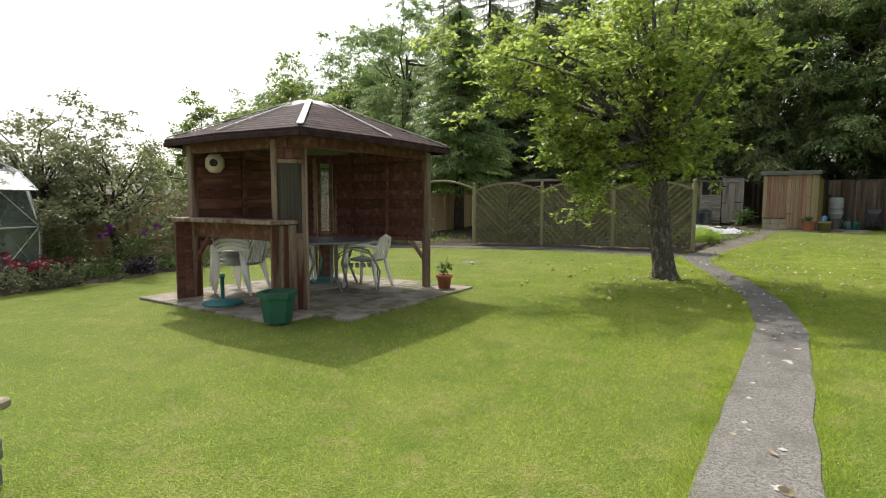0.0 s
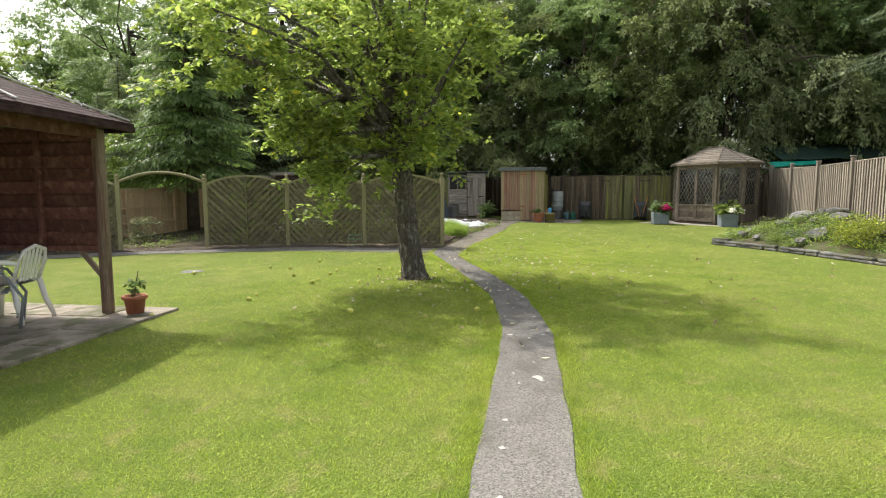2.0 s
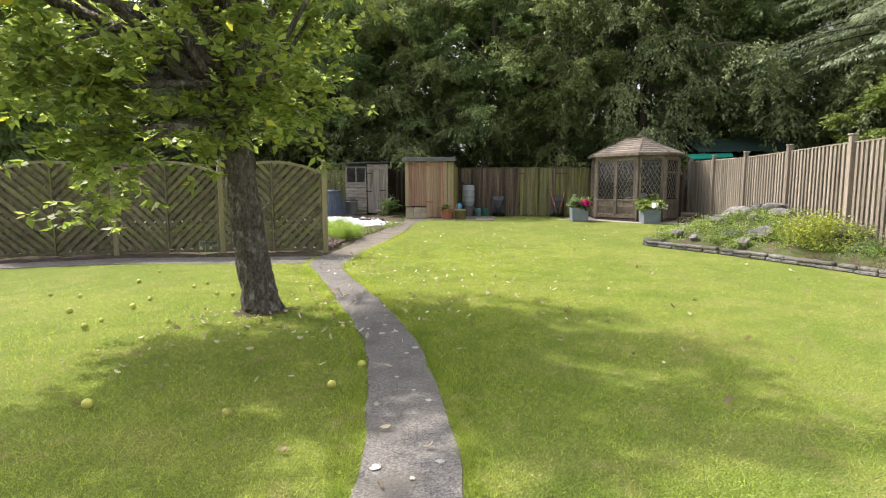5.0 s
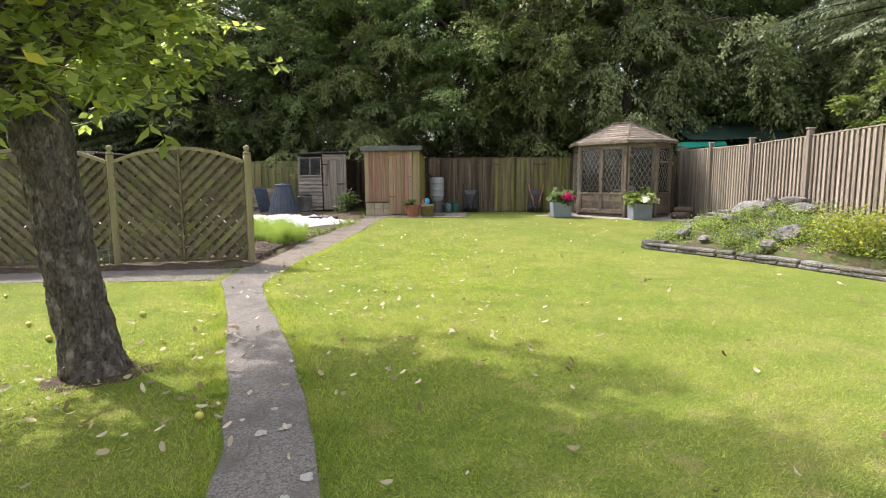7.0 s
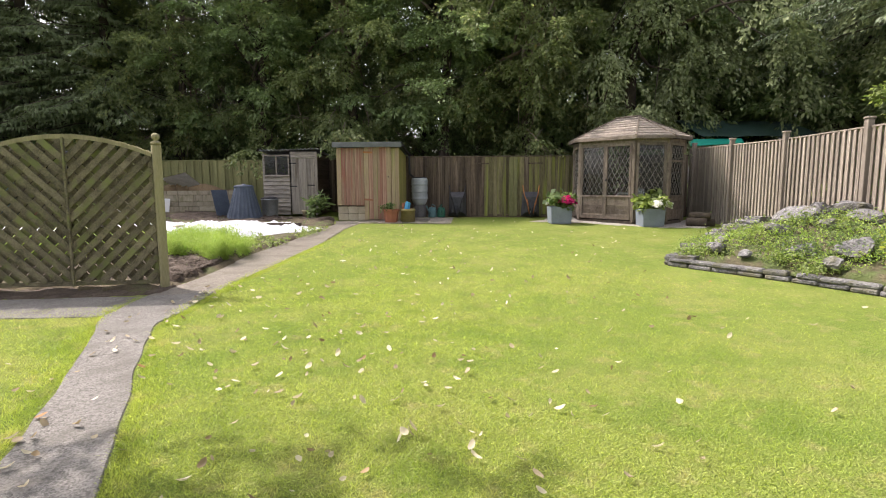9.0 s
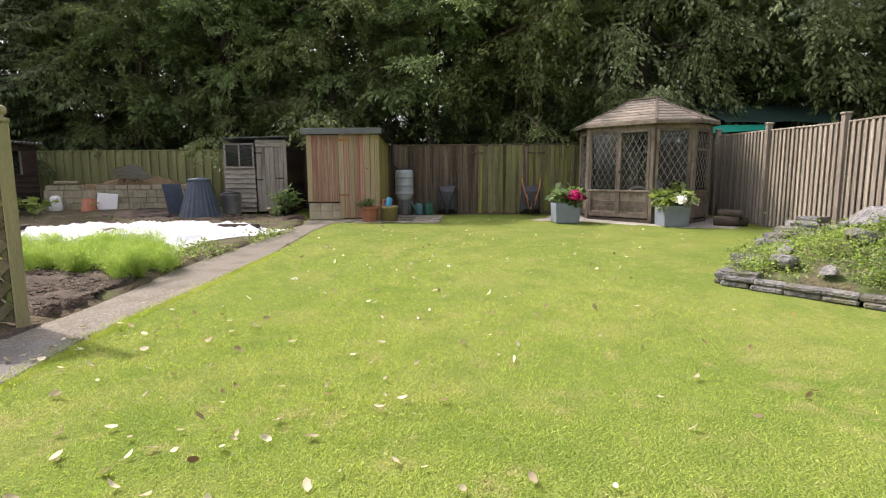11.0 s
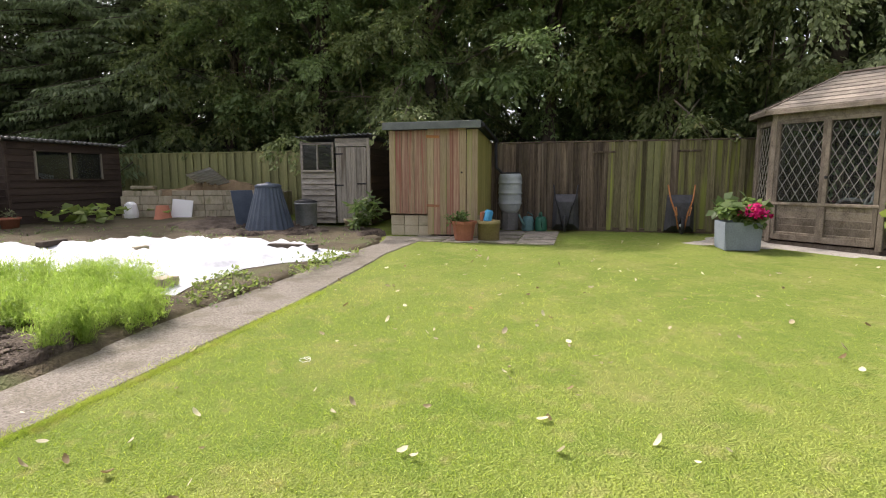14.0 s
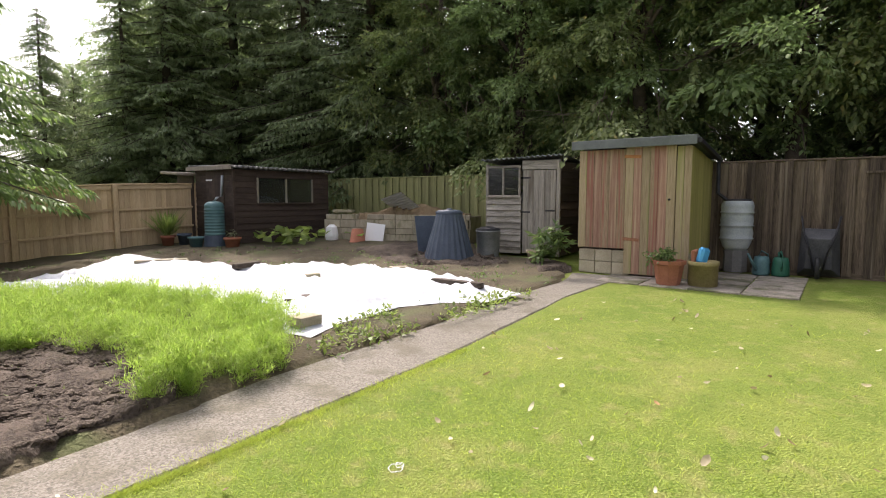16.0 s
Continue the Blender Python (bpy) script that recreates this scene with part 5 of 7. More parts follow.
    for i in range(8):
        p, q = Vector((*ring[i], zt)), Vector((*ring[(i + 1) % 8], zt))
        tp, tq = Vector((p.x * 0.13, p.y * 0.13, 2.54)), Vector((q.x * 0.13, q.y * 0.13, 2.54))
        slope = new("roof_slope")
        slope.parent = e
        rows = 13
        for r in range(rows):
            f0, f1 = r / rows, min((r + 0.68) / rows, 1)
            k = [p.lerp(tp, f0), q.lerp(tq, f0), q.lerp(tq, f1), p.lerp(tp, f1)]
            v = [k[j] + Vector((0, 0, (0.036, 0.036, 0.04, 0.04)[j])) for j in range(4)] + [k[j] + Vector((0, 0, 0.004)) for j in range(4)]
            put("lath", mesh("lath", v, [(0, 1, 2, 3), (7, 6, 5, 4), (0, 4, 5, 1), (1, 5, 6, 2), (2, 6, 7, 3), (3, 7, 4, 0)], GAZROOF), slope)
        slab_mesh(slope, "underlay", BLACKPL, [p, q, tq, tp], 0.012)
        bar("eave_board", GAZROOF, e, p - Vector((0, 0, 0.025)), q - Vector((0, 0, 0.025)), 0.03, 0.055)
        wide = 0.075 if i == 0 else 0.028
        n = Vector((0, 0, 1))
        bar("hip_cover", RIDGE, e, p.lerp(tp, 0.02) + n * 0.058, p.lerp(tp, 0.98) + n * 0.058, wide, 0.014, label="pale metal hip cover", up=Vector((p.y, -p.x, 0)).cross(tp - p))
    put("roof_cap", lathe(RIDGE, ((0.46, -0.11), (0.46, -0.085), (0.36, -0.01), (0.22, 0.04), (0.1, 0.055), (0.0, 0.06)), 24), e, 0, 0, 2.55, label="pale domed roof cap")


gazebo()


def paving(name, x, y, rz, nx, ny, sx, sy, label, skip=(), h=0.03):
    e = thing(name, x, y, rz, label, "paving", "", "structure")
    rng = random.Random(name)
    m = [box(SLAB, sx - 0.012, sy - 0.012, 0.05, 0.006)]
    for i in range(nx):
        for j in range(ny):
            if (i, j) in skip:
                continue
            lx, ly = (i - (nx - 1) / 2) * sx, (j - (ny - 1) / 2) * sy
            w = e.matrix_basis @ Vector((lx, ly, 0))
            dz = g(w.x, w.y) - g(x, y)
            put("slab", m[0], e, lx, ly, dz + h - 0.025 + rng.uniform(-0.003, 0.003), rng.uniform(-0.3, 0.3), rng.uniform(-0.3, 0.3), rng.uniform(-0.4, 0.4))


paving("gazebo_paving", -1.82, 7.74, 57, 6, 6, 0.55, 0.55, "square grey stone slabs under the gazebo", skip=((0, 0),))
paving("shed_paving", 12.95, 18.62, VDEG, 4, 3, 0.62, 0.62, "grey stone slabs beside the shed", h=0.014)


def chair():
    e = thing("garden_chair", 0, 0, 0, "white moulded plastic armchair with slatted back", "chair", "white plastic chairs", dz=-g(0, 0))
    n = 8
    v, f = [], []
    for j in range(n + 1):
        for i in range(n + 1):
            x, y = (i / n - 0.5) * (0.44 + 0.04 * j / n), (j / n - 0.5) * 0.44
            z = 0.4 + 0.02 * (2 * j / n - 1) ** 2 + 0.012 * (2 * i / n - 1) ** 2 + 0.015 * j / n
            v += [(x, y, z), (x, y, z - 0.02)]
    for j in range(n):
        for i in range(n):
            a = (j * (n + 1) + i) * 2
            b, c2, d = a + 2, a + 2 * (n + 1) + 2, a + 2 * (n + 1)
            f += [(a, b, c2, d), (a + 1, d + 1, c2 + 1, b + 1)]
    put("seat", mesh("seat", v, f, WHITEPL, True), e)
    back = put("backrest", tube(WHITEPL, [(-0.2, -0.2, 0.42), (-0.21, -0.27, 0.62), (-0.17, -0.3, 0.74), (0, -0.31, 0.79), (0.17, -0.3, 0.74), (0.21, -0.27, 0.65), (0.2, -0.2, 0.42)], 0.02, 8), e)
    for k in range(5):
        x = -0.12 + 0.06 * k
        bar("slat", WHITEPL, back, (x, -0.21, 0.43), (x, -0.3, 0.76), 0.038, 0.012, (0, 1, 0))
    for s in (-1, 1):
        put("armrest", tube(WHITEPL, [(s * 0.22, -0.27, 0.62), (s * 0.27, -0.12, 0.65), (s * 0.27, 0.1, 0.65), (s * 0.25, 0.22, 0.6)], [0.022, 0.028, 0.028, 0.022], 8), e)
        put("leg", tube(WHITEPL, [(s * 0.25, 0.22, 0.6), (s * 0.24, 0.22, 0.4), (s * 0.27, 0.26, 0.0)], [0.024, 0.03, 0.02], 6), e)
        put("leg", tube(WHITEPL, [(s * 0.2, -0.2, 0.42), (s * 0.22, -0.24, 0.2), (s * 0.25, -0.3, 0.0)], [0.03, 0.028, 0.02], 6), e)
    return e


first = chair()
base = pose(-2.86, 7.72, g(-2.86, 7.72) + 0.03, 0, 0, 75)
first.matrix_basis = base
for k in range(1, 4):
    copy_thing(first, base @ pose(0, 0.025 * k, 0.058 * k))
copy_thing(first, pose(-1.15, 8.25, g(-1.15, 8.25) + 0.03, 0, 0, 70))
copy_thing(first, pose(17.25, 14.75, g(17.25, 14.75) + 0.06, 0, 0, 75))
copy_thing(first, pose(-2.35, 8.75, g(-2.35, 8.75) + 0.03, 0, 0, -70))


def garden_table():
    e = thing("garden_table", -1.72, 8.35, 20, "round grey garden table with curved legs under the gazebo", "table", dz=0.03)
    put("tabletop", lathe(TABLE, ((0, 0.67), (0.6, 0.67), (0.64, 0.675), (0.65, 0.69), (0.64, 0.705), (0.6, 0.705), (0, 0.705)), 40), e)
    for k in range(4):
        a = k * math.pi / 2 + 0.4
        put("leg", tube(TABLE, [(0.42 * math.cos(a), 0.42 * math.sin(a), 0.67), (0.3 * math.cos(a), 0.3 * math.sin(a), 0.36), (0.46 * math.cos(a), 0.46 * math.sin(a), 0.0)], 0.02, 8), e)
    put("parasol_tube", lathe(TABLE, ((0.024, 0.02), (0.024, 0.75), (0, 0.75)), 12), e)


garden_table()


def folding_chair():
    e = thing("folding_chair", -1.28, 7.95, 100, "grey metal chair with curved hoop arms", "chair", dz=0.03)
    for s in (-0.22, 0.22):
        put("hoop", tube(TABLE, [(s, -0.3, 0.0), (s, -0.34, 0.3), (s, -0.2, 0.55), (s, 0.05, 0.62), (s, 0.25, 0.5), (s, 0.3, 0.2), (s, 0.2, 0.0)], 0.014, 8), e)
    for k in range(5):
        put("seat_slat", box(TABLE, 0.44, 0.06, 0.018, 0.004), e, 0, -0.2 + k * 0.09, 0.36)
    for k in range(2):
        bar("stretcher", TABLE, e, (-0.22, -0.28 + 0.55 * k, 0.12), (0.22, -0.28 + 0.55 * k, 0.12), 0.02, 0.02)


folding_chair()


def parasol_base(x, y):
    e = thing("parasol_base", x, y, 0, "blue-green round parasol base with upright tube", "parasol base", "parasol bases", dz=0.03)
    put("disc", lathe(GREEN2, ((0, 0), (0.24, 0), (0.245, 0.02), (0.22, 0.04), (0.1, 0.06), (0.03, 0.07), (0, 0.07)), 28), e)
    put("tube", lathe(GREEN2, ((0.024, 0.05), (0.024, 0.34), (0.034, 0.34), (0.034, 0.38), (0, 0.38)), 12), e)


GREEN2 = surf("weathered_teal", (0.03, 0.13, 0.15), (0.05, 0.19, 0.2), 6, 0.6, 0.15, 60)
parasol_base(-2.78, 6.8)
parasol_base(-1.95, 8.75)

hang = thing("nesting_pod", -3.07, 7.4, 0, "cream rounded nesting pod hung inside the gazebo", "bird box", dz=0.0)
put("shell", lathe(surf("cream_shell", (0.5, 0.44, 0.33), (0.62, 0.56, 0.44), 8, 0.8, 0.3), ((0, -0.13), (0.07, -0.12), (0.12, -0.05), (0.12, 0.05), (0.07, 0.12), (0, 0.13)), 20), hang, 0, 0, 1.83)
put("opening", lathe(BLACKPL, ((0, 0), (0.05, 0), (0.05, 0.02), (0.035, 0.02), (0, 0.005)), 16), hang, 0.03, -0.112, 1.83, 90, 0, 15)
put("hook", tube(BLACKPL, [(0, 0, 1.94), (0, 0.0, 2.02), (0.02, 0, 2.07)], 0.006, 6), hang)


# ---- pots and plants ----
def bush(parent, mat, x, y, z, r, h, n, leaf, seed, name="foliage", droop=0.2, width=0.55, spread=1.0, clump_n=None, label=""):
    rng = np.random.default_rng(seed)
    k = clump_n or max(3, int(n / 40))
    cp = crown_points(rng, k, np.array((x, y, z + h / 2)), (r, r, h / 2), 0.35, 0.3)
    pl = clumps(rng, cp, 0.4 * r, max(1, n // k), 0.8)
    pl[:, 2] = np.maximum(pl[:, 2], z + 0.01)
    return put(name, leaves(name, mat, pl, leaf, leaf * width, rng, droop, spread), parent, label=label)


def pot(name, x, y, mat, r, h, label, category="plant pot", sides=24, rim=0.02, group="", dz=0.0, taper=0.75, soil=True):
    e = thing(name, x, y, 17, label, category, group, dz=dz)
    put("vessel", lathe(mat, ((0, 0), (r * taper, 0), (r * 0.97, h * 0.82), (r, h * 0.82), (r + rim, h * 0.84), (r + rim, h), (r - 0.01, h), (r * 0.93, h * 0.88), (0, h * 0.88)), sides, sides > 12), e)
    if soil:
        put("soil", lathe(SOIL, ((0, h * 0.91), (r * 0.9, h * 0.9)), 16), e)
    return e


pot("hexagonal_planter", -1.8, 5.86, GREENPL, 0.195, 0.34, "green hexagonal plastic planter with soil on the paving corner", "planter", 6, 0.02, dz=0.02)
p = pot("flower_pot", 0.02, 8.12, TERRA, 0.11, 0.23, "terracotta pot with a spindly green plant", dz=0.0)
bush(p, LEAF_GREEN, 0, 0, 0.2, 0.09, 0.3, 90, 0.07, 3)
put("stem", tube(TWIG, [(0, 0, 0.2), (0.02, 0.01, 0.35), (0.05, 0.0, 0.5)], 0.005, 5), p)
p = pot("flower_pot", 12.28, 18.28, TERRA, 0.2, 0.33, "eight-sided terracotta pot of green plants by the shed", sides=8, dz=0.014)
bush(p, LEAF_GREEN, 0, 0, 0.28, 0.2, 0.22, 260, 0.07, 4)
p = pot("stone_tub", 12.68, 18.12, surf("mossy_stone", (0.2, 0.17, 0.07), (0.3, 0.25, 0.12), 5, 0.9, 0.4), 0.19, 0.33, "mossy straw-coloured tub holding a blue bag", "tub", dz=0.014, taper=0.95, rim=0.005)
put("bag", box(surf("blue_bag", (0.05, 0.3, 0.6), (0.1, 0.4, 0.7), 10, 0.4, 0.2), 0.17, 0.1, 0.22, 0.03), p, -0.02, 0, 0.4, 8, 12, 10, label="crumpled bright blue bag")
put("card", box(TERRA, 0.12, 0.05, 0.2, 0.01), p, -0.1, 0.05, 0.38, 5, -8, 10)


def planter(x, y, rz, petal, label, seed, leafm):
    e = thing("square_planter", x, y, rz, label, "planter", "grey planters")
    w, h = 0.52, 0.43
    bm = bmesh.new()
    bmesh.ops.create_cube(bm, size=1)
    for v in bm.verts:
        v.co = Vector((v.co.x * (w if v.co.z > 0 else w * 0.93), v.co.y * (w if v.co.z > 0 else w * 0.93), (v.co.z + 0.5) * h))
    topf = max(bm.faces, key=lambda q: q.calc_center_median().z)
    bmesh.ops.inset_individual(bm, faces=[topf], thickness=0.035)
    bmesh.ops.translate(bm, vec=(0, 0, -0.05), verts=topf.verts)
    bmesh.ops.bevel(bm, geom=[q for q in bm.edges if q.calc_length() > h * 0.9], offset=0.012, segments=2, affect="EDGES")
    part("box", bm, LEADGREY, e)
    bush(e, leafm, 0, 0, 0.36, 0.3, 0.4, 420, 0.17, seed, width=0.7)
    for k, (dx, dy) in enumerate(((-0.2, -0.16), (-0.12, -0.25), (-0.26, -0.06))):
        bush(e, petal, dx, dy, 0.44, 0.14, 0.22, 260, 0.055, seed + k, "flower_head", width=0.9)
    return e


planter(15.45, 15.5, UDEG + 5, PETAL_PINK, "square grey planter with green leaves and a pink hydrangea head", 40, LEAF_GREEN)
planter(16.58, 13.72, UDEG + 5, PETAL_WHITE, "square grey planter with light green leaves and white flowers", 50, LEAF_LIME)
ground_patch("gravel_strip", GRAVEL, [(15.1, 16.4), (15.3, 15.9), (15.85, 15.2), (16.1, 14.1), (16.35, 13.5), (17.2, 12.55), (18.9, 13.6), (17.5, 16.8)], 0.012, label="pale gravel round the summerhouse", category="gravel", edge=0.02)


CUTWOOD = surf("weathered_cut_wood", (0.12, 0.09, 0.06), (0.2, 0.15, 0.1), 14, 0.9, 0.3, 60)


def log_pile(x, y):
    for k, (dx, dy, dz, rz, r) in enumerate(((0, 0, 0.1, -62, 0.1), (0.16, -0.1, 0.09, -48, 0.09), (0.08, -0.04, 0.25, -70, 0.08))):
        e = thing("log", x + dx, y + dy, rz, "short brown cut log beside the summerhouse", "log", "cut logs", dz=dz)
        put("bark", tube(TWIG, [(-0.22, 0, 0), (-0.1, 0.01, 0.01), (0.1, 0, 0), (0.22, 0, 0.0)], [r, r * 1.05, r * 0.98, r], 12), e)
        put("cut_end", lathe(CUTWOOD, ((0, 0.0), (r * 0.92, 0.0), (r * 0.92, 0.006), (0, 0.008)), 14), e, -0.222, 0, 0, 0, -90)


log_pile(17.35, 13.0)


# ---- by the shed ----
def barrel(x, y):
    e = thing("water_butt", x, y, 0, "pale grey ribbed plastic water barrel on a stand", "water butt", dz=0.014)
    put("stand", lathe(OLDTIN, ((0, 0), (0.17, 0), (0.17, 0.34), (0, 0.34)), 8, False), e)
    prof = [(0, 0.34), (0.15, 0.34), (0.19, 0.4), (0.215, 0.48)]
    for k in range(3):
        z = 0.5 + k * 0.2
        prof += [(0.22, z), (0.238, z + 0.012), (0.238, z + 0.03), (0.222, z + 0.04), (0.232, z + 0.1), (0.222, z + 0.165)]
    prof += [(0.215, 1.07), (0.2, 1.1), (0.0, 1.105)]
    put("barrel", lathe(PALEPL, tuple(prof), 32), e)
    put("lid", lathe(BLACKPL, ((0, 1.1), (0.19, 1.1), (0.19, 1.125), (0, 1.13)), 24), e)


barrel(13.85, 19.28)


def watering_can(x, y, rz, mat, label):
    e = thing("watering_can", x, y, rz, label, "watering can", "watering cans", dz=0.014)
    put("body", lathe(mat, ((0, 0), (0.11, 0), (0.12, 0.03), (0.11, 0.2), (0.09, 0.27), (0.05, 0.28), (0, 0.27)), 18), e)
    put("spout", tube(mat, [(0.1, 0, 0.08), (0.2, 0, 0.2), (0.3, 0, 0.33)], [0.03, 0.02, 0.015], 8), e)
    put("handle", tube(mat, [(-0.1, 0, 0.08), (-0.19, 0, 0.18), (-0.14, 0, 0.3), (0, 0, 0.36), (0.06, 0, 0.28)], 0.013, 8), e)


watering_can(14.02, 18.9, 200, BUTT, "blue-green plastic watering can on the slabs")
watering_can(14.22, 18.75, 60, GREENPL, "dark green plastic watering can on the slabs")


def wheelbarrow(x, y, rz, tray, bars, label):
    """Stood on its nose against the fence, wheel and legs outwards."""
    e = thing("wheelbarrow", x, y, rz, label, "wheelbarrow", "wheelbarrows")
    e.scale = (0.85, 0.85, 0.88)
    # local -y faces out of the fence
    bm = bmesh.new()
    rim = [(-0.31, 0.14, 0.03), (0.31, 0.14, 0.03), (0.27, 0.08, 0.82), (-0.27, 0.08, 0.82)]
    floor = [(-0.19, -0.1, 0.17), (0.19, -0.1, 0.17), (0.17, -0.12, 0.66), (-0.17, -0.12, 0.66)]
    a = [bm.verts.new(v) for v in rim]
    b = [bm.verts.new(v) for v in floor]
    bm.faces.new(b)
    for i in range(4):
        bm.faces.new((a[i], a[(i + 1) % 4], b[(i + 1) % 4], b[i]))
    bmesh.ops.recalc_face_normals(bm, faces=bm.faces[:])
    bmesh.ops.solidify(bm, geom=bm.faces[:], thickness=0.012)
    bmesh.ops.bevel(bm, geom=[q for q in bm.edges if q.calc_length() > 0.1], offset=0.008, segments=1, affect="EDGES")
    part("tray", bm, tray, e)
    for s in (-1, 1):
        put("frame_bar", tube(bars, [(s * 0.06, -0.22, 0.12), (s * 0.12, -0.18, 0.45), (s * 0.22, -0.12, 0.72), (s * 0.27, 0.0, 1.02)], 0.017, 8), e)
        put("leg", tube(bars, [(s * 0.15, -0.17, 0.55), (s * 0.15, -0.42, 0.58), (s * 0.12, -0.42, 0.42), (s * 0.13, -0.17, 0.4)], 0.012, 6), e)
    wheel = put("wheel", lathe(BLACKPL, ((0.12, -0.03), (0.16, -0.035), (0.18, -0.015), (0.18, 0.015), (0.16, 0.035), (0.12, 0.03), (0.12, -0.03)), 24), e, 0, -0.26, 0.2, 0, 90, 0)
    put("hub", lathe(ZINC, ((0, -0.04), (0.03, -0.04), (0.03, 0.0), (0.12, 0.0), (0.12, 0.01), (0.03, 0.01), (0.03, 0.04), (0, 0.04)), 16), wheel)


wheelbarrow(14.62, 18.52, VDEG, DARKPL, BLACKPL, "black wheelbarrow stood on end against the fence")
wheelbarrow(16.2, 17.2, VDEG, DARKPL, ORANGE, "dark wheelbarrow with orange handles stood against the fence")

e = thing("fern_clump", 11.15, 20.15, 0, "green ferny plants growing between the sheds", "plant")
bush(e, LEAF_GREEN, 0, 0, 0.0, 0.33, 0.75, 420, 0.17, 71, width=0.3)
pot("flower_pot", 10.95, 20.45, surf("sandy_clay", (0.3, 0.25, 0.17), (0.38, 0.32, 0.22), 6, 0.9, 0.2), 0.13, 0.26, "pale clay pot beside the old shed")

# ---- vegetable plot ----
ground_patch("plot_soil", WEEDY, [(6.0, 13.15), (6.8, 13.95), (7.25, 14.55), (7.8, 15.3), (8.9, 16.42), (10.2, 17.92), (10.95, 18.72), (11.25, 19.5), (11.4, 21.0), (10.2, 22.0), (10.4, 24.2), (7.0, 25.6), (4.6, 24.3), (3.4, 24.6), (1.52, 22.4), (-1.55, 18.8), (-3.0, 16.8), (0.9, 16.02), (2.8, 15.52), (4.55, 14.56)], 0.05, bumpy=0.03, step=0.22, label="weedy brown soil of the vegetable plot", category="soil", edge=0.02)


def dug(name, outline, label, seed, h=0.085, rough=0.07):
    ground_patch(name, SOIL, outline, h, bumpy=rough, step=0.11, label=label, category="soil", seed=seed, edge=0.02)


dug("dug_soil", [(6.3, 13.6), (6.75, 14.05), (7.15, 14.6), (7.25, 14.9), (6.9, 15.4), (6.2, 16.1), (5.4, 16.3), (4.2, 16.2), (4.2, 15.2), (5.2, 14.5)], "freshly dug dark soil with clods", 2)
dug("compost_soil", [(7.6, 22.6), (8.5, 20.7), (9.9, 20.1), (10.5, 20.3), (10.35, 21.3), (9.9, 22.6), (8.6, 23.4)], "dark heaped soil round the compost bin", 3)
dug("shed_soil", [(10.75, 19.35), (11.35, 19.5), (11.45, 20.5), (11.0, 20.9), (10.7, 20.3)], "dark soil beside the shed", 4)
dug("trellis_soil", [(-3.5, 16.0), (-1.0, 15.75), (0.8, 15.4), (2.75, 14.95), (4.5, 13.95), (6.1, 13.1), (6.35, 13.5), (4.6, 14.55), (2.8, 15.5), (0.9, 16.05), (-3.5, 17.0)], "narrow strip of dark soil under the trellis", 5, 0.025, 0.03)


def inside_poly(x, y, poly):
    c = False
    for (x0, y0), (x1, y1) in zip(poly, poly[1:] + poly[:1]):
        if (y0 > y) != (y1 > y) and x < (x1 - x0) * (y - y0) / (y1 - y0) + x0:
            c = not c
    return c


def clods(name, n, x0, x1, y0, y1, rmax, mat, label, seed, inside):
    rng = np.random.default_rng(seed)
    verts, faces = [], []
    bm = bmesh.new()
    bmesh.ops.create_icosphere(bm, subdivisions=1, radius=1)
    bv = [v.co.copy() for v in bm.verts]
    bf = [tuple(v.index for v in f.verts) for f in bm.faces]
    bm.free()
    while len(verts) < n * len(bv):
        x, y = rng.uniform(x0, x1), rng.uniform(y0, y1)
        if not inside(x, y):
            continue
        r = rng.uniform(0.25, 1) ** 2 * rmax
        s = rng.uniform(0.6, 1.3, 3)
        o = len(verts)
        z = g(x, y) + 0.085
        verts += [(x + v.x * r * s[0] * rng.uniform(0.5, 1.4), y + v.y * r * s[1] * rng.uniform(0.7, 1.2), z + v.z * r * s[2] * 0.55) for v in bv]
        faces += [tuple(i + o for i in q) for q in bf]
    tagged(new(name, mesh(name, verts, faces, mat)), label, "soil", "", "stuff")


clods("soil_clods", 1700, 4.4, 7.0, 14.2, 16.1, 0.06, SOIL, "loose lumps of dark dug soil", 8, lambda x, y: y > 14.55 + (6.1 - x) * 0.55 and (x - 6.35) * 1.0 < (y - 13.95) * 0.85 and y < 16.1)
clods("edge_clods", 700, 5.9, 7.3, 13.6, 15.3, 0.055, SOIL, "loose lumps of dark soil beside the path", 12, lambda x, y: inside_poly(x, y, [(6.3, 13.72), (6.75, 14.15), (7.1, 14.6), (7.15, 14.85), (6.7, 15.2), (6.0, 14.7)]))
clods("heap_clods", 160, 8.7, 10.4, 20.5, 22.0, 0.06, SOIL, "loose lumps of soil round the compost bin", 9, lambda x, y: True)


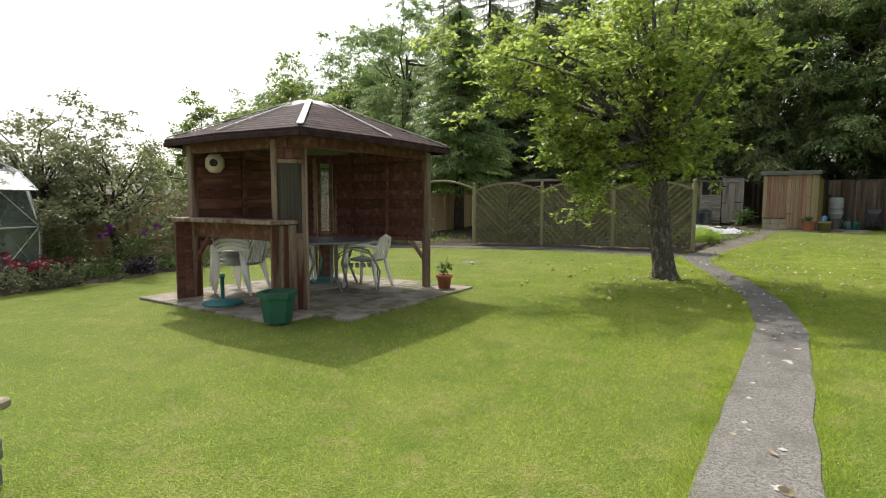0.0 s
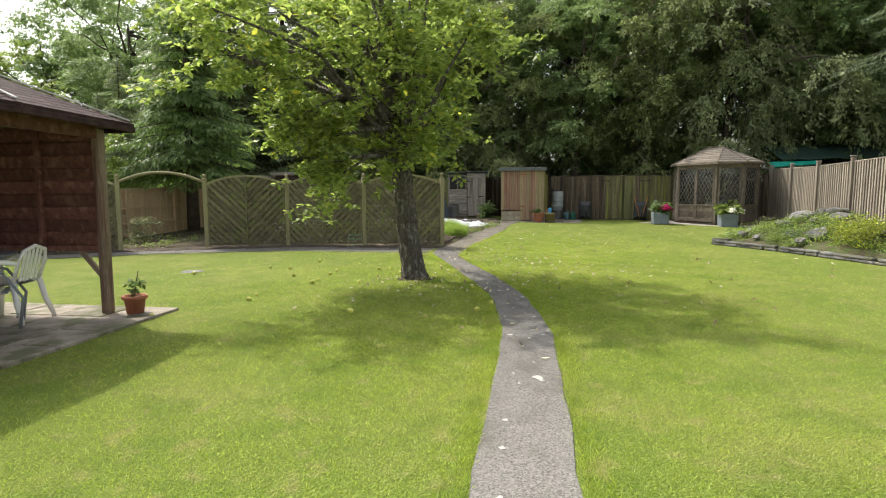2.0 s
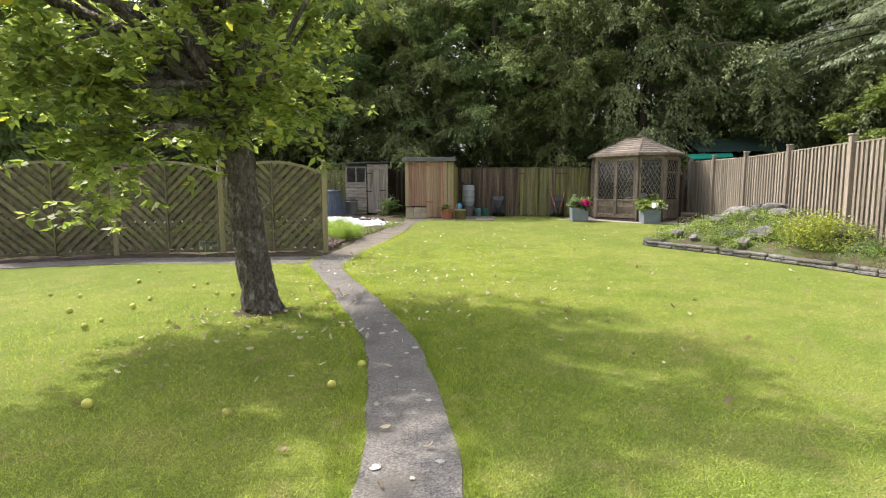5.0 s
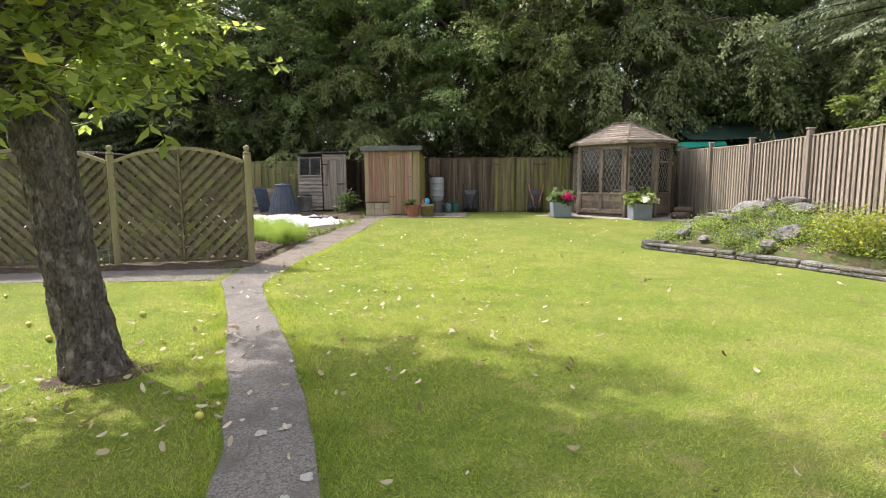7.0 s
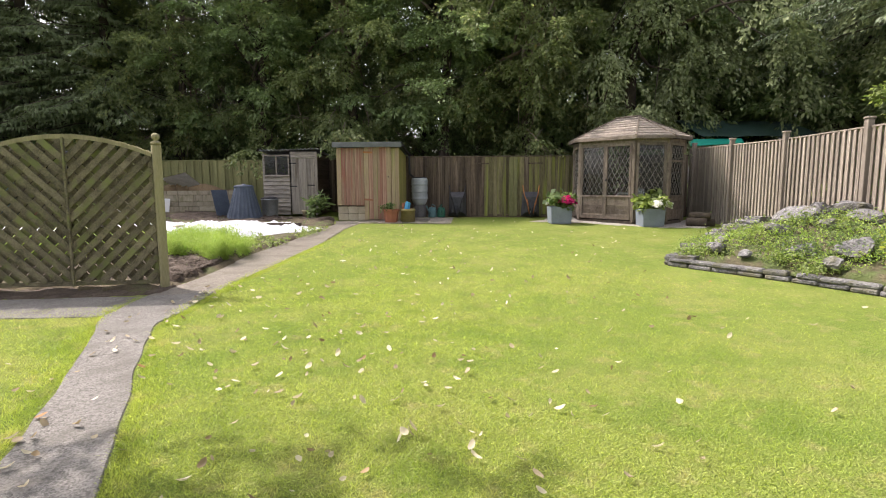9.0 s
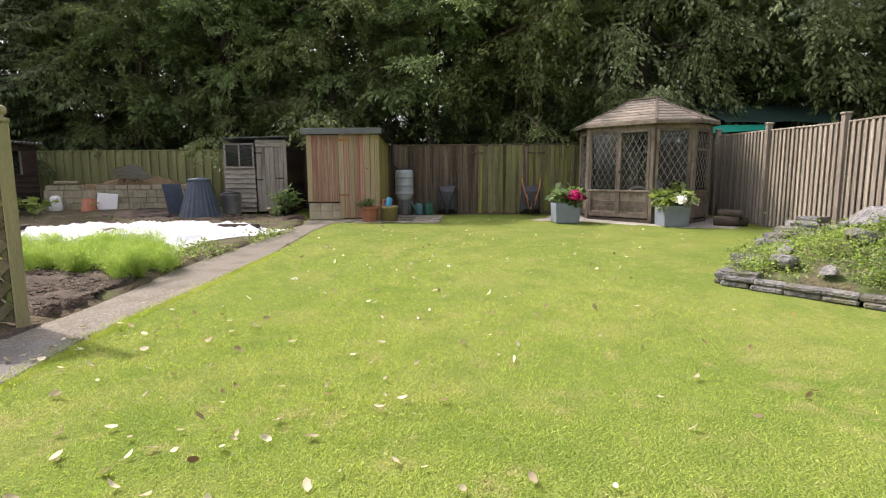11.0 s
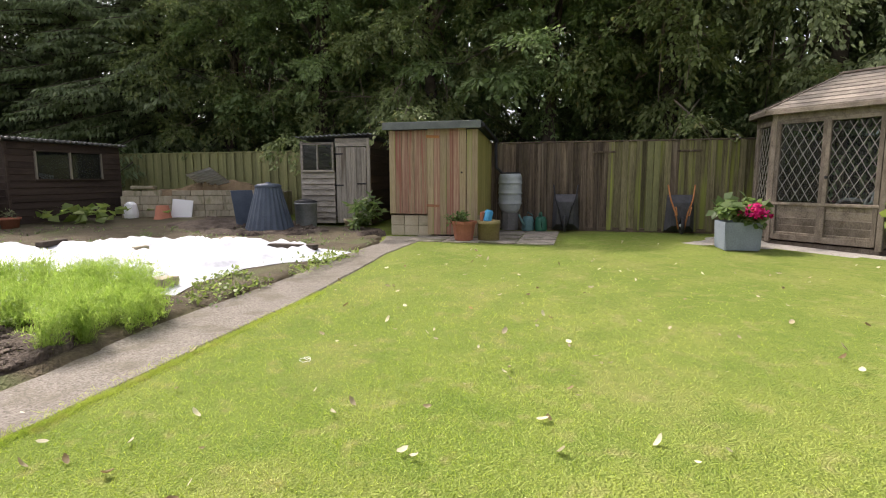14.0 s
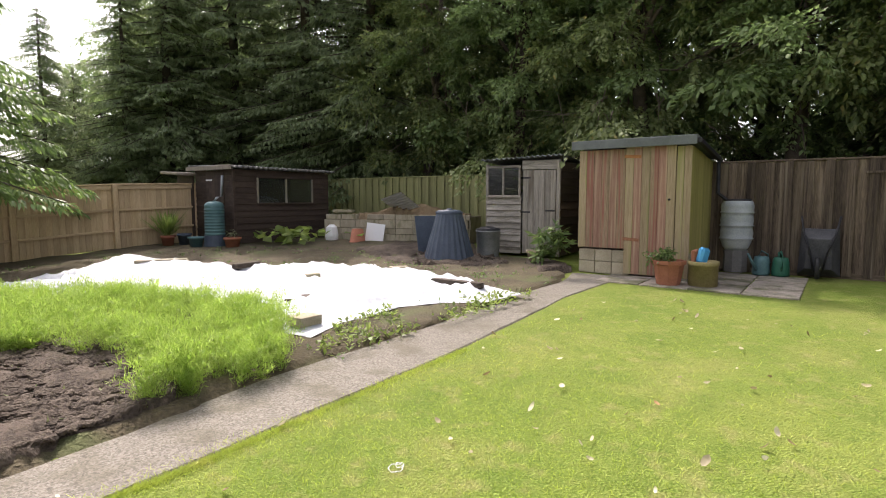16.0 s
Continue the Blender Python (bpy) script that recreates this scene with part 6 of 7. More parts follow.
def feathery_bed():
    """Tufts of thin plumes that arch outwards, each plume set with fine threads."""
    poly = [(5.2, 15.75), (6.2, 15.75), (6.75, 15.2), (7.0, 14.62), (7.2, 14.55), (7.52, 14.85), (7.82, 15.38), (7.5, 16.35), (6.5, 17.4), (4.6, 18.4), (2.6, 18.2), (3.4, 16.6)]
    rng = np.random.default_rng(31)
    places, count = [], 0
    while count < 400:
        x, y = rng.uniform(2.4, 8.0), rng.uniform(14.3, 18.5)
        if not inside_poly(x, y, poly):
            continue
        thin = noise.noise(Vector((x * 1.3, y * 1.3, 5)))
        if thin < -0.28:
            continue
        count += 1
        h = rng.uniform(0.24, 0.42) * (1 + 0.5 * thin)
        for k in range(13):
            a, out = rng.uniform(0, 2 * math.pi), abs(rng.normal(0.13, 0.07))
            top = h * rng.uniform(0.75, 1.15)
            t = rng.random(42) ** 0.8
            w = 0.012 + 0.03 * np.sin(np.pi * np.clip(t, 0.1, 0.95))
            p = np.stack([x + out * math.cos(a) * t ** 1.8, y + out * math.sin(a) * t ** 1.8, g(x, y) + 0.02 + top * (t - 0.18 * t ** 3)], 1)
            places.append(p + rng.normal(0, 1, (42, 3)) * w[:, None] * np.array((1, 1, 0.5)))
    me = leaves("feathery_greens", LEAF_FERN, np.concatenate(places), 0.05, 0.0058, rng, -0.75, 0.9)
    tagged(new("feathery_greens", me), "bed of bright feathery light green foliage", "plants", "", "stuff")


feathery_bed()


def weeds(name, mat, n, poly, leaf, h, seed, label, width=0.5, lift=None, bare=-0.12):
    rng = np.random.default_rng(seed)
    xs, ys = [q[0] for q in poly], [q[1] for q in poly]
    pts = []
    while len(pts) < n:
        x, y = rng.uniform(min(xs), max(xs)), rng.uniform(min(ys), max(ys))
        if inside_poly(x, y, poly) and noise.noise(Vector((x * 1.4, y * 1.4, seed))) > bare:
            for k in range(7):
                a, b = rng.normal(0, 0.05, 2)
                pts.append((x + a, y + b, g(x, y) + 0.02 + rng.random() * h + (lift(x, y) if lift else 0)))
    tagged(new(name, leaves(name, mat, np.array(pts), leaf, leaf * width, rng, -0.2, 1.0)), label, "plants", "", "stuff")


weeds("plot_weeds", LEAF_GREEN, 5200, [(6.4, 14.0), (8.0, 15.4), (10.4, 18.0), (11.2, 19.4), (10.3, 21.6), (4.6, 23.4), (-1.2, 18.9), (0.9, 16.1), (4.5, 14.7)], 0.05, 0.05, 61, "low scattered green weeds on the soil")
weeds("verge_weeds", LEAF_LIME, 900, [(7.9, 15.5), (8.5, 15.9), (10.0, 17.3), (10.7, 18.3), (10.2, 17.7), (9.1, 17.35), (8.6, 17.2), (8.0, 16.4)], 0.06, 0.09, 63, "low green weeds along the edge of the sheet")
weeds("dug_weeds", LEAF_OLIVE, 170, [(6.3, 14.05), (7.1, 14.75), (6.7, 15.3), (6.0, 15.7), (5.3, 15.5), (5.5, 14.7)], 0.06, 0.07, 66, "small pale weeds on the dug soil", bare=-0.5)
weeds("bed_weeds", LEAF_LIME, 700, [(-3.5, 16.2), (0.7, 15.9), (0.7, 18.4), (-1.2, 18.9)], 0.08, 0.12, 62, "green weeds behind the gazebo")


def seg_dist(x, y, p, q):
    ax, ay, bx, by = p[0], p[1], q[0] - p[0], q[1] - p[1]
    t = min(max(((x - ax) * bx + (y - ay) * by) / (bx * bx + by * by), 0), 1)
    return math.hypot(x - ax - t * bx, y - ay - t * by)


def sheet():
    outline = [(2.6, 18.6), (3.0, 20.2), (3.3, 22.2), (4.8, 21.2), (6.3, 20.35), (7.6, 20.3), (8.9, 19.5), (9.7, 18.4), (10.12, 17.65), (9.6, 17.25), (9.13, 17.3), (8.62, 17.15), (8.3, 16.75), (8.06, 16.55), (7.84, 16.05), (7.5, 16.3), (7.2, 16.9), (6.5, 17.5), (5.0, 18.3), (3.8, 18.5)]

    def rise(x, y):
        d = min(seg_dist(x, y, p, q) for p, q in zip(outline, outline[1:] + outline[:1]))
        return (tuck(x, y) + 0.02) * ease(d / 0.4) - 0.02

    def tuck(x, y):
        a = noise.noise(Vector((x * 0.5, y * 0.5, 3)))
        n1 = noise.noise(Vector((x * 0.9 + 0.7 * y, y * 1.5 - x * 0.5, 7)))
        n2 = noise.noise(Vector((x * 2.6 - y * 1.2, y * 2.0 + x * 1.7, 9)))
        n3 = noise.noise(Vector((x * 6.0 + y, y * 5.0 - x, 2)))
        return 0.07 + 0.1 * a + 0.075 * (1 - abs(n1)) ** 9 + 0.045 * (1 - abs(n2)) ** 12 + 0.012 * (1 - abs(n3)) ** 8 - 0.04
    ob = ground_patch("plastic_sheet", SHEET, outline, 0.09, kind="", step=0.06, label="crumpled white plastic sheet laid over the bed", category="sheet", edge=-0.06, mound=rise)
    return rise


rise = sheet()


def lump(name, x, y, dz, rz, mat, sx, sy, sz, label, category, seed=0, parentless=True):
    """A worn block with uneven corners."""
    bm = bmesh.new()
    bmesh.ops.create_cube(bm, size=1)
    bmesh.ops.subdivide_edges(bm, edges=bm.edges[:], cuts=2, use_grid_fill=True)
    for v in bm.verts:
        d = v.co.normalized() * 0.62
        v.co = v.co.lerp(d, 0.16)
        v.co += Vector((noise.noise(v.co * 3 + Vector((seed, 0, 0))), noise.noise(v.co * 3 + Vector((0, seed, 0))), noise.noise(v.co * 3 + Vector((0, 0, seed))))) * 0.05
        v.co = Vector((v.co.x * sx, v.co.y * sy, (v.co.z + 0.5) * sz))
    me = bpy.data.meshes.new(name)
    bm.to_mesh(me)
    bm.free()
    me.materials.append(mat)
    ob = new(name, me)
    ob.matrix_basis = pose(x, y, g(x, y) + dz, 0, 0, rz)
    return tagged(ob, label, category, "bedded edge stones" if name == "coping_stone" else "")


for i, (x, y, rz, m, s, lab, nm) in enumerate((
        (7.41, 18.8, 20, BLOCK, (0.2, 0.12, 0.09), "sandy brick weighing down the white sheet", "brick"),
        (7.72, 16.4, 50, BLOCK, (0.26, 0.22, 0.09), "pale concrete block on the edge of the sheet", "block"),
        (9.35, 17.95, -40, TWIG, (0.75, 0.12, 0.08), "rough brown plank on the sheet", "plank"),
        (7.53, 17.5, 30, TWIG, (0.5, 0.22, 0.04), "wet brown board lying on the sheet", "board"),
        (6.2, 19.9, 60, TWIG, (0.5, 0.12, 0.08), "brown timber offcut on the sheet", "timber"),
        (8.6, 19.4, 10, BLOCK, (0.28, 0.14, 0.1), "pale stone weighing down the sheet", "stone"),
        (4.6, 20.6, 20, BLOCK, (0.8, 0.18, 0.05), "pale flat board on the sheet", "board"))):
    lump(nm, x, y, 0.09 + max(0.0, rise(x, y)) - 0.015, rz, m, *s, lab, nm, i)


def compost_bin():
    e = thing("compost_bin", 9.52, 21.2, 0, "dark blue-grey ribbed conical compost bin", "compost bin", dz=0.0)
    put("body", lathe(BLUEGREY, ((0.52, 0.0), (0.52, 0.03), (0.46, 0.06), (0.24, 0.86), (0.22, 0.9)), 48, False, 0.02), e)
    put("lid", lathe(BLUEGREY, ((0.25, 0.87), (0.26, 0.9), (0.2, 0.94), (0.05, 0.95), (0.05, 0.97), (0, 0.975)), 28), e)


compost_bin()
p = thing("dustbin", 10.28, 21.42, 0, "old galvanised dustbin with a dark lid by the shed", "dustbin")
put("body", lathe(ZINC, ((0, 0), (0.2, 0), (0.21, 0.05), (0.225, 0.5), (0.24, 0.51), (0.24, 0.53), (0, 0.53)), 26), p)
put("lid", lathe(BLACKPL, ((0.23, 0.54), (0.23, 0.56), (0.12, 0.6), (0, 0.61)), 22), p)
p = thing("leaning_panel", 9.15, 21.95, 18, "flat blue-grey panel leaning behind the compost bin", "panel")
put("sheet", box(BLUEGREY, 0.46, 0.02, 0.82, 0.006), p, 0, 0, 0.38, -18, 0, 0)


def block_wall():
    a, b = Vector((6.75, 24.75)), Vector((10.2, 23.5))
    rz = math.degrees(math.atan2((b - a).y, (b - a).x))
    ln = (b - a).length
    e = thing("block_wall", a.x, a.y, rz, "low wall of sandy concrete blocks round a soil bay", "wall")
    rng = random.Random(4)
    row = 0
    z = 0.0
    for h in (0.2, 0.14, 0.2, 0.13):
        x = -0.2 * (row % 2)
        while x < ln:
            w = rng.choice((0.3, 0.42, 0.25))
            x0, x1 = max(x, 0), min(x + w, ln)
            if x1 - x0 > 0.08 and not (0.72 < (x0 + x1) / 2 < 1.3 and row > 2):
                put("block", box(BLOCK, 1.0, 0.12, h - 0.008, 0.008), e, (x0 + x1) / 2, rng.uniform(-0.004, 0.004), z + h / 2, 0, 0, 0, (x1 - x0 - 0.008, 1, 1))
            x += w
        z += h
        row += 1
    put("coping", box(BLOCK, 0.5, 0.24, 0.07, 0.01), e, 0.5, 0.02, 0.74)
    for x in (0.06, ln - 0.06):
        put("return_wall", box(BLOCK, 0.12, 1.1, 0.62, 0.01), e, x, 0.6, 0.31)


block_wall()
ground_patch("soil_heap", surf("brown_heap", (0.16, 0.11, 0.06), (0.26, 0.19, 0.11), 4, 0.95, 0.8, 40, dist=0.03), [(7.3, 24.75), (8.6, 24.2), (9.6, 23.9), (10.2, 23.8), (10.4, 24.4), (9.0, 25.2), (7.6, 25.6)], 0.05, kind="structure", bumpy=0.05, step=0.12, label="heap of light brown soil behind the block wall", category="soil", edge=-0.5, mound=lambda x, y: 0.62 + 0.22 * max(0, 1 - ((x - 8.9) / 0.9) ** 2))
p = thing("white_board", 7.98, 23.98, -20, "dirty white board leaning on the block wall", "board")
put("sheet", box(WHITEPL, 0.46, 0.018, 0.46, 0.006), p, 0, 0.06, 0.23, -8, 6, 0)
p = thing("upturned_pot", 7.6, 23.95, 0, "large terracotta pot standing upside down", "plant pot")
put("vessel", lathe(TERRA, ((0.2, 0), (0.2, 0.05), (0.18, 0.05), (0.13, 0.34), (0.0, 0.35)), 24), p)
p = thing("white_sack", 6.95, 24.45, 0, "white plastic sack by the block wall", "sack")
put("bag", lathe(WHITEPL, ((0, 0), (0.14, 0), (0.16, 0.15), (0.13, 0.36), (0.06, 0.42), (0, 0.4)), 9, False, 0.06), p)
p = thing("corrugated_sheet", 9.0, 23.75, -10, "pale corrugated plastic sheet propped on the wall", "sheet")
cv, cf = [], []
for i in range(41):
    x = -0.3 + 0.6 * i / 40
    zz = 0.012 * math.sin(i * 1.3)
    cv += [(x, 0, zz), (x, 0.95, zz), (x, 0, zz - 0.004), (x, 0.95, zz - 0.004)]
for i in range(40):
    a = i * 4
    cf += [(a, a + 4, a + 5, a + 1), (a + 2, a + 3, a + 7, a + 6)]
put("sheet", mesh("sheet", cv, cf, ALU), p, -0.15, -0.1, 1.02, -12, 35, 35)

e = thing("rhubarb", 6.15, 23.7, 0, "spreading rhubarb with large green leaves", "plant")
rng0 = np.random.default_rng(77)
rp = np.stack([rng0.normal(0, 0.42, 75), rng0.normal(0, 0.3, 75), rng0.uniform(0.12, 0.36, 75)], 1)
put("foliage", leaves("foliage", LEAF_LIME, rp, 0.25, 0.23, rng0, 0.15, 0.7), e)

p = thing("water_butt", 4.5, 23.55, 0, "blue-green ribbed water butt on a dark stand by the hut", "water butt")
put("stand", lathe(BLUEGREY, ((0, 0), (0.25, 0), (0.22, 0.28), (0, 0.28)), 20, False), p)
prof = [(0, 0.28), (0.21, 0.28)]
for k in range(9):
    prof += [(0.215, 0.3 + 0.066 * k), (0.215, 0.33 + 0.066 * k), (0.195, 0.34 + 0.066 * k), (0.195, 0.355 + 0.066 * k)]
put("barrel", lathe(BUTT, tuple(prof + [(0.215, 0.92), (0.18, 0.98), (0.12, 1.02), (0, 1.03)]), 28), p)
put("downpipe", tube(ZINC, [(0.0, 0.0, 1.02), (0.05, 0.03, 1.1), (0.14, 0.1, 1.14), (0.16, 0.12, 1.6)], 0.03, 8), p)
p = pot("flower_pot", 3.4, 23.75, TERRA, 0.14, 0.27, "terracotta pot of tall grassy leaves by the fence")
rg = np.random.default_rng(9)
put("foliage", leaves("foliage", LEAF_LIME, np.stack([rg.normal(0, 0.05, 160), rg.normal(0, 0.05, 160), rg.uniform(0.24, 0.34, 160)], 1), 0.55, 0.035, rg, -1.0, 0.45), p)
pot("flower_pot", 3.72, 23.85, BLUEGREY, 0.14, 0.3, "dark blue pot beside the fence", soil=True)
pot("flower_pot", 4.12, 23.45, BUTT, 0.15, 0.26, "dark blue-green pot beside the water butt")
p = pot("flower_pot", 4.98, 23.2, TERRA, 0.17, 0.26, "terracotta pot of dry brown stems by the hut")
bush(p, LEAF_OLIVE, 0, 0, 0.22, 0.15, 0.22, 70, 0.1, 14, width=0.2)

# ---- rockery ----
EDGE_A = [(12.22, 10.66), (12.37, 9.1), (12.33, 8.2), (12.15, 7.1), (11.85, 5.85)]
EDGE_B = [(12.22, 10.66), (13.4, 10.9), (14.8, 11.1), (16.4, 11.15)]


def rock_rise(x, y):
    d = min(max(0.0, x - 12.2 + 0.12 * (10 - y) * (1 if y < 8 else 0)), max(0.0, (11.0 - y) * 1.1))
    return 0.16 + 0.5 * ease(d / 2.1) + 0.05 * noise.noise(Vector((x * 2, y * 2, 1)))


ground_patch("rockery_soil", surf("rockery_earth", (0.07, 0.06, 0.035), (0.13, 0.115, 0.065), 8, 0.95, 1.0, 45, c3=(0.085, 0.11, 0.035), c3_at=0.5, dist=0.02), [(12.3, 10.58), (12.45, 9.1), (12.41, 8.2), (12.23, 7.1), (11.95, 6.0), (12.3, 6.0), (15.0, 9.15), (16.5, 10.95), (14.8, 11.03), (13.4, 10.83)], 0.0, bumpy=0.05, step=0.16, label="stony raised earth of the rockery", category="soil", edge=-0.06, mound=rock_rise)


def edging():
    e = thing("rockery_edging", *EDGE_A[0], 0, "low edging wall of worn grey-brown stone blocks", "edging")
    o = e.matrix_basis.translation
    rng = random.Random(12)
    for line in (EDGE_A, EDGE_B):
        for course in range(2):
            for p, q in zip(line, line[1:]):
                p, q = Vector(p), Vector(q)
                n = max(1, round((q - p).length / 0.31))
                a = math.degrees(math.atan2((q - p).y, (q - p).x))
                for i in range(n):
                    c = p.lerp(q, (i + 0.5 + 0.3 * course * (0.5 - i / n)) / n)
                    put("stone", box(STONE, 0.312, 0.14, 0.064, 0.018), e, c.x - o.x, c.y - o.y, g(c.x, c.y) - o.z + 0.03 + course * 0.062, rng.uniform(-3, 3), rng.uniform(-2, 2), a + rng.uniform(-3, 3), (rng.uniform(0.85, 1.05), rng.uniform(0.85, 1.15), rng.uniform(0.85, 1.05)))


edging()
COPING = [Vector(p) for p in EDGE_B]
for i in range(9):
    k = 0.12 + i / 8 * 2.4
    c = COPING[int(k)].lerp(COPING[int(k) + 1], k - int(k))
    lump("coping_stone", c.x + 0.05, c.y - 0.17, 0.06 + 0.04 * i, 8 + 23 * math.sin(i * 2.1), STONE, 0.4 + 0.07 * math.sin(i * 3.7), 0.34 + 0.06 * math.cos(i * 2.9), 0.1, "large flat grey stone bedded along the rockery edge", "stone", i)


def rock(x, y, r, seed, flat=0.7):
    bm = bmesh.new()
    bmesh.ops.create_icosphere(bm, subdivisions=2, radius=1)
    rng = np.random.default_rng(seed)
    s = rng.uniform(0.75, 1.3, 3)
    for k in range(11):
        n = Vector(rng.normal(0, 1, 3)).normalized()
        d = rng.uniform(0.35, 0.75)
        for v in bm.verts:
            t = v.co.dot(n) - d
            if t > 0:
                v.co -= n * t
    for v in bm.verts:
        v.co += v.co.normalized() * 0.06 * noise.noise(v.co * 3 + Vector((seed, 0, 0)))
        v.co = Vector((v.co.x * r * s[0], v.co.y * r * s[1], v.co.z * r * flat))
    me = bpy.data.meshes.new("rock")
    bm.to_mesh(me)
    bm.free()
    me.materials.append(STONE)
    ob = new("rock", me)
    ob.matrix_basis = pose(x, y, g(x, y) + rock_rise(x, y) + r * flat * 0.42, 0, 0, seed * 50)
    tagged(ob, "rough grey rockery stone set in the raised bed", "rock", "rockery stones")


for i, (x, y, r) in enumerate(((12.66, 10.19, 0.2), (13.1, 10.35, 0.15), (14.6, 10.0, 0.32), (14.2, 10.45, 0.27), (14.0, 9.7, 0.34), (12.92, 9.2, 0.22), (14.6, 9.3, 0.36), (13.0, 8.69, 0.28), (12.55, 8.74, 0.18), (14.95, 9.7, 0.36), (14.2, 8.9, 0.24), (13.75, 9.2, 0.18), (13.4, 8.0, 0.22), (13.0, 7.4, 0.18), (12.5, 6.9, 0.15), (15.3, 10.35, 0.34), (13.4, 9.75, 0.2), (12.5, 9.75, 0.13))):
    rock(x, y, r * 0.95, i + 3)
for i, (x, y, r, h, m, nm, lab) in enumerate((
        (13.2, 9.9, 0.4, 0.3, LEAF_LIME, "rock_plant", "low light green plants spilling over the stones"),
        (13.1, 9.15, 0.42, 0.28, LEAF_GREEN, "rock_plant", "low green plants between the rockery stones"),
        (14.1, 10.25, 0.45, 0.35, LEAF_LIME, "rock_plant", "low light green plants spilling over the stones"),
        (12.75, 9.3, 0.3, 0.2, LEAF_LIME, "rock_plant", "low light green plants spilling over the stones"),
        (13.7, 9.25, 0.4, 0.3, LEAF_LIME, "rock_plant", "low light green plants spilling over the stones"),
        (12.72, 7.65, 0.5, 0.52, LEAF_GOLD, "golden_shrub", "yellow-green shrub at the edge of the rockery"),
        (13.3, 8.45, 0.4, 0.3, LEAF_GREEN, "rock_plant", "low green plants between the rockery stones"),
        (12.45, 6.75, 0.32, 0.3, LEAF_GREEN, "rock_plant", "dark green leafy plant by the edging"),
        (12.7, 10.05, 0.3, 0.15, LEAF_LIME, "rock_plant", "low light green plants spilling over the stones"),
        (13.2, 7.2, 0.35, 0.3, LEAF_OLIVE, "rock_plant", "dry olive plants between the rockery stones"),
        (14.9, 10.0, 0.35, 0.25, LEAF_GREEN, "rock_plant", "low green plants between the rockery stones"),
        (12.15, 6.2, 0.25, 0.25, LEAF_GREEN, "rock_plant", "dark green leafy plant by the edging"),
        (12.5, 10.45, 0.2, 0.12, LEAF_LIME, "rock_plant", "low light green plants spilling over the stones"),
        (13.2, 10.6, 0.35, 0.15, LEAF_LIME, "rock_plant", "low light green plants spilling over the stones"),
        (14.3, 10.8, 0.4, 0.15, LEAF_LIME, "rock_plant", "low light green plants spilling over the stones"),
        (12.6, 8.9, 0.25, 0.12, LEAF_LIME, "rock_plant", "low light green plants spilling over the stones"))):
    e = thing(nm, x, y, 0, lab, "plant", "rockery plants", dz=rock_rise(x, y) - 0.05)
    bush(e, m, 0, 0, 0, r * (1.2 if nm == "rock_plant" else 1.1), h * (0.6 if nm == "rock_plant" else 1.0), 800 if nm == "rock_plant" else 2600, 0.045 if nm == "rock_plant" else 0.06, 100 + i)

ROCK_BED = [(12.35, 10.5), (12.5, 9.1), (12.46, 8.2), (12.3, 7.1), (12.05, 6.1), (12.3, 6.1), (14.9, 9.15), (16.2, 10.85), (14.8, 10.93), (13.4, 10.73)]
weeds("rockery_weeds", LEAF_FERN, 6500, ROCK_BED, 0.045, 0.11, 64, "light green creeping plants over the rockery", lift=rock_rise, bare=-0.3)
weeds("rockery_herbs", LEAF_GREEN, 2200, ROCK_BED, 0.05, 0.15, 65, "mid-green leafy herbs over the rockery", lift=rock_rise, bare=0.0)

# ---- left border ----
ground_patch("border_soil", SOIL, [(-6.6, 6.4), (-6.1, 7.5), (-5.75, 8.2), (-5.3, 8.9), (-4.9, 10.2), (-4.4, 11.6), (-3.6, 13.2), (-3.6, 15.4), (-5.0, 15.8), (-10.0, 10.0), (-8.0, 6.0)], 0.03, bumpy=0.04, step=0.3, label="dark soil of the planted border", category="soil")


def greenhouse():
    """A small faceted glasshouse of leaning aluminium-framed panes."""
    e = thing("greenhouse", -7.65, 8.55, 12, "small faceted aluminium greenhouse with clear panes", "greenhouse")
    n = 8
    rings = [(1.12, 0.0), (1.16, 0.9), (0.92, 1.78), (0.12, 2.2)]
    pts = [[Vector((r * math.cos(2 * math.pi * i / n), r * math.sin(2 * math.pi * i / n), z)) for i in range(n)] for r, z in rings]
    for j in range(3):
        for i in range(n):
            k = (i + 1) % n
            a, b, c, d = pts[j][i], pts[j][k], pts[j + 1][k], pts[j + 1][i]
            bar("glazing_bar", ALU, e, a, b, 0.024, 0.024)
            bar("glazing_bar", ALU, e, a, d, 0.024, 0.024)
            if j < 2:
                bar("brace", ALU, e, a if (i + j) % 2 else b, c if (i + j) % 2 else d, 0.018, 0.018)
            put("pane", mesh("pane", [a, b, c, d], [(0, 1, 2, 3)], HOUSEPANE), e)
    w = [pts[2][7], pts[2][0], pts[2][0] + Vector((0.3, -0.1, -0.3)), pts[2][7] + Vector((0.3, -0.25, -0.3))]
    put("open_vent", mesh("open_vent", w, [(0, 1, 2, 3)], HOUSEPANE), e)
    for i in range(4):
        bar("vent_bar", ALU, e, w[i], w[(i + 1) % 4], 0.02, 0.02)


greenhouse()


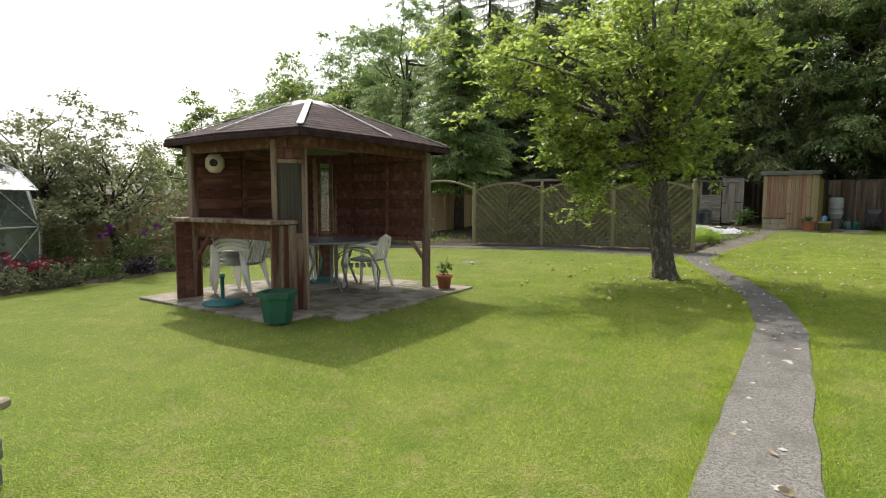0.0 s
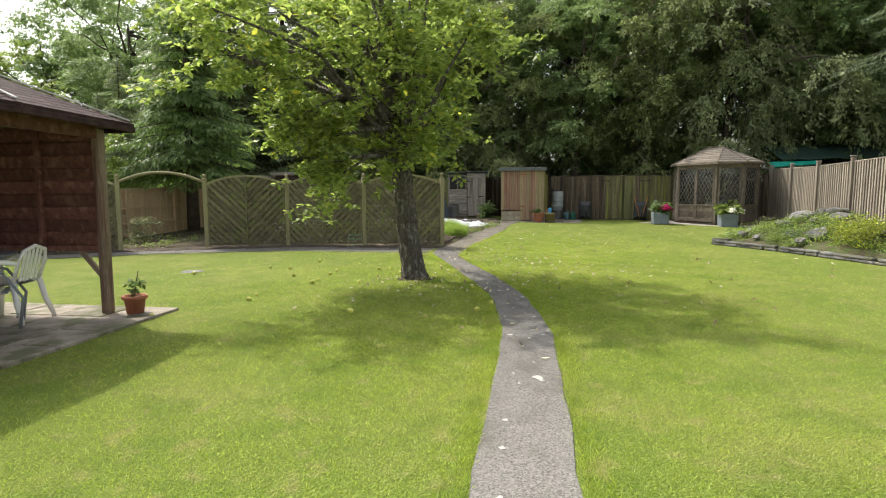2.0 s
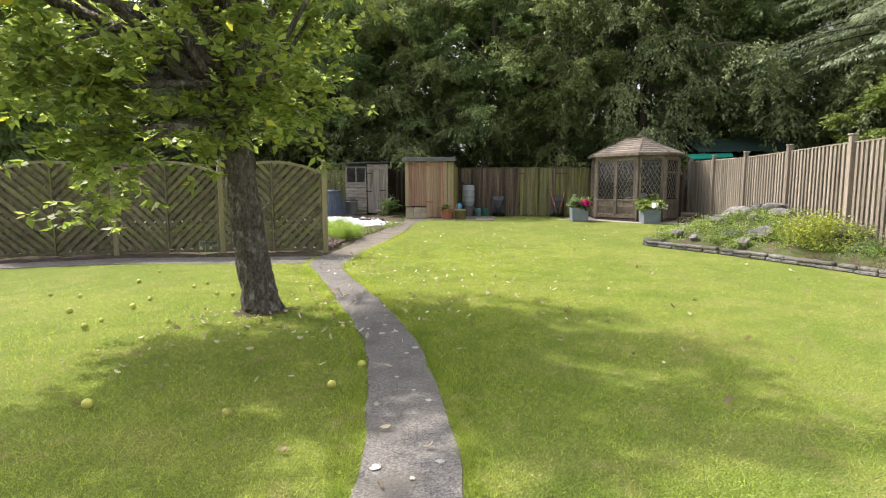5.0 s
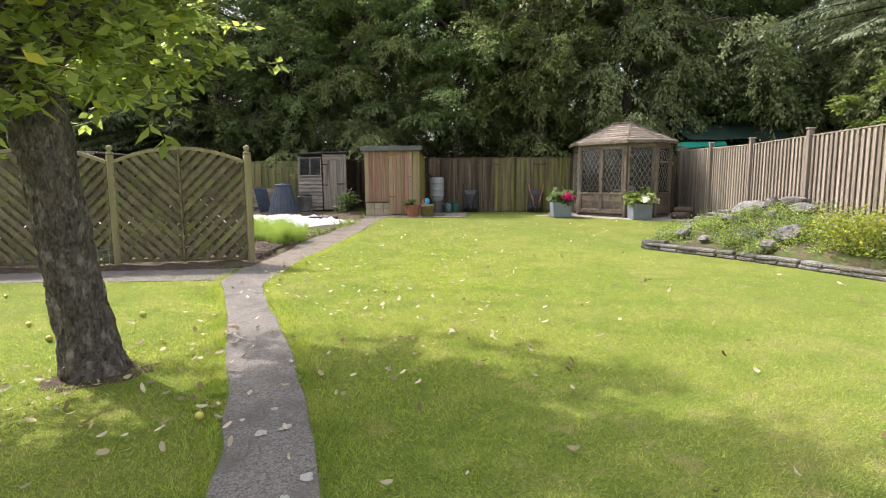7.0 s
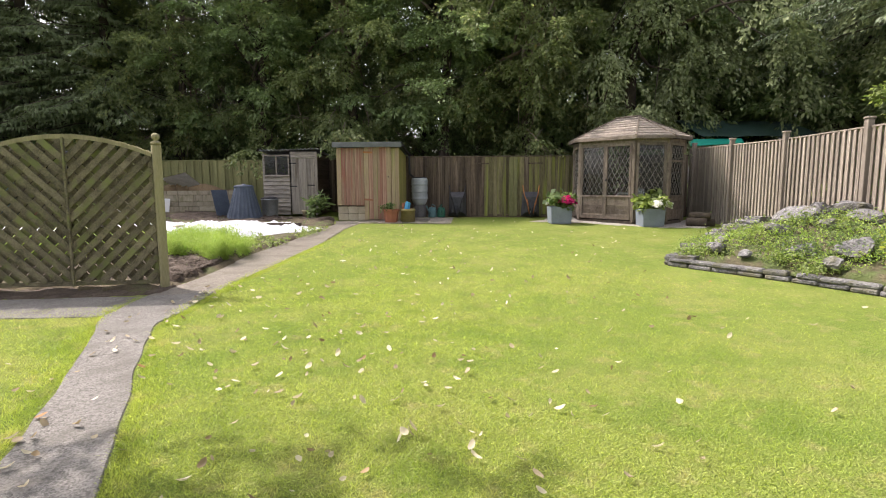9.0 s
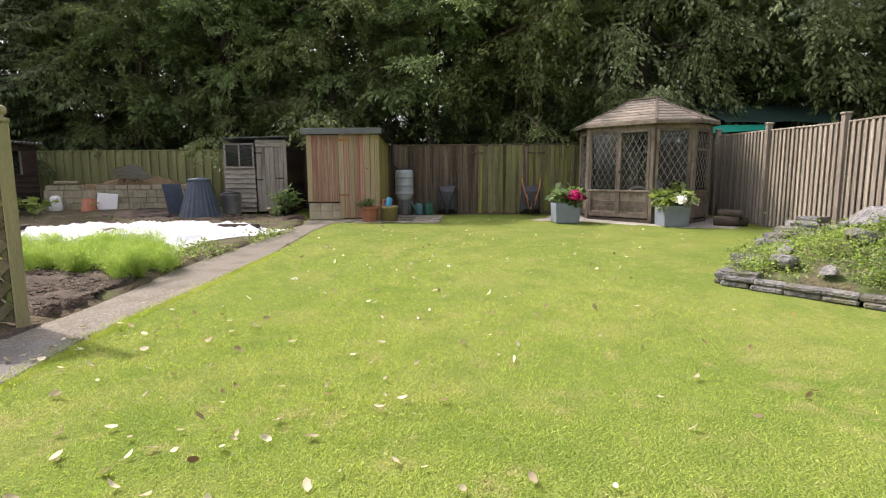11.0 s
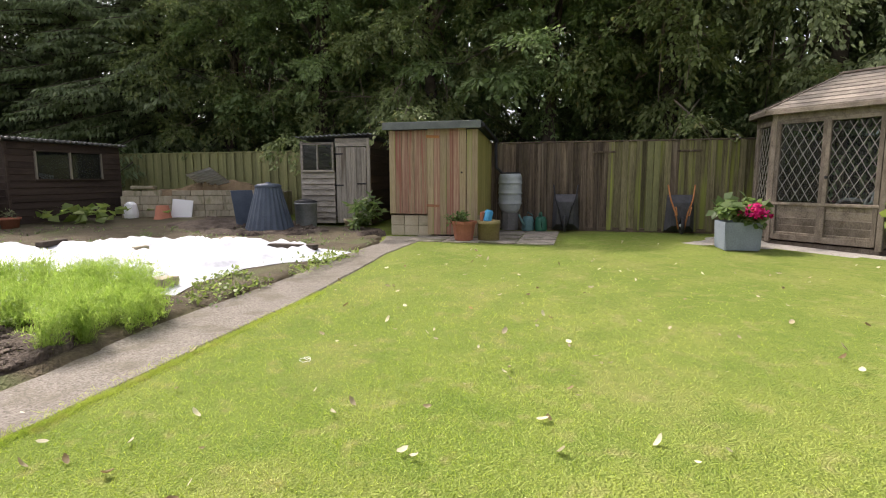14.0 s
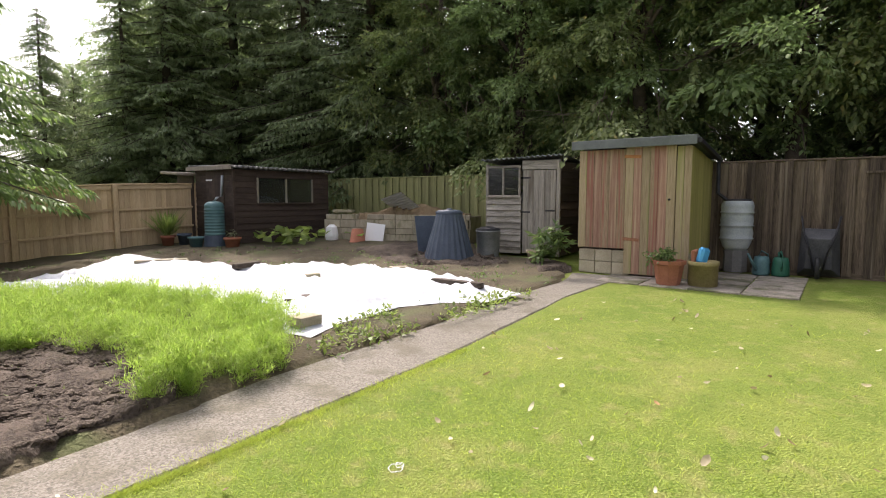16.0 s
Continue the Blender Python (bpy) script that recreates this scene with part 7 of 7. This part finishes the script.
def gnarled_shrub(x, y, seed, h):
    rng = np.random.default_rng(seed)
    e = thing("shrub_tree", x, y, seed * 40, "old gnarled shrub with sparse grey-green leaves", "shrub", "gnarled shrubs")
    trunk = [(0, 0, -0.1), (0.1, 0, 0.4), (0.05, 0.1, 0.8), (0.1, 0.1, 1.1)]
    put("trunk", mesh("trunk", *tube_data(trunk, [0.1, 0.08, 0.07, 0.05], 8), TWIG, True), e)
    cp = crown_points(rng, 70, np.array((0, 0, h * 0.62)), (1.5, 1.5, h * 0.42), 0.35, 0.4)
    tagged(put("branching", mesh("branching", *limbs(trunk, cp[::2], rng, 0.035, 0.15), TWIG, True), e), kind="stuff")
    tagged(put("crown", leaves("crown", LEAF_OLIVE, sprays(rng, cp, (0, 0, h * 0.5), 0.5, 7, 26), 0.075, 0.045, rng, 0.2, 1.0), e), kind="stuff")


gnarled_shrub(-6.6, 11.0, 3, 2.7)
gnarled_shrub(-7.8, 10.6, 5, 2.9)
for i, (x, y, r, h, m, leaf, lab, petal) in enumerate((
        (-5.9, 8.35, 0.4, 0.35, LEAF_OLIVE, 0.06, "low border plant with dull red flowers", PETAL_RED),
        (-6.3, 7.8, 0.45, 0.4, LEAF_OLIVE, 0.06, "low border plant with dull red flowers", PETAL_RED),
        (-5.75, 9.1, 0.4, 0.25, LEAF_GREEN, 0.07, "low green border plant", None),
        (-5.45, 9.7, 0.32, 0.25, LEAF_PURPLE, 0.07, "low dark purple-leaved border plant", None),
        (-5.2, 10.4, 0.4, 0.3, LEAF_GREEN, 0.07, "low green border plant", None),
        (-6.0, 10.4, 0.6, 0.85, LEAF_GREEN, 0.08, "leafy green border shrub with purple flowers", PETAL_PURPLE),
        (-5.5, 11.3, 0.65, 1.0, LEAF_GREEN, 0.08, "leafy green border shrub with purple flowers", PETAL_PURPLE),
        (-4.9, 11.7, 0.6, 0.9, LEAF_GREEN, 0.08, "dense green border shrub", None),
        (-6.6, 9.6, 0.5, 0.6, LEAF_GREEN, 0.08, "dense green border shrub", None),
        (-4.4, 12.6, 0.6, 0.9, LEAF_GREEN, 0.08, "dense green border shrub", None),
        (-4.9, 10.9, 0.35, 0.3, LEAF_LIME, 0.06, "low light green border plant", None),
        (-4.1, 13.8, 0.6, 0.7, LEAF_GREEN, 0.08, "dense green border shrub", None),
        (-0.6, 17.6, 0.4, 0.8, LEAF_OLIVE, 0.08, "straggly light green bush by the fence", None))):
    e = thing("border_plant", x, y, 0, lab, "plant", "border plants")
    bush(e, m, 0, 0, 0, r, h, 700, leaf, 200 + i)
    if petal:
        rg = np.random.default_rng(300 + i)
        for k in range(6):
            a = rg.uniform(0, 6.28)
            bush(e, petal, 0.75 * r * math.cos(a), 0.75 * r * math.sin(a), h * rg.uniform(0.55, 1.0), 0.085, 0.15, 80, 0.05, 400 + i * 9 + k, "flower_head", width=0.8)

pil = thing("low_wall", -2.34, 2.28, 0, "end of a low grey stone garden wall by the patio", "wall")
for k in range(3):
    put("stone", box(STONE, 0.55, 0.4, 0.13, 0.02), pil, 0.0 if k % 2 else -0.01, 0, 0.065 + 0.132 * k)
put("coping", box(BLOCK, 0.6, 0.46, 0.05, 0.012), pil, 0, 0, 0.405)


# house wall behind the walker closes the garden
hw = thing("house_wall", 0, -4.5, 0, "plain rendered house wall behind the patio", "wall", "", "structure")
put("wall", box(surf("render_wall", (0.5, 0.47, 0.42), (0.58, 0.55, 0.5), 3, 0.9, 0.2), 14, 0.3, 5.0, 0.02), hw, 0, 0, 2.5)

# ---- fallen apples, leaves and grass ----
rng = np.random.default_rng(21)
APPLE_ME = lathe(APPLE, ((0, 0.006), (0.018, 0.0), (0.034, 0.014), (0.037, 0.034), (0.028, 0.054), (0.012, 0.058), (0, 0.05)), 14)
n = 0
while n < 26:
    a, r = rng.uniform(0, 2 * math.pi), abs(rng.normal(0, 1.7)) + 0.4
    x, y = 3.0 + r * math.cos(a), 9.9 + 1.1 * r * math.sin(a)
    if y > 14.2 or x > 4.4:
        continue
    s = rng.uniform(0.6, 0.9)
    ap = put("fallen_apple", APPLE_ME, None, x, y, g(x, y) + 0.012, rng.uniform(-60, 60), rng.uniform(-60, 60), 0, (s, s, s))
    tagged(ap, "small yellow-green windfall apple on the grass", "apple", "windfall apples")
    n += 1


PATH_MID = np.array([(0.7, 0.95), (1.43, 2.35), (2.3, 3.72), (3.16, 5.03), (3.62, 5.77), (4.05, 6.62), (4.4, 7.42), (4.7, 8.37), (5.05, 9.69), (5.3, 10.78), (5.55, 11.8), (5.8, 12.4), (6.25, 13.0), (7.4, 14.3), (8.15, 15.03), (9.42, 16.37), (10.5, 17.7), (11.6, 19.0)])


def litter():
    rng = np.random.default_rng(22)
    pts = []
    for cx, cy, sx, sy, k in ((4.2, 10.5, 1.9, 1.9, 210), (7.6, 9.6, 2.4, 2.2, 90), (9.6, 13.0, 2.2, 2.6, 75), (3.0, 12.6, 1.6, 1.0, 90), (6.2, 12.7, 0.7, 0.7, 50), (12.0, 14.0, 2.5, 2.2, 50), (6.6, 9.6, 1.0, 1.6, 150), (3.0, 9.0, 1.0, 1.4, 90), (3.4, 8.7, 0.7, 0.6, 60), (9.9, 14.6, 1.4, 1.1, 34), (11.5, 16.0, 1.3, 1.2, 28), (9.0, 12.4, 0.8, 0.7, 8)):
        x, y = rng.normal(cx, sx, k), rng.normal(cy, sy, k)
        for a, b in zip(x, y):
            if -1 < a < 16 and 5 < b < 17.5 and not (a < 6.3 and b > 13.2 + 0.3 * (6.3 - a)) and not (b > 13.6 + 1.05 * (a - 7.0) and a < 11.5):
                pts.append((a, b, g(a, b) + 0.026))
    for k in range(9):
        t = rng.uniform(2.4, 8.5)
        a = np.interp(t, PATH_MID[:, 1], PATH_MID[:, 0]) + rng.normal(0, 0.17)
        pts.append((a, t, g(a, t) + 0.022))
    verts, faces = [], []
    for x, y, z in pts:
        turn = pose(x, y, z, rng.normal(0, 24), rng.normal(0, 24), rng.uniform(0, 360))
        ln, wd, curl = rng.uniform(0.035, 0.075), rng.uniform(0.4, 0.62), rng.uniform(0.2, 1.1)
        o = len(verts)
        for u in (-0.5, -0.25, 0.05, 0.3, 0.5):
            half = wd * 0.5 * math.sqrt(max(0.0, 1 - (2 * u) ** 2)) + (0.02 if abs(u) == 0.5 else 0)
            for side in (-1, 0, 1):
                verts.append(turn @ Vector((u * ln, side * half * ln * rng.uniform(0.85, 1.1), ln * curl * (u * u + 0.5 * abs(side) * half))))
        faces += [(o + 3 * a + b, o + 3 * a + b + 1, o + 3 * a + b + 4, o + 3 * a + b + 3) for a in range(4) for b in range(2)]
    tagged(new("fallen_leaves", mesh("fallen_leaves", verts, faces, DEADLEAF, True)), "dry pale fallen leaves scattered over the lawn", "leaves", "", "stuff")


litter()


def grass():
    """Short blades where the walk passes nearest, thinning out with distance from it."""
    rng = np.random.default_rng(23)
    line = np.array([(0.0, 1.0), (1.8, 3.5), (3.65, 6.0), (5.0, 8.0), (7.0, 11.0), (8.3, 13.5)])
    k = 640000
    i = rng.integers(0, len(line) - 1, k)
    t = rng.random(k)[:, None]
    p = line[i] * (1 - t) + line[i + 1] * t + rng.normal(0, 1, (k, 2)) * np.array((2.2, 2.2))
    x, y = p[:, 0], p[:, 1]
    ok = (y > 2.0) & ~((y > 13.0 + 1.07 * (x - 6.4)) & (x > 6.0)) & ~((x < 6.3) & (y > 12.6 + 0.5 * (6.0 - x)))
    d = np.full(k, 9.0)
    fine = np.concatenate([PATH_MID[j] + (PATH_MID[j + 1] - PATH_MID[j]) * np.linspace(0, 1, 8)[:, None] for j in range(len(PATH_MID) - 1)])
    for q in fine:
        d = np.minimum(d, np.hypot(x - q[0], y - q[1]))
    ok &= d > 0.27
    c, s = math.cos(radians(57)), math.sin(radians(57))
    lx, ly = (x + 1.82) * c + (y - 7.74) * s, -(x + 1.82) * s + (y - 7.74) * c
    ok &= ~((np.abs(lx) < 1.66) & (np.abs(ly) < 1.66))
    ok &= np.hypot(x - 3.84, y - 9.38) > 0.24
    p, d = p[ok], d[ok]
    # ragged tufts that lean over the edges of the paths
    for line, out in ((PATH_L[1:], 1), (PATH_R[1:], -1), (PLOT_R[:5], -1)):
        e = np.array(line)
        j = rng.integers(0, len(e) - 1, 15000)
        t = rng.random(15000)[:, None]
        q = e[j] * (1 - t) + e[j + 1] * t
        way = (e[j + 1] - e[j]) / np.linalg.norm(e[j + 1] - e[j], axis=1)[:, None]
        rag = np.array([noise.noise(Vector((a * 3.1, b * 3.1, 2))) + 0.6 * noise.noise(Vector((a * 9, b * 9, 5))) for a, b in q])
        q = q + way[:, ::-1] * np.array((-1, 1)) * (out * (0.004 + np.abs(rng.normal(0, 0.035, 15000))) + 0.022 * rag)[:, None]
        p, d = np.concatenate([p, q]), np.concatenate([d, np.full(len(q), 0.5)])
    m = len(p)
    z = np.array([g(a, b) for a, b in p]) - 0.005
    h = rng.uniform(0.012, 0.03, m) * (1 + 0.5 * (d < 0.42))
    a = rng.uniform(0, 2 * np.pi, m)
    w = rng.uniform(0.0016, 0.0036, m)
    lean = rng.normal(0, 0.024, (m, 2))
    v = np.empty((m, 3, 3))
    v[:, 0] = np.stack([p[:, 0] - np.cos(a) * w, p[:, 1] - np.sin(a) * w, z], 1)
    v[:, 1] = np.stack([p[:, 0] + np.cos(a) * w, p[:, 1] + np.sin(a) * w, z], 1)
    v[:, 2] = np.stack([p[:, 0] + lean[:, 0], p[:, 1] + lean[:, 1], z + h], 1)
    me = bpy.data.meshes.new("grass")
    me.vertices.add(m * 3)
    me.vertices.foreach_set("co", v.reshape(-1))
    me.loops.add(m * 3)
    me.loops.foreach_set("vertex_index", np.arange(m * 3))
    me.polygons.add(m)
    me.polygons.foreach_set("loop_start", np.arange(0, m * 3, 3))
    me.materials.append(BLADE)
    me.update(calc_edges=True)
    tagged(new("grass", me), "short mown lawn grass", "grass", "", "stuff")


grass()

# small things on the lawn
def lichen():
    """Pale crusts with uneven outlines on the path."""
    rng = np.random.default_rng(41)
    verts, faces = [], []
    for k in range(28):
        y = rng.uniform(1.8, 8.0)
        x = np.interp(y, PATH_MID[:, 1], PATH_MID[:, 0]) + rng.uniform(-0.2, 0.2)
        r0 = rng.uniform(0.008, 0.022) if k % 4 else rng.uniform(0.025, 0.045)
        o = len(verts)
        for i in range(11):
            a = 2 * math.pi * i / 11
            q = r0 * rng.uniform(0.65, 1.25)
            verts.append((x + q * math.cos(a), y + q * math.sin(a) * 1.1, g(x, y) + 0.0155))
        verts.append((x, y, g(x, y) + 0.0235))
        faces += [(o + i, o + (i + 1) % 11, o + 11) for i in range(11)]
    tagged(new("lichen", mesh("lichen", verts, faces, LICHEN, True)), "pale crusts of lichen on the grey path", "lichen", "", "stuff")


lichen()
ground_patch("bare_earth", WEEDY, [(3.86 + (0.34 + 0.1 * math.sin(5 * k + 1)) * math.cos(k * 0.3927), 9.33 + (0.33 + 0.11 * math.cos(3 * k)) * math.sin(k * 0.3927)) for k in range(16)], 0.012, bumpy=0.02, step=0.08, label="bare brown earth and litter round the apple trunk", category="soil", edge=0.02)
ring = thing("wire_ring", 8.64, 13.75, 0, "small pale loop of wire lying on the lawn", "wire", dz=0.024)
put("loop", tube(WHITEPL, [(0.036 * math.cos(k * 0.45), 0.042 * math.sin(k * 0.45), 0.003 * (k % 3)) for k in range(15)], 0.0025, 5), ring)
put("loop", tube(WHITEPL, [(0.02 + 0.02 * math.cos(k * 0.45), 0.02 + 0.025 * math.sin(k * 0.45), 0.004 + 0.003 * (k % 3)) for k in range(15)], 0.0025, 5), ring)
cover = thing("drain_cover", 0.58, 11.71, 20, "small flat grey stone cover set in the lawn", "cover")
put("plate", lathe(STONE, ((0, -0.02), (0.19, -0.02), (0.19, 0.002), (0.18, 0.006), (0, 0.006)), 22), cover)
stand = thing("plant_stand", 4.22, 14.33, 30, "small pale green wire plant stand by the trellis", "plant stand")
WIRE = surf("green_wire", (0.16, 0.24, 0.17), (0.24, 0.33, 0.24), 8, 0.5, 0.1, 60)
for z, rr in ((0.3, 0.17), (0.2, 0.165)):
    put("hoop", tube(WIRE, [(rr * math.cos(k * 0.3307), rr * math.sin(k * 0.3307), z) for k in range(20)], 0.006, 6), stand)
for k in range(4):
    a = k * math.pi / 2 + 0.5
    put("leg", tube(WIRE, [(0.17 * math.cos(a), 0.17 * math.sin(a), 0.3), (0.165 * math.cos(a), 0.165 * math.sin(a), 0.12), (0.19 * math.cos(a), 0.19 * math.sin(a), -0.01)], 0.006, 6), stand)
